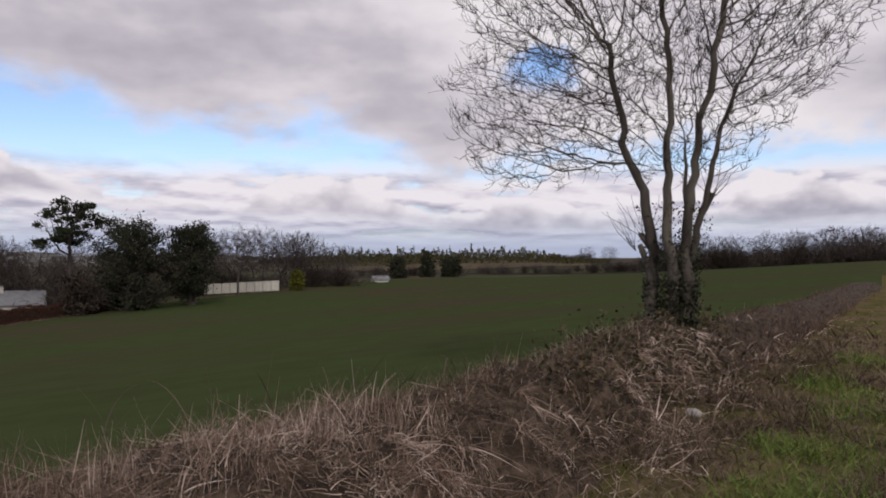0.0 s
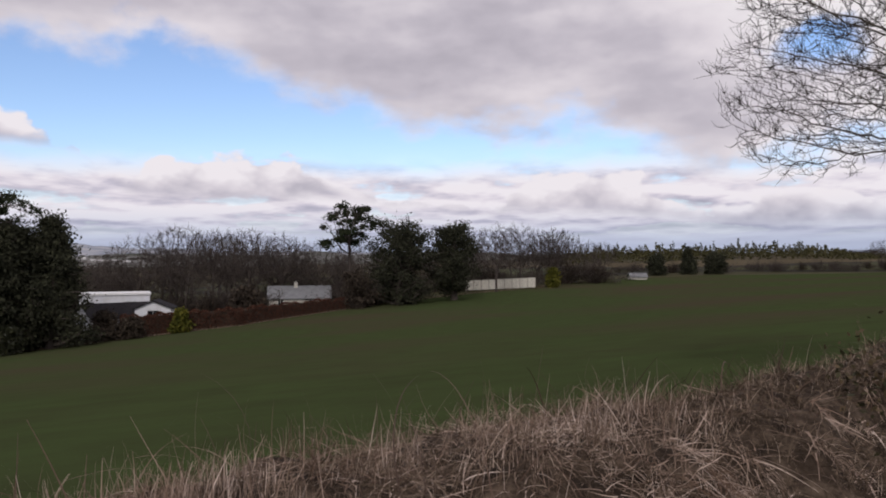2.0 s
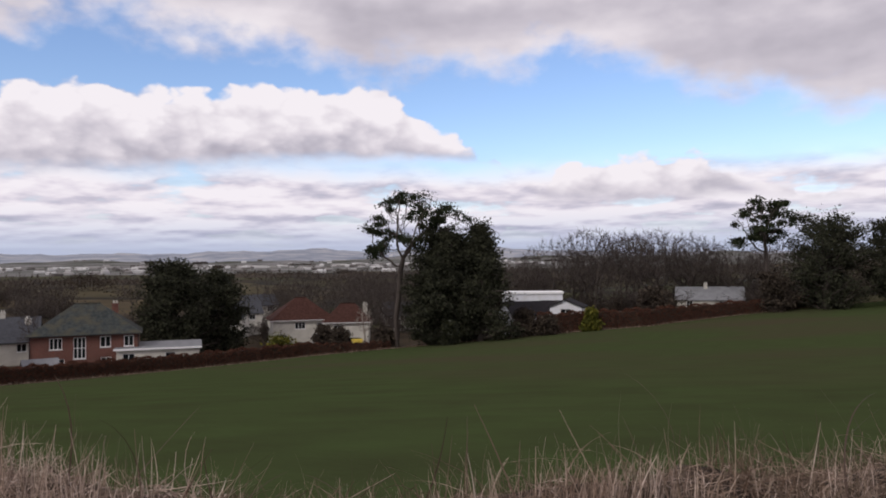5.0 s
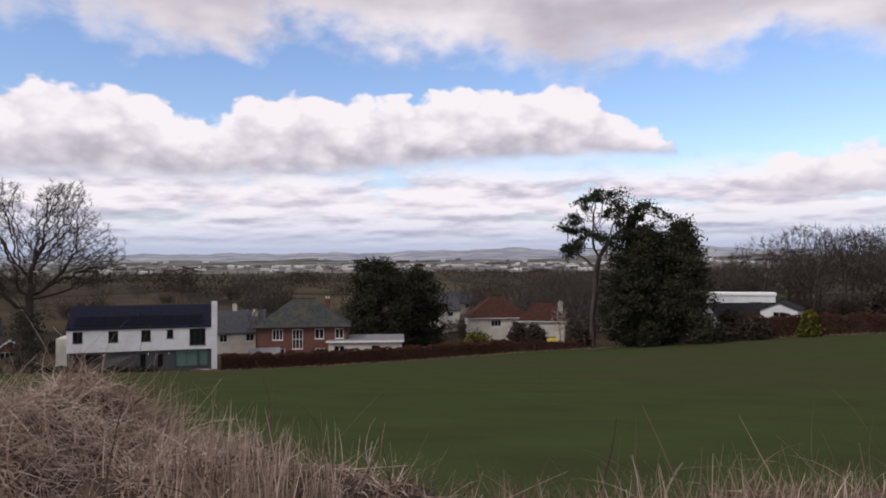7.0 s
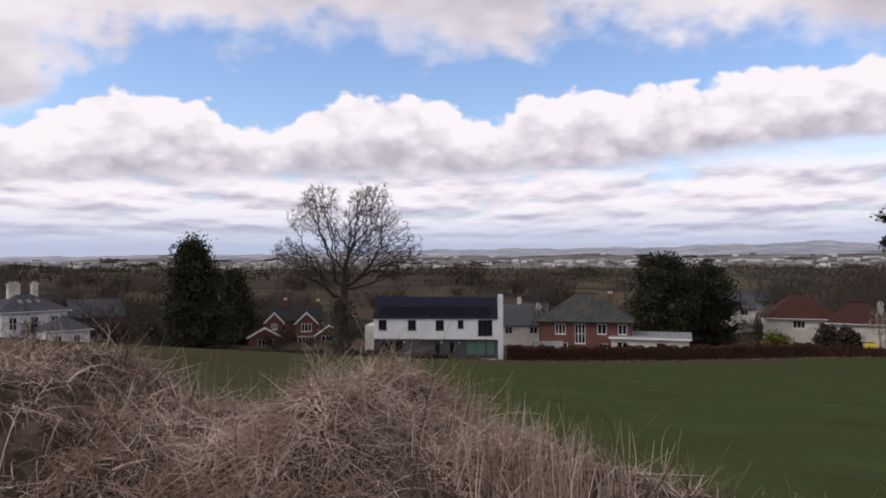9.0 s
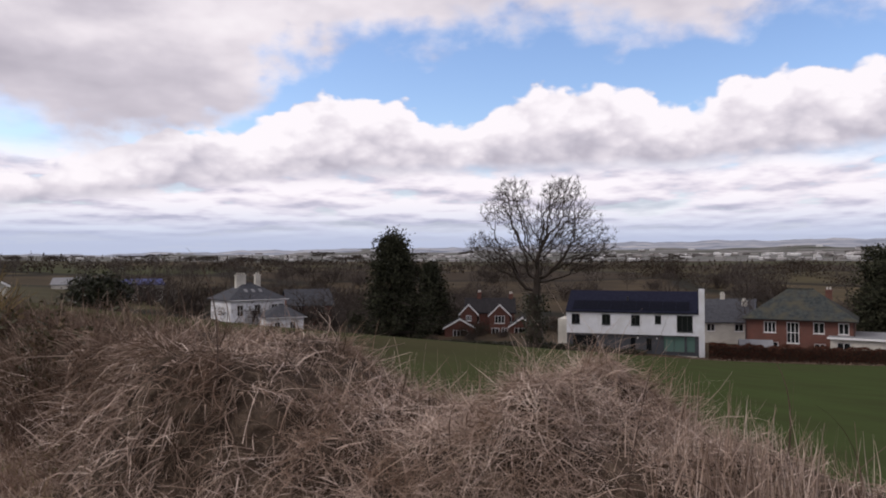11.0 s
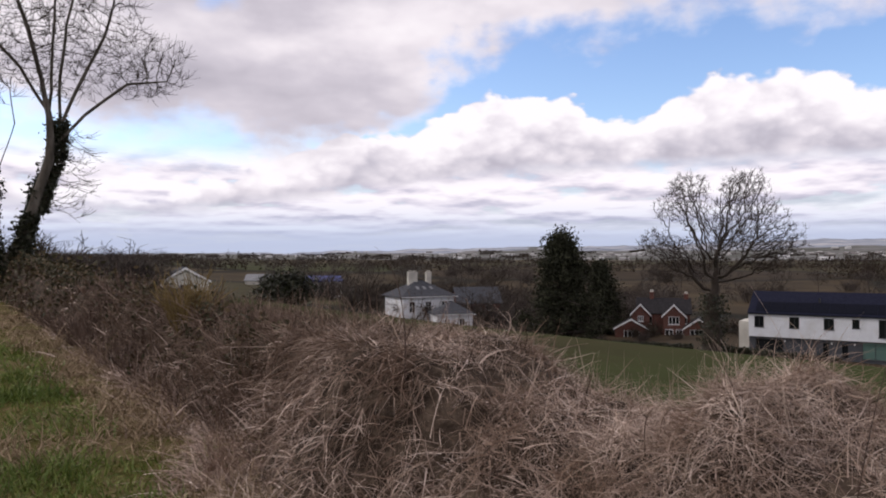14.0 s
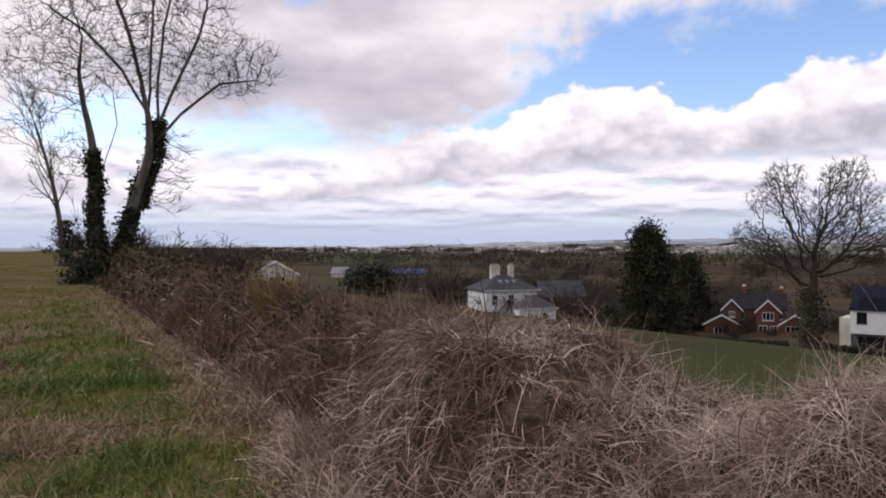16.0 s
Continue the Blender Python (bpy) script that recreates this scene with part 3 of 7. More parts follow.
def grow_bank():
    # matted strands, tangled every way; bleached on the great tussocks, browner elsewhere
    u = np.concatenate([spread_u(100000, -9.5, 15, 4.6), rng.uniform(-14, 20, 9000), rng.normal(-4.7, 0.9, 12000), rng.normal(-2.1, 0.6, 34000)])
    v = rng.uniform(1.5, 4.6, len(u))
    lump = fnoise(u, v, 5.0, 7) + 0.7 * fnoise(u, v, 12.0, 8) + 0.5 * np.exp(-((u + 2.1) / 0.6) ** 2 - ((v - 2.85) / 0.6) ** 2)
    keep = (bank_h(u, v) > 0.06) & ((lump > -0.30) | (rng.random(len(u)) < 0.10))
    face = (bank_h(u, v + 0.08) - bank_h(u, v - 0.08)) / 0.16
    keep &= rng.random(len(u)) > 0.75 * smooth(0.4, 1.0, face) * smooth(-3.2, -4.2, u)
    keep &= rng.random(len(u)) > 0.55 * smooth(-1.7, -1.2, u) * (1 - smooth(1.2, 2.2, u))
    hollow = fnoise(u, v * 0.8, 4.6, 51) < -0.28
    keep &= ~(hollow & (face > 0.25) & (u < -3.0)) | (rng.random(len(u)) < 0.12)
    keep &= rng.random(len(u)) > 0.65 * smooth(-5.8, -6.6, u)
    u, v, lump = u[keep], v[keep], lump[keep]
    x, y = to_xy(u, v)
    h = bank_h(u, v)
    slope_v = (bank_h(u, v + 0.05) - bank_h(u, v - 0.05)) / 0.10
    slope_u = (bank_h(u + 0.05, v) - bank_h(u - 0.05, v)) / 0.10
    n = len(u)
    aim = np.stack([-slope_u * 0.08 + rng.normal(0, 0.7, n), -slope_v * 0.22 + rng.normal(0, 0.5, n), rng.normal(0.12, 0.5, n)], 1)
    far = np.hypot(u, v)
    length = rng.gamma(4.0, 0.042, n) + 0.05
    width = (0.0042 + 0.0010 * np.maximum(far - 3, 0)) * rng.uniform(0.5, 1.6, n)
    fine = np.exp(-((u + 2.1) / 0.8) ** 2)
    length, width = length * (1 - 0.15 * fine), width * (1 - 0.30 * fine)
    roots = np.stack([x, y, land_z(x, y) + h - 0.02 + 0.05 * np.clip(lump, -0.3, 1) * rng.random(n)], 1)
    droop = rng.uniform(0.6, 2.6, n)
    pale = rng.random(n) < np.clip(0.04 + 0.3 * smooth(0.8, -1.5, u) + 1.0 * np.exp(-((u + 2.0) / 1.3) ** 2) + 0.30 * np.exp(-((u + 4.5) / 1.1) ** 2) * smooth(2.2, 2.7, v) + 0.4 * np.exp(-((u - 3.3) / 0.7) ** 2) + 0.3 * np.exp(-((u - 0.9) / 0.6) ** 2), 0, 0.93)
    # darker share grows to the right: browner grass, with its weaker light painted in
    brown = ~pale & (rng.random(n) < 0.25 + 0.2 * smooth(0.5, 1.5, u) + 0.5 * smooth(1.5, 6.0, u) + 0.25 * smooth(-3.2, -4.5, u))
    for sel, mat, name, label in ((~pale & ~brown, STRAW, "matted_grass", "tangled mat of dead brown grass on the bank"), (brown, DARKENED, "darkened_grass", "darker brown grass lying on the bank"), (pale, BLEACHED, "bleached_grass", "bleached dead grass draped over the tussocks")):
        ob = blades(name, roots[sel], aim[sel], length[sel], width[sel], droop[sel], mat, 6, 1.9)
        tagged(ob, label, "grass", kind="stuff")
    # sheaves of grass that hang from the crest's edge over the track side, with dark hollows between them
    cu = np.concatenate([rng.uniform(-13, -3.3, 120), rng.uniform(3.0, 12.0, 60), rng.uniform(-6.4, -3.4, 95)])
    cv = np.interp(cu, FOOT_U, FOOT_V) + rng.uniform(0.2, 0.7, len(cu))
    ok = (fnoise(cu, cv * 0.8, 4.6, 51) > -0.2) | (cu > -3)
    cu, cv = cu[ok], cv[ok]
    per = 34
    k = np.repeat(np.arange(len(cu)), per)
    u, v = cu[k] + rng.normal(0, 0.06, len(k)) * rng.uniform(0.4, 1.5, len(cu))[k], cv[k] + rng.normal(0, 0.07, len(k))
    x, y = to_xy(u, v)
    n = len(u)
    lean = rng.normal(0, 0.45, len(cu))[k]
    aim = np.stack([lean + rng.normal(0, 0.4, n), rng.normal(-0.55, 0.25, n), rng.normal(0.15, 0.4, n)], 1)
    roots = np.stack([x, y, bank_z(u, v) + 0.02], 1)
    length = rng.uniform(0.12, 0.50, n) * rng.uniform(0.6, 1.25, len(cu))[k]
    width = (0.0046 + 0.0009 * np.maximum(np.hypot(u, v) - 3, 0)) * rng.uniform(0.5, 1.6, n)
    tone = (rng.random(len(cu)) - 0.35 * smooth(-5.2, -6.5, cu))[k]
    for sel, mat, label in ((tone < 0.6, STRAW, "brown dead grass hanging in sheaves over the bank"), (tone >= 0.6, BLEACHED, "bleached dead grass hanging in sheaves over the bank")):
        ob = blades("hanging_grass", roots[sel], aim[sel], length[sel], width[sel], rng.uniform(1.8, 4.2, sel.sum()), mat, 7, 1.7)
        tagged(ob, label, "grass", kind="stuff")
    # stiff pale stems that stand in a broken row on the low crest
    cu = np.concatenate([rng.uniform(-1.6, 4.6, 95), rng.normal(-1.0, 0.26, 95), rng.normal(0.0, 0.10, 14), rng.normal(1.0, 0.3, 36), rng.normal(3.2, 0.6, 26)])
    k = np.repeat(np.arange(len(cu)), 8)
    u = cu[k] + rng.normal(0, 0.035, len(k))
    v = np.clip(rng.normal(2.85, 0.22, len(cu)), 2.3, 3.5)[k] + rng.normal(0, 0.035, len(k))
    x, y = to_xy(u, v)
    n = len(u)
    aim = np.stack([rng.normal(0.03, 0.10, len(cu))[k] + rng.normal(0, 0.11, n), rng.normal(0, 0.14, n), np.ones(n)], 1)
    tall = (0.09 + 0.19 * rng.random(len(cu)) ** 1.6 + 0.07 * np.exp(-((cu + 1.0) / 0.4) ** 2))[k] * rng.uniform(0.45, 1.25, n)
    pale = rng.random(n) < 0.55
    for sel, mat, label in ((pale, BLEACHED, "stiff bleached stems standing along the bank"), (~pale, STRAW, "stiff brown stems standing along the bank")):
        ob = blades("standing_straw", np.stack([x, y, bank_z(u, v) - 0.04], 1)[sel], aim[sel], tall[sel] + 0.04, 0.0060 * rng.uniform(0.5, 1.4, sel.sum()), rng.uniform(0.0, 0.25, sel.sum()), mat, 4, 0.15)
        tagged(ob, label, "grass", kind="stuff")
    # upright thin stalks on the crest
    u = np.concatenate([rng.uniform(-3.0, 12, 1500), rng.uniform(-8.5, -2.5, 1500), rng.normal(-2.2, 0.5, 500)])
    v = rng.normal(3.35, 0.5, len(u))
    v = np.clip(v, 2.1, 4.7)
    x, y = to_xy(u, v)
    n = len(u)
    clump = smooth(-0.5, 0.9, fnoise(u, v, 4.0, 21))
    aim = np.stack([rng.normal(0.05, 0.22, n), rng.normal(0, 0.22, n), np.ones(n)], 1)
    roots = np.stack([x, y, bank_z(u, v) - 0.03], 1)
    length = rng.uniform(0.06, 0.18, n) + 0.18 * clump * rng.random(n) ** 2
    ob = blades("grass_stalks", roots, aim, length * np.where(u < -1, 0.62, 1.0), np.where(u < -1, 0.0028, 0.0042) * rng.uniform(0.7, 1.5, n), rng.uniform(0.0, 0.5, n), STALK, 5, 0.35)
    tagged(ob, "upright pale dead grass stalks along the bank", "grass", kind="stuff")
    # brown stems that stand in a loose row along the crest
    u = np.concatenate([rng.uniform(-1.7, 4.5, 500), rng.normal(0.2, 0.8, 100)])
    v = np.clip(rng.normal(3.1, 0.35, len(u)), 2.2, 4.2)
    ok = rng.random(len(u)) < 0.2 + 0.8 * smooth(-0.4, 0.5, fnoise(u, v, 3.2, 23))
    u, v = u[ok], v[ok]
    x, y = to_xy(u, v)
    n = len(u)
    aim = np.stack([rng.normal(0.0, 0.26, n), rng.normal(0, 0.2, n), np.ones(n)], 1)
    ob = blades("standing_stems", np.stack([x, y, bank_z(u, v) - 0.03], 1), aim, rng.uniform(0.10, 0.30, n), 0.0045 * rng.uniform(0.6, 1.4, n), rng.uniform(0.0, 0.8, n), STRAW, 5, 0.6)
    tagged(ob, "thin brown dead stems standing along the bank", "grass", kind="stuff")
    # thin dead tufts where the crop begins
    n = 4200
    u, v = rng.uniform(-5, 9, n), 3.9 + np.abs(rng.normal(0, 0.9, n))
    ok = fnoise(u, v, 2.6, 27) > 0.0
    u, v = u[ok], v[ok]
    x, y = to_xy(u, v)
    n = len(u)
    ob = blades("edge_tufts", np.stack([x, y, bank_z(u, v) - 0.01], 1), np.stack([rng.normal(0, 0.5, n), rng.normal(0, 0.5, n), np.ones(n)], 1), rng.uniform(0.05, 0.16, n), 0.007 * rng.uniform(0.6, 1.4, n),
                rng.uniform(0.2, 1.2, n), DARKENED, 3, 0.5)
    tagged(ob, "thin dead tufts at the crop's edge", "grass", kind="stuff")
    # a few long stems and bramble shoots that stand out
    u = np.concatenate([rng.normal(-2.1, 0.26, 150), rng.uniform(-6, 12, 60), rng.normal(-4.7, 0.6, 90)])
    v = rng.uniform(2.7, 3.9, len(u))
    x, y = to_xy(u, v)
    n = len(u)
    roots = np.stack([x, y, bank_z(u, v) - 0.03], 1)
    aim = np.stack([rng.normal(0, 0.5, n), rng.normal(0, 0.4, n), np.ones(n)], 1)
    ob = blades("bramble_shoots", roots, aim, rng.uniform(0.15, 0.45, n), 0.0040 * rng.uniform(0.6, 1.4, n), rng.uniform(0.2, 1.6, n), STALK, 8, 1.6)
    tagged(ob, "long pale bramble shoots arching out of the bank", "bramble", kind="stuff")
    n = 700
    u, v = rng.uniform(-9, 13, n), rng.uniform(2.0, 4.4, n)
    x, y = to_xy(u, v)
    roots = np.stack([x, y, bank_z(u, v) - 0.04], 1)
    aim = np.stack([rng.normal(0, 0.6, n), rng.normal(-0.1, 0.5, n), np.ones(n)], 1)
    ob = blades("bramble_stems", roots, aim, rng.uniform(0.2, 0.55, n), 0.008 * rng.uniform(0.6, 1.4, n), rng.uniform(0.3, 1.6, n), BRAMBLE, 6, 0.6)
    tagged(ob, "dark reddish bramble stems tangled in the bank", "bramble", kind="stuff")
    n = 26
    u, v = np.concatenate([rng.normal(-4.8, 0.5, 14), rng.uniform(-8, 6, 12)]), rng.uniform(2.2, 3.2, n)
    x, y = to_xy(u, v)
    aim = np.stack([rng.normal(0, 1.0, n), rng.normal(-0.2, 0.5, n), np.full(n, 0.7)], 1)
    ob = blades("bramble_arches", np.stack([x, y, bank_z(u, v)], 1), aim, rng.uniform(0.6, 1.1, n), 0.011 * rng.uniform(0.7, 1.2, n), rng.uniform(1.6, 2.6, n), BRAMBLE, 12, 0.5)
    tagged(ob, "long dark bramble canes arching over the tussocks", "bramble", kind="stuff")
    # brushwood along the track further on: bare brown twigs, leaning
    u = np.concatenate([-6.0 - rng.gamma(1.6, 5.0, 30000), 11 + rng.gamma(1.5, 7, 7000)])
    u = u[(u > -66) & (u < 60)]
    v = rng.uniform(2.0, 4.6, len(u))
    ok = (fnoise(u, v, 2.4, 33) > -0.25) | (rng.random(len(u)) < 0.3)
    u, v = u[ok], v[ok]
    x, y = to_xy(u, v)
    n = len(u)
    tall = np.where(u < 0, 0.44, 0.22) * (0.75 + 0.5 * fnoise(u, v, 0.9, 31))
    roots = np.stack([x, y, land_z(x, y) + bank_h(u, v) * rng.uniform(0.1, 1.0, n)], 1)
    aim = np.stack([rng.normal(0, 0.26, n), rng.normal(-0.12, 0.28, n), np.ones(n)], 1)
    ob = blades("brushwood", roots, aim, np.clip(tall, 0.12, 1) * rng.uniform(0.7, 1.5, n), (0.006 + 0.0011 * np.abs(u) * 0.6) * rng.uniform(0.7, 1.3, n),
                rng.uniform(0.1, 0.9, n), BRAMBLE, 4, 0.6)
    tagged(ob, "thicket of bare brown brushwood along the bank", "brushwood", kind="stuff")
    u = -5.7 - rng.gamma(1.5, 3.6, 10000)
    u = u[u > -36]
    n = len(u)
    v = np.interp(u, FOOT_U, FOOT_V) + rng.uniform(0.05, 1.1, n)
    x, y = to_xy(u, v)
    ok = fnoise(u, v * 0.3, 3.4, 37) > 0.0
    u, v, x, y = u[ok], v[ok], x[ok], y[ok]
    n = len(u)
    aim = np.stack([rng.normal(0.05, 0.22, n), rng.normal(-0.12, 0.2, n), np.ones(n)], 1)
    up = rng.random(n)
    ob = blades("upright_stems", np.stack([x, y, land_z(x, y) + bank_h(u, v) * 0.7 * up], 1), aim, rng.uniform(0.3, 0.75, n), (0.0055 + 0.0009 * np.abs(u)) * rng.uniform(0.6, 1.3, n), rng.uniform(0.0, 0.7, n), STRAW, 5, 0.5)
    tagged(ob, "tall thin dead stems standing in the brushwood", "grass", kind="stuff")
    u = -5.6 - rng.gamma(1.5, 4.0, 9000)
    u = u[u > -40]
    v = rng.uniform(1.95, 4.4, len(u))
    ok = fnoise(u, v, 2.8, 35) > -0.1
    u, v = u[ok], v[ok]
    x, y = to_xy(u, v)
    n = len(u)
    roots = np.stack([x, y, bank_z(u, v) - 0.03], 1)
    aim = np.stack([rng.normal(0, 0.4, n), rng.normal(-0.2, 0.4, n), np.ones(n)], 1)
    ob = blades("straw_in_brushwood", roots, aim, rng.uniform(0.2, 0.6, n), (0.005 + 0.0008 * np.abs(u)) * rng.uniform(0.7, 1.3, n), rng.uniform(0.3, 1.8, n), STRAW, 4, 0.7)
    tagged(ob, "dead straw hanging in the brushwood", "grass", kind="stuff")


grow_bank()


def pale_stone():
    bm = bmesh.new()
    bmesh.ops.create_icosphere(bm, subdivisions=3, radius=0.09)
    for p in bm.verts:
        p.co *= 1 + 0.25 * noise.noise(p.co * 9)
        p.co.z *= 0.6
    me = bpy.data.meshes.new("stone")
    bm.to_mesh(me)
    bm.free()
    me.materials.append(STONE)
    x, y = polar(-70.6, 8.3)
    ob = new("stone", me)
    ob.location = (x, y, float(bank_z(*to_uv(np.array([x]), np.array([y])))[0]) + 0.05)
    tagged(ob, "pale rough stone lying in the dead grass", "stone")


pale_stone()


def bank_leaves():
    """Withered bramble and ivy leaves in the hollows of the bank; their dark clumps also stand for shade."""
    pts = []
    # clumps of ivy and bramble, also set where a hollow should look shaded
    for cu, cv, ru, rv, k in ((8.4, 2.7, 0.8, 0.5, 700), (6.6, 2.6, 0.5, 0.4, 350), (10.2, 2.5, 0.7, 0.5, 500), (12.2, 3.0, 1.6, 0.6, 700), (-7.6, 2.5, 0.9, 0.35, 900), (-9.8, 2.6, 1.2, 0.4, 1000),
                              (-13, 2.8, 2.0, 0.5, 1200), (-30, 3.0, 6.0, 0.9, 2600), (-21, 2.9, 4.0, 0.7, 1600)):
        u, v = rng.normal(cu, ru * 0.6, k), rng.normal(cv, rv * 0.6, k)
        x, y = to_xy(u, v)
        pts.append(np.stack([x, y, bank_z(u, v) + np.abs(rng.normal(0, 0.10 + 0.006 * abs(cu), k)), np.full(k, 0.018 + 0.0016 * abs(cu))], 1))
    p = np.concatenate(pts)
    n = len(p)
    a = rng.normal(size=(n, 3))
    a /= np.linalg.norm(a, axis=1, keepdims=True)
    b = np.cross(a, rng.normal(size=(n, 3)))
    b /= np.linalg.norm(b, axis=1, keepdims=True)
    s = p[:, 3:4] * rng.uniform(0.6, 1.4, (n, 1))
    c = p[:, :3]
    v = np.stack([c - a * s, c - b * s * 0.6, c + a * s, c + b * s * 0.6], 1).reshape(-1, 3)
    ob = new("bank_leaves", mesh_np("bank_leaves", v, np.arange(n * 4).reshape(-1, 4), (LEAF_DRY,)))
    tagged(ob, "dark withered bramble and ivy leaves that deepen the bank's shaded hollows", "leaves", kind="stuff")


bank_leaves()


def grow_verge():
    """Green and withered tufts on the track."""
    u = np.concatenate([-2.5 - rng.gamma(2.0, 3.2, 62000), 3.0 + rng.gamma(2.0, 3.0, 52000)])
    v = rng.uniform(-3.4, 2.3, len(u))
    ok = (u > -34) & (u < 34) & (rng.random(len(u)) < 0.35 + 0.65 * smooth(-0.4, 0.4, fnoise(u, v, 2.4, 41)))
    u, v = u[ok], v[ok]
    x, y = to_xy(u, v)
    n = len(u)
    far = np.hypot(u, v)
    roots = np.stack([x, y, land_z(x, y) - 0.01], 1)
    aim = np.stack([rng.normal(0, 0.5, n), rng.normal(0, 0.5, n), np.ones(n)], 1)
    green = 1.2 * fnoise(u, v, 1.9, 43) + rng.normal(0, 0.22, n) + 0.3 * np.exp(-((v - 0.7) / 0.6) ** 2) - 1.1 * smooth(0.9, 1.7, v) + 0.10 * smooth(-1, -4, u) - 0.55 * smooth(2, 5, u) > -0.02
    wid = (0.004 + 0.0012 * far) * rng.uniform(0.7, 1.3, n)
    ln = rng.uniform(0.07, 0.20, n) * (0.7 + 1.3 * smooth(-0.2, 0.8, fnoise(u, v, 3.1, 44)))
    m = 12000
    us = np.concatenate([-2.0 - rng.gamma(2.0, 2.6, m), 3.0 + rng.gamma(2.0, 3.0, m // 6)])
    us = np.concatenate([us[(us > -32) & (us < 30)], rng.normal(-4.2, 0.7, 5000)])
    m = len(us)
    vs = np.interp(us, FOOT_U, FOOT_V) - 0.12 + rng.normal(0, 0.22, m)
    ok = (fnoise(us, vs, 2.8, 47) > -0.05) | (rng.random(m) < 0.15)
    us, vs = us[ok], vs[ok]
    m = len(us)
    xs, ys = to_xy(us, vs)
    lay = blades("lying_straw", np.stack([xs, ys, bank_z(us, vs) + 0.01], 1), np.stack([rng.normal(-0.3, 0.6, m), rng.normal(-0.5, 0.5, m), np.abs(rng.normal(0.45, 0.25, m))], 1),
                 rng.uniform(0.12, 0.42, m), (0.004 + 0.001 * np.abs(us)) * rng.uniform(0.7, 1.3, m), rng.uniform(0.8, 1.8, m), BLEACHED, 4, 0.9)
    tagged(lay, "lying straw between verge and bank", "grass", kind="stuff")
    a = blades("grass_tufts", roots[green], aim[green], ln[green], wid[green], rng.uniform(0.2, 1.3, green.sum()), TURF_BLADE, 3, 0.4)
    tagged(a, "short green grass on the track verge", "grass", kind="stuff")
    # withered tufts at u > 0 get the darker grass to stand for shade
    for sel, mat, label in ((~green & (u < 0), TAN, "withered tan grass on the track verge"), (~green & (u > 0), DARKENED, "withered grass of the right verge, darkened as in shade")):
        b = blades("withered_tufts", roots[sel], aim[sel], ln[sel] * 1.3, wid[sel], rng.uniform(0.5, 2.0, sel.sum()), mat, 3, 0.6)
        tagged(b, label, "grass", kind="stuff")


grow_verge()

# ---- houses ----
def box(bm, x0, x1, y0, y1, z0, z1):
    v = [bm.verts.new((x, y, z)) for z in (z0, z1) for x, y in ((x0, y0), (x1, y0), (x1, y1), (x0, y1))]
    for f in ((3, 2, 1, 0), (4, 5, 6, 7), (0, 1, 5, 4), (1, 2, 6, 5), (2, 3, 7, 6), (3, 0, 4, 7)):
        bm.faces.new([v[i] for i in f])


def solid(bm, points, faces):
    v = [bm.verts.new(p) for p in points]
    for f in faces:
        bm.faces.new([v[i] for i in f])


def part(name, bm, mat, parent, label=""):
    """One mesh object under a thing or a part."""
    bmesh.ops.recalc_face_normals(bm, faces=bm.faces)
    me = bpy.data.meshes.new(name)
    bm.to_mesh(me)
    bm.free()
    me.materials.append(mat)
    ob = new(name, me)
    ob.parent = parent
    if label:
        ob["label"] = label
    return ob


def place(name, az, d, z, rot, label, category, group=""):
    """An empty at the middle of a thing's front, its y axis pointing away from the track."""
    ob = new(name)
    x, y = polar(az, d)
    ob.matrix_world = pose(x, y, z, 0, 0, az + rot)
    return tagged(ob, label, category, group)


def box_part(name, mat, parent, *dims, label=""):
    bm = bmesh.new()
    box(bm, *dims)
    return part(name, bm, mat, parent, label)


def front_wall(parent, x0, x1, z0, z1, y, mat, holes, thick=0.3, name="front_wall"):
    """A wall along x with holes (x0, x1, z0, z1) cut right through it."""
    xs = sorted({x0, x1, *[h[0] for h in holes], *[h[1] for h in holes]})
    zs = sorted({z0, z1, *[h[2] for h in holes], *[h[3] for h in holes]})
    bm = bmesh.new()
    for a, b in zip(xs, xs[1:]):
        run = None
        for c, d in zip(zs, zs[1:]):
            mx, mz = (a + b) / 2, (c + d) / 2
            if any(h[0] < mx < h[1] and h[2] < mz < h[3] for h in holes):
                if run:
                    box(bm, a, b, y, y + thick, *run)
                run = None
            else:
                run = (run[0], d) if run else (c, d)
        if run:
            box(bm, a, b, y, y + thick, *run)
    bmesh.ops.remove_doubles(bm, verts=bm.verts, dist=0.0005)
    return part(name, bm, mat, parent)


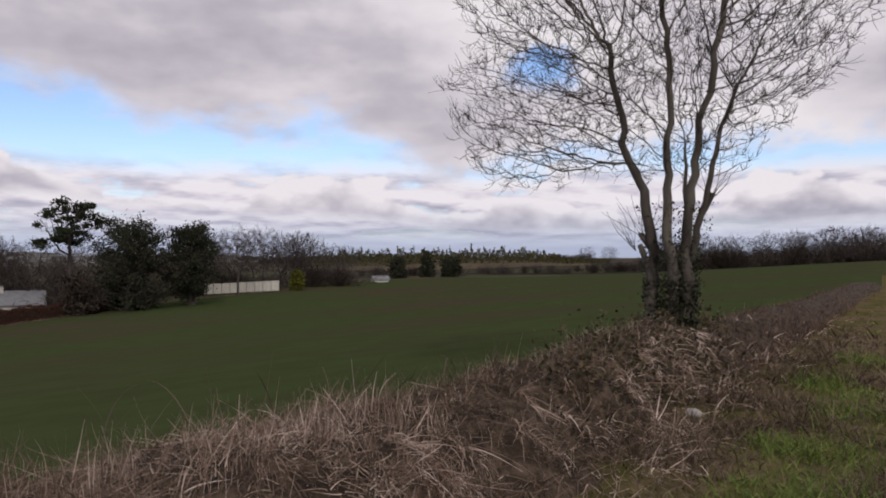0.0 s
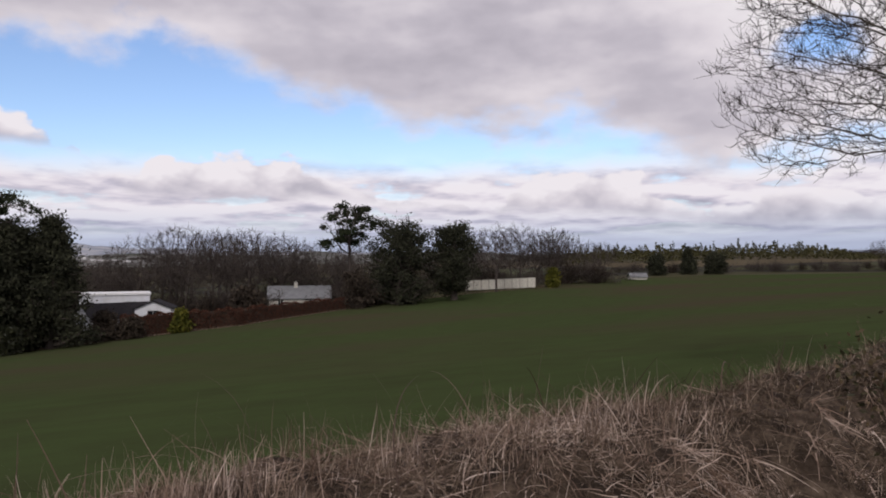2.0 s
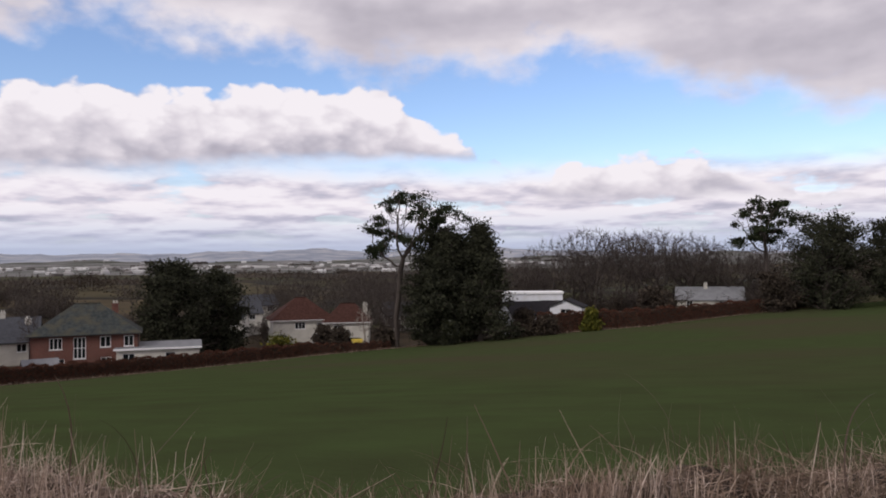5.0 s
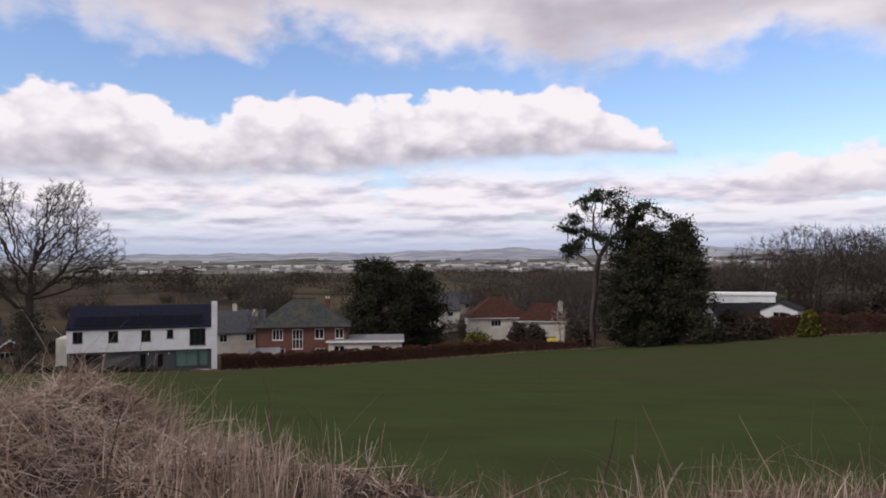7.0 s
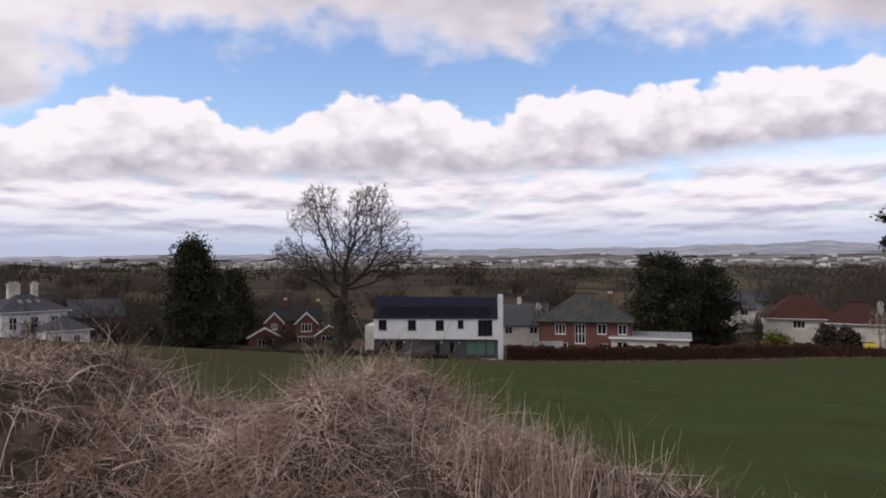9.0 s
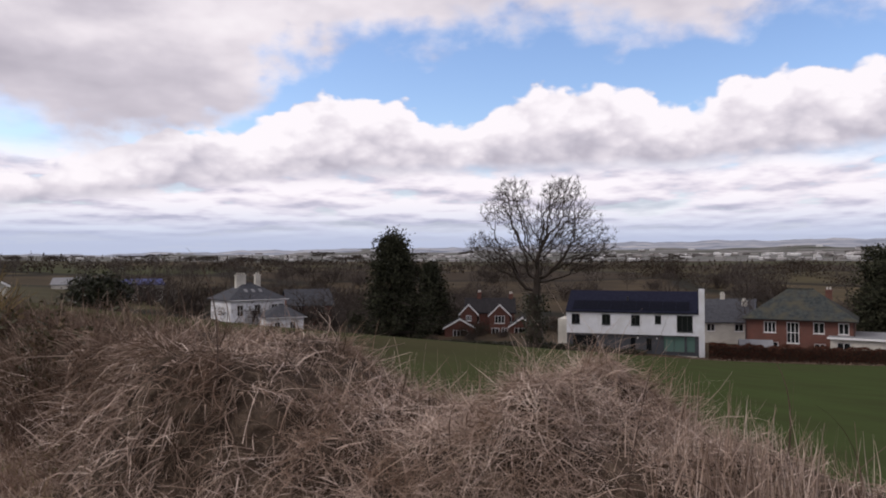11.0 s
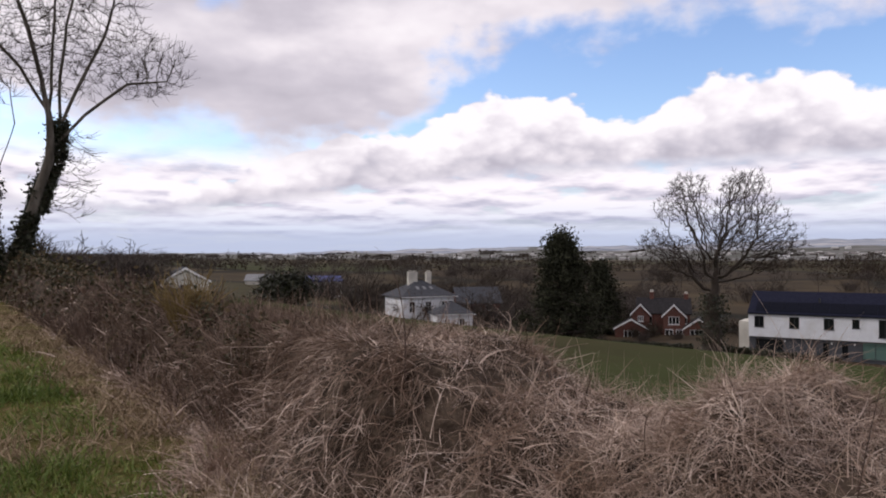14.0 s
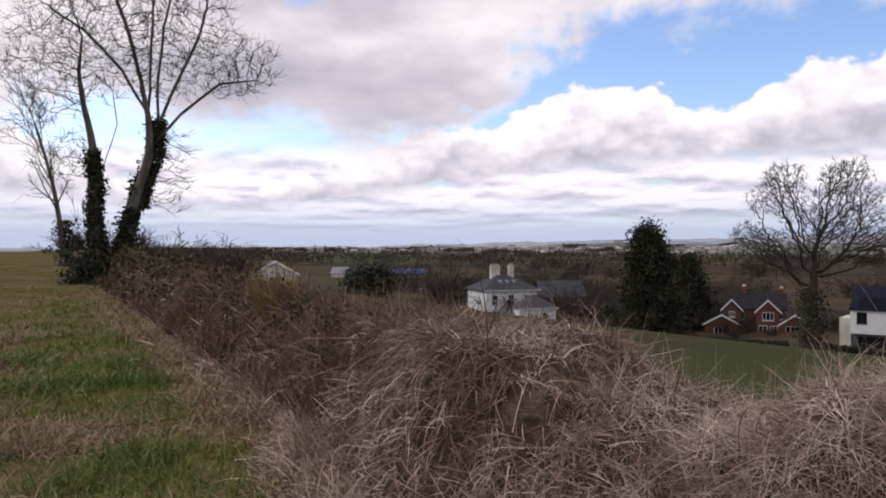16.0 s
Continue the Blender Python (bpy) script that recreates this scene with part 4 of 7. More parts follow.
def window(parent, x0, x1, z0, z1, y, bars=1, rails=0, frame=FRAME, glass=GLASS, bar=0.07, name="window"):
    """A frame with its bars set back in the hole; every light of glass between them is a pane."""
    bm = bmesh.new()
    y0, y1 = y + 0.06, y + 0.14
    box(bm, x0, x0 + bar, y0, y1, z0, z1), box(bm, x1 - bar, x1, y0, y1, z0, z1)
    box(bm, x0 + bar, x1 - bar, y0, y1, z0, z0 + bar), box(bm, x0 + bar, x1 - bar, y0, y1, z1 - bar, z1)
    for i in range(1, bars + 1):
        x = x0 + (x1 - x0) * i / (bars + 1)
        box(bm, x - bar / 2, x + bar / 2, y0 + 0.01, y1, z0 + bar, z1 - bar)
    for i in range(1, rails + 1):
        z = z0 + (z1 - z0) * i / (rails + 1)
        box(bm, x0 + bar, x1 - bar, y0 + 0.02, y1, z - bar / 2, z + bar / 2)
    w = part(name, bm, frame, parent)
    for i in range(bars + 1):
        a, b = x0 + (x1 - x0) * i / (bars + 1), x0 + (x1 - x0) * (i + 1) / (bars + 1)
        box_part("pane", glass, w, a + 0.02, b - 0.02, y0 + 0.04, y0 + 0.06, z0 + 0.02, z1 - 0.02)
    box_part("sill", frame, w, x0 - 0.06, x1 + 0.06, y - 0.06, y0, z0 - 0.07, z0)
    return w


def shell(parent, x0, x1, y0, y1, z0, z1, mat, name="wall"):
    """The two side walls and the back wall, butted to a front wall."""
    box_part(name, mat, parent, x0, x0 + 0.3, y0 + 0.3, y1, z0, z1)
    box_part(name, mat, parent, x1 - 0.3, x1, y0 + 0.3, y1, z0, z1)
    box_part(name, mat, parent, x0 + 0.3, x1 - 0.3, y1 - 0.3, y1, z0, z1)


def gable_roof(parent, x0, x1, y0, y1, z, rise, mat, along="x", over=0.35, thick=0.16, gable=None, barge=None, name="roof"):
    """Two sloping slabs over a rectangle; gable is the wall's material under them, barge that of the boards at the verge."""
    bm = bmesh.new()
    if along == "x":
        my, k = (y0 + y1) / 2, rise / ((y1 - y0) / 2)
        for s, e in ((-1, y0 - over), (1, y1 + over)):
            ze = z - over * k
            pts = [(x0 - over, e, ze), (x1 + over, e, ze), (x1 + over, my, z + rise), (x0 - over, my, z + rise)]
            solid(bm, pts + [(a, b, c + thick) for a, b, c in pts], [(0, 1, 2, 3), (4, 5, 6, 7), (0, 1, 5, 4), (1, 2, 6, 5), (2, 3, 7, 6), (3, 0, 4, 7)])
    else:
        mx, k = (x0 + x1) / 2, rise / ((x1 - x0) / 2)
        for e in (x0 - over, x1 + over):
            ze = z - over * k
            pts = [(e, y0 - over, ze), (e, y1 + over, ze), (mx, y1 + over, z + rise), (mx, y0 - over, z + rise)]
            solid(bm, pts + [(a, b, c + thick) for a, b, c in pts], [(0, 1, 2, 3), (4, 5, 6, 7), (0, 1, 5, 4), (1, 2, 6, 5), (2, 3, 7, 6), (3, 0, 4, 7)])
    roof = part(name, bm, mat, parent)
    if gable:
        for e in (0, 1):
            bm = bmesh.new()
            if along == "x":
                a, b = (x0, x0 + 0.3) if e == 0 else (x1 - 0.3, x1)
                solid(bm, [(a, y0, z), (a, y1, z), (a, (y0 + y1) / 2, z + rise - 0.02), (b, y0, z), (b, y1, z), (b, (y0 + y1) / 2, z + rise - 0.02)],
                      [(0, 1, 2), (3, 4, 5), (0, 1, 4, 3), (1, 2, 5, 4), (2, 0, 3, 5)])
            else:
                a, b = (y0, y0 + 0.3) if e == 0 else (y1 - 0.3, y1)
                solid(bm, [(x0, a, z), (x1, a, z), ((x0 + x1) / 2, a, z + rise - 0.02), (x0, b, z), (x1, b, z), ((x0 + x1) / 2, b, z + rise - 0.02)],
                      [(0, 1, 2), (3, 4, 5), (0, 1, 4, 3), (1, 2, 5, 4), (2, 0, 3, 5)])
            part("gable", bm, gable, parent)
    if barge and along == "y":
        mx, k = (x0 + x1) / 2, rise / ((x1 - x0) / 2)
        for e in (x0 - over, x1 + over):
            bm = bmesh.new()
            ya, yb = y0 - over - 0.06, y0 - over - 0.01
            ze = z - over * k - 0.04
            p = [(e, ya, ze - 0.12), (mx, ya, z + rise - 0.16), (mx, ya, z + rise + thick), (e, ya, ze + thick)]
            solid(bm, p + [(a, yb, c) for a, b, c in p], [(0, 1, 2, 3), (4, 5, 6, 7), (0, 1, 5, 4), (1, 2, 6, 5), (2, 3, 7, 6), (3, 0, 4, 7)])
            part("bargeboard", bm, barge, roof)
    return roof


def hip_roof(parent, x0, x1, y0, y1, z, rise, mat, over=0.45, ridge=None, name="roof", gutter=FRAME):
    a, b, c, d = x0 - over, x1 + over, y0 - over, y1 + over
    my = (c + d) / 2
    r = ridge if ridge is not None else max(0.3, (b - a) - (d - c))
    m = (a + b) / 2
    bm = bmesh.new()
    solid(bm, [(a, c, z), (b, c, z), (b, d, z), (a, d, z), (a, c, z + 0.14), (b, c, z + 0.14), (b, d, z + 0.14), (a, d, z + 0.14),
               (m - r / 2, my, z + rise), (m + r / 2, my, z + rise)],
          [(3, 2, 1, 0), (0, 1, 5, 4), (1, 2, 6, 5), (2, 3, 7, 6), (3, 0, 4, 7), (4, 5, 9, 8), (5, 6, 9), (6, 7, 8, 9), (7, 4, 8)])
    roof = part(name, bm, mat, parent)
    bm = bmesh.new()
    box(bm, m - r / 2 - 0.1, m + r / 2 + 0.1, my - 0.12, my + 0.12, z + rise - 0.06, z + rise + 0.08)
    part("ridge_tiles", bm, mat, roof)
    box_part("gutter", gutter, roof, a - 0.02, b + 0.02, c - 0.1, c - 0.01, z + 0.0, z + 0.11)
    return roof


def chimney(parent, x, y, z0, z1, w, d, mat, pots=2):
    bm = bmesh.new()
    box(bm, x - w / 2, x + w / 2, y - d / 2, y + d / 2, z0, z1 - 0.18)
    box(bm, x - w / 2 - 0.07, x + w / 2 + 0.07, y - d / 2 - 0.07, y + d / 2 + 0.07, z1 - 0.18, z1)
    c = part("chimney", bm, mat, parent)
    for i in range(pots):
        bm = bmesh.new()
        px = x + (i - (pots - 1) / 2) * w / max(pots, 1) * 0.9
        bmesh.ops.create_cone(bm, cap_ends=True, segments=8, radius1=0.13, radius2=0.10, depth=0.4, matrix=Matrix.Translation((px, y, z1 + 0.2)))
        part("chimney_pot", bm, CREAM, c)
    return c


def modern_house():
    h = place("modern_house", 36.1, 103.3, -11.2, -6, "long white rendered house with dark slate roof and grey ground floor", "house")
    half, dep = 8.7, 8.5
    low, eave = 2.35, 5.35
    holes = [(-8.0, -6.85, eave - 1.75, eave - 0.35), (-3.85, -2.7, eave - 1.75, eave - 0.35), (0.05, 1.2, eave - 1.75, eave - 0.35),
             (3.15, 3.95, eave - 1.45, eave - 0.35), (5.95, 7.95, eave - 2.45, eave - 0.3)]
    front_wall(h, -half, half, low, eave, 0.0, RENDER, holes, name="upper_wall")
    for i, (a, b, c, d) in enumerate(holes):
        window(h, a, b, c, d, 0.0, bars=1 if i in (0, 1, 2) else (2 if i == 4 else 0), frame=TRIM_DARK, bar=0.08)
    for a, b in ((5.97, 6.3), (7.55, 7.93)):
        box_part("curtain", CREAM, h, a, b, 0.30, 0.34, eave - 2.4, eave - 0.4, label="pale curtain")
    g = [(4.2, 6.95, 0.15, low - 0.1), (7.1, 8.25, 0.15, low - 0.1), (2.0, 2.7, 0.2, low - 0.5), (-0.1, 0.6, 0.2, low - 0.4), (-7.9, -4.6, 0.5, low - 0.3)]
    front_wall(h, -half, half, -1.8, low - 0.004, 0.25, GREY_CLAD, g, name="lower_wall")
    window(h, *g[0], 0.25, bars=1, frame=GREY_CLAD, glass=GREEN_GLASS, bar=0.06, name="patio_door")
    window(h, *g[1], 0.25, bars=0, frame=GREY_CLAD, glass=GREEN_GLASS, bar=0.06, name="patio_door")
    for q in g[2:]:
        window(h, *q, 0.25, bars=0, frame=TRIM_DARK, bar=0.05)
    for x in (-4.4, 0.9, 3.4):
        bm = bmesh.new()
        box(bm, x - 0.06, x + 0.06, 0.16, 0.25, low - 0.55, low - 0.35)
        part("wall_lamp", bm, FRAME, h)
    shell(h, -half, half, 0.0, dep, -1.8, eave, RENDER)
    gable_roof(h, -half, half, 0.0, dep, eave, 2.55, SLATE, "x", over=0.12, gable=RENDER)
    # dark panels on the lower half of the slope
    k = 2.55 / (dep / 2)
    for i in range(9):
        x0 = -7.9 + i * 1.72
        bm = bmesh.new()
        p = [(x0, 0.15, eave + 0.15 * k + 0.19), (x0 + 1.66, 0.15, eave + 0.15 * k + 0.19), (x0 + 1.66, 1.95, eave + 1.95 * k + 0.19), (x0, 1.95, eave + 1.95 * k + 0.19)]
        solid(bm, p + [(a, b, c + 0.05) for a, b, c in p], [(0, 1, 2, 3), (4, 5, 6, 7), (0, 1, 5, 4), (1, 2, 6, 5), (2, 3, 7, 6), (3, 0, 4, 7)])
        part("solar_panel", bm, PANEL, h)
    box_part("flue", TRIM_DARK, h, -0.7, -0.5, 2.0, 2.2, eave + 1.0, eave + 2.0, label="small metal flue")
    box_part("chimney", RENDER, h, half + 0.003, half + 0.72, -0.15, 0.85, -1.8, eave + 3.2, label="tall white rendered chimney stack")
    box_part("gutter", TRIM_DARK, h, -half, half, -0.14, -0.03, eave - 0.16, eave - 0.06)
    box_part("side_annex", CREAM, h, -half - 1.5, -half - 0.003, 1.5, 6.5, -1.8, 4.1, label="low pale annex")
    # terrace shrubs stand apart; deck edge
    box_part("terrace", STONE, h, -half + 0.3, half - 0.2, -1.2, 0.24, -1.8, -0.3, label="low pale terrace")


def brick_hip_house():
    h = place("brick_house", 24.7, 116, -12.6, -4, "red brick house with weathered slate hipped roof", "house")
    half, dep, eave = 7.0, 9.0, 5.15
    holes = [(-4.5, -2.9, 3.3, 4.9), (-1.5, 0.1, 1.9, 4.9), (1.9, 3.3, 3.4, 4.95), (5.0, 6.3, 3.4, 4.95), (-4.8, -2.6, 0.5, 2.0), (2.0, 3.4, 0.5, 2.0)]
    front_wall(h, -half, half, -1.5, eave, 0.0, BRICK, holes)
    for i, q in enumerate(holes):
        window(h, *q, 0.0, bars=2 if i in (0, 1, 4) else 1, rails=1 if i == 1 else 0, bar=0.09)
    shell(h, -half, half, 0, dep, -1.5, eave, BRICK)
    hip_roof(h, -half, half, 0, dep, eave, 4.3, OLD_SLATE, ridge=3.4, gutter=TRIM_DARK)
    chimney(h, 3.6, 7.4, 6.5, 9.3, 0.9, 0.8, BRICK)
    for x in (-6.9, 6.9):
        box_part("downpipe", TRIM_DARK, h, x - 0.05, x + 0.05, -0.1, -0.01, -1.0, eave - 0.05)
    e = place("flat_roof_extension", 20.0, 113.0, -12.25, -3, "low flat-roofed extension with white fascia and grey felt", "extension")
    front_wall(e, -5.4, 5.6, -1.5, 2.75, 0.0, CREAM, [(-4.6, -3.0, 1.0, 2.2), (1.0, 2.4, 0.2, 2.2)])
    window(e, -4.6, -3.0, 1.0, 2.2, 0.0)
    window(e, 1.0, 2.4, 0.2, 2.2, 0.0, bars=0, name="door")
    shell(e, -5.4, 5.6, 0, 10.5, -1.5, 2.75, CREAM)
    box_part("roof", LEAD, e, -5.75, 5.95, -0.35, 10.8, 2.76, 2.90, label="grey felt flat roof")
    box_part("fascia", FRAME, e, -5.78, 5.98, -0.40, -0.353, 2.66, 2.92)


def semi_house():
    h = place("semi_detached_house", 9.6, 146, -13.2, 8, "cream rendered house with red tiled hipped roof", "house", "houses with red tiled roofs")
    half, dep, eave = 5.9, 9.5, 4.8
    holes = [(-1.7, 0.3, 3.2, 4.5), (-4.6, -3.2, 0.6, 2.2), (1.6, 3.4, 0.6, 2.2), (2.6, 3.8, 3.2, 4.4)]
    front_wall(h, -half, half, -2, eave, 0, CREAM, holes)
    for q in holes:
        window(h, *q, 0, bars=2)
    shell(h, -half, half, 0, dep, -2, eave, CREAM)
    hip_roof(h, -half, half, 0, dep, eave, 4.3, RED_TILE, ridge=2.0)
    g = place("semi_detached_house", 6.4, 133, -12.4, -4, "cream rendered wing with red tiled hipped roof", "house", "houses with red tiled roofs")
    half = 3.9
    holes = [(-2.3, -0.8, 2.5, 3.9), (0.2, 2.6, 0.3, 1.7)]
    front_wall(g, -half, half, -2, 4.3, 0, CREAM, holes)
    for q in holes:
        window(g, *q, 0, bars=1)
    shell(g, -half, half, 0, 8, -2, 4.3, CREAM)
    hip_roof(g, -half, half, 0, 8, 4.3, 3.3, RED_TILE, ridge=2.6)
    chimney(g, 3.1, 5.4, 4.6, 7.4, 0.8, 0.6, CREAM)


def bungalow():
    b = place("flat_roofed_block", -7.9, 140, -8.5, 0, "low white block with a flat roof", "house")
    front_wall(b, -5.6, 5.6, -2, 4.9, 0, RENDER, [(-4.6, -3.2, 2.6, 3.8), (1.5, 3.5, 2.6, 3.8)])
    window(b, -4.6, -3.2, 2.6, 3.8, 0), window(b, 1.5, 3.5, 2.6, 3.8, 0)
    shell(b, -5.6, 5.6, 0, 8, -2, 4.9, RENDER)
    box_part("roof", FRAME, b, -5.8, 5.8, -0.2, 8.2, 4.905, 5.25, label="white flat roof edge")
    h = place("bungalow", -8.6, 129, -9.0, 22, "white bungalow with a dark tiled gable roof", "house")
    front_wall(h, -5.2, 5.2, -2, 2.3, 0, RENDER, [(-3.8, -2.2, 0.8, 2.0), (1.6, 3.4, 0.8, 2.0)])
    window(h, -3.8, -2.2, 0.8, 2.0, 0), window(h, 1.6, 3.4, 0.8, 2.0, 0)
    shell(h, -5.2, 5.2, 0, 8, -2, 2.3, RENDER)
    gable_roof(h, -5.2, 5.2, 0, 8, 2.3, 2.0, DARK_TILE, "x", over=0.4, gable=RENDER)
    c = place("bungalow_wing", -10.4, 126, -7.2, -8, "white gabled wing of a bungalow with dark roof edges", "house")
    front_wall(c, -2.7, 2.7, -2, 1.9, 0, RENDER, [(-0.9, 0.9, 0.5, 1.6)])
    window(c, -0.9, 0.9, 0.5, 1.6, 0, bars=1)
    shell(c, -2.7, 2.7, 0, 6, -2, 1.9, RENDER)
    gable_roof(c, -2.7, 2.7, 0, 6, 1.9, 1.15, DARK_TILE, "y", over=0.35, gable=RENDER)


def plain_house(name, az, d, z, rot, half, dep, eave, rise, wall, roof, label, hip=False, holes=None, stacks=(), group=""):
    h = place(name, az, d, z, rot, label, "house", group)
    holes = holes if holes is not None else [(-half * 0.7, -half * 0.7 + 1.3, eave - 1.6, eave - 0.35), (half * 0.3, half * 0.3 + 1.4, eave - 1.6, eave - 0.35)]
    front_wall(h, -half, half, -2, eave, 0, wall, holes)
    for q in holes:
        window(h, *q, 0, bars=1)
    shell(h, -half, half, 0, dep, -2, eave, wall)
    if hip:
        hip_roof(h, -half, half, 0, dep, eave, rise, roof, ridge=max(1.0, 2 * half - dep))
    else:
        gable_roof(h, -half, half, 0, dep, eave, rise, roof, "x", gable=wall)
    for x, y, zz in stacks:
        chimney(h, x, y, eave, zz, 0.8, 0.6, wall)
    return h


def villa():
    h = place("villa", 64.3, 139, -12.4, 24, "white Victorian villa with a grey slate hipped roof and chimneys", "house")
    half, dep, eave = 5.2, 9.5, 6.4
    holes = [(-4.0, -2.8, 3.6, 5.6), (-0.7, 0.5, 3.6, 5.6), (2.6, 3.8, 3.6, 5.6), (-4.0, -2.8, 0.6, 2.6), (2.6, 3.8, 0.6, 2.6)]
    front_wall(h, -half, half, -2, eave, 0, RENDER, holes)
    for q in holes:
        window(h, *q, 0, bars=1, rails=1)
    shell(h, -half, half, 0, dep, -2, eave, RENDER)
    hip_roof(h, -half, half, 0, dep, eave, 3.0, GREY_ROOF, ridge=1.6, over=0.55)
    for x in (-1.9, -1.0, 1.9):
        chimney(h, x, 4.7, eave + 1.2, eave + 4.55, 0.95, 0.8, CREAM, 2)
    k = 3.0 / ((dep + 1.1) / 2)
    for x in (-1.8, -0.4, 1.0):
        bm = bmesh.new()
        ya, yb = 1.6, 2.5
        p = [(x, ya, eave + 0.16 + (ya + 0.55) * k), (x + 0.6, ya, eave + 0.16 + (ya + 0.55) * k), (x + 0.6, yb, eave + 0.16 + (yb + 0.55) * k), (x, yb, eave + 0.16 + (yb + 0.55) * k)]
        solid(bm, p + [(a, b, c + 0.08) for a, b, c in p], [(0, 1, 2, 3), (4, 5, 6, 7), (0, 1, 5, 4), (1, 2, 6, 5), (2, 3, 7, 6), (3, 0, 4, 7)])
        part("skylight", bm, LEAD, h)
    bm = bmesh.new()
    box(bm, -half - 0.06, half + 0.06, -0.06, -0.003, 3.05, 3.2)
    part("string_course", bm, FRAME, h)
    a = place("villa_annex", 62.3, 131, -11.6, 14, "small white annex with a grey hipped roof", "house")
    front_wall(a, -3.2, 3.2, -2, 2.9, 0, RENDER, [(-1.9, -0.9, 0.8, 2.2), (0.8, 1.8, 0.8, 2.2)])
    window(a, -1.9, -0.9, 0.8, 2.2, 0), window(a, 0.8, 1.8, 0.8, 2.2, 0)
    shell(a, -3.2, 3.2, 0, 6, -2, 2.9, RENDER)
    hip_roof(a, -3.2, 3.2, 0, 6, 2.9, 2.2, GREY_ROOF, ridge=0.6)


def brick_gable_house():
    h = place("gabled_brick_house", 47.0, 134, -13.2, 0, "red brick house with three gables and white bargeboards", "house")
    front_wall(h, -3.6, 5.2, -2, 4.8, 1.5, BRICK, [(-2.4, -1.2, 2.9, 4.2), (3.9, 4.7, 3.0, 4.2), (-1.6, -0.7, 0.1, 2.1)])
    window(h, -2.4, -1.2, 2.9, 4.2, 1.5, bars=1), window(h, 3.9, 4.7, 3.0, 4.2, 1.5, bars=0)
    window(h, -1.6, -0.7, 0.1, 2.1, 1.5, bars=0, name="door")
    shell(h, -3.6, 5.2, 1.5, 9.0, -2, 4.8, BRICK)
    gable_roof(h, -3.6, 5.2, 1.5, 9.0, 4.8, 2.3, DARK_TILE, "x", gable=BRICK)
    for x0, x1, y, e, r, q in ((-7.4, -1.9, -0.8, 2.2, 1.55, (-5.9, -3.3, 0.4, 1.8)), (-4.6, -1.6, 0.6, 4.7, 1.55, (-3.6, -2.6, 3.3, 4.3)),
                               (0.7, 4.3, 0.2, 4.5, 1.75, (1.6, 3.4, 2.9, 4.3))):
        front_wall(h, x0, x1, -2, e, y, BRICK, [q], name="gable_wall")
        window(h, *q, y, bars=3 if q[1] - q[0] > 2 else 2, bar=0.1)
        box_part("wall", BRICK, h, x0, x0 + 0.3, y + 0.3, y + 4, -2, e)
        box_part("wall", BRICK, h, x1 - 0.3, x1, y + 0.3, y + 4, -2, e)
        gable_roof(h, x0, x1, y, y + 4.2, e, r, DARK_TILE, "y", over=0.3, gable=BRICK, barge=FRAME)
    for q in ((1.0, 2.4, 0.2, 2.1), (2.8, 3.9, 0.2, 2.1)):
        window(h, *q, 0.05, bars=1, bar=0.1, name="french_window")
    chimney(h, -1.2, 5.2, 6.3, 8.3, 0.7, 0.6, BRICK)
    chimney(h, 4.7, 5.2, 6.3, 8.0, 0.7, 0.6, BRICK)
    g = place("brick_garage", 44.2, 131, -12.8, 0, "low brick garage with white bargeboards", "garage")
    front_wall(g, -2.2, 2.2, -2, 2.3, 0, BRICK, [(-1.4, 1.4, 0, 2.0)])
    window(g, -1.4, 1.4, 0, 2.0, 0, bars=3, name="garage_door")
    shell(g, -2.2, 2.2, 0, 5, -2, 2.3, BRICK)
    gable_roof(g, -2.2, 2.2, 0, 5, 2.3, 1.5, DARK_TILE, "y", gable=BRICK, barge=FRAME)


def gable_end_house():
    h = place("gabled_bungalow", 82.4, 112, -4.35, 4, "pale bungalow gable with white bargeboards above the brushwood", "house")
    front_wall(h, -3.2, 3.2, -2, 2.6, 0, CREAM, [(-0.8, 0.8, 0.9, 2.1)])
    window(h, -0.8, 0.8, 0.9, 2.1, 0, bars=1)
    shell(h, -3.2, 3.2, 0, 9, -2, 2.6, CREAM)
    gable_roof(h, -3.2, 3.2, 0, 9, 2.6, 1.75, GREY_ROOF, "y", over=0.35, gable=CREAM, barge=FRAME)


modern_house()
brick_hip_house()
semi_house()
bungalow()
villa()
brick_gable_house()
gable_end_house()
plain_house("grey_roofed_house", -20.8, 172, -9.3, 0, 6.9, 8, 3.2, 2.6, CREAM, LEAD, "low house with a long pale grey roof among shrubs", stacks=((-0.8, 3.5, 6.6),))
plain_house("white_house", 29.4, 132, -13.8, 10, 4.4, 7, 4.6, 2.4, CREAM, GREY_ROOF, "white rendered house with a grey slate roof", group="white village houses", stacks=((3.6, 3.5, 7.9),))
plain_house("white_house", 30.2, 150, -14.4, -20, 4.0, 7, 5.2, 2.4, CREAM, GREY_ROOF, "white rendered house with a grey slate roof", group="white village houses")
plain_house("white_house", 28.8, 146, -13.8, -4, 3.2, 6, 5.4, 2.0, CREAM, GREY_ROOF, "white rendered house with a grey slate roof", group="white village houses", stacks=((-2.4, 3, 8.4),))
plain_house("white_house", 14.0, 176, -13.0, 12, 4.2, 7, 4.6, 2.6, CREAM, GREY_ROOF, "white rendered house with a grey slate roof", group="white village houses")
plain_house("white_house", 12.6, 205, -13.0, 20, 4.2, 7, 5.0, 2.6, CREAM, GREY_ROOF, "white rendered house with a grey slate roof", group="white village houses")
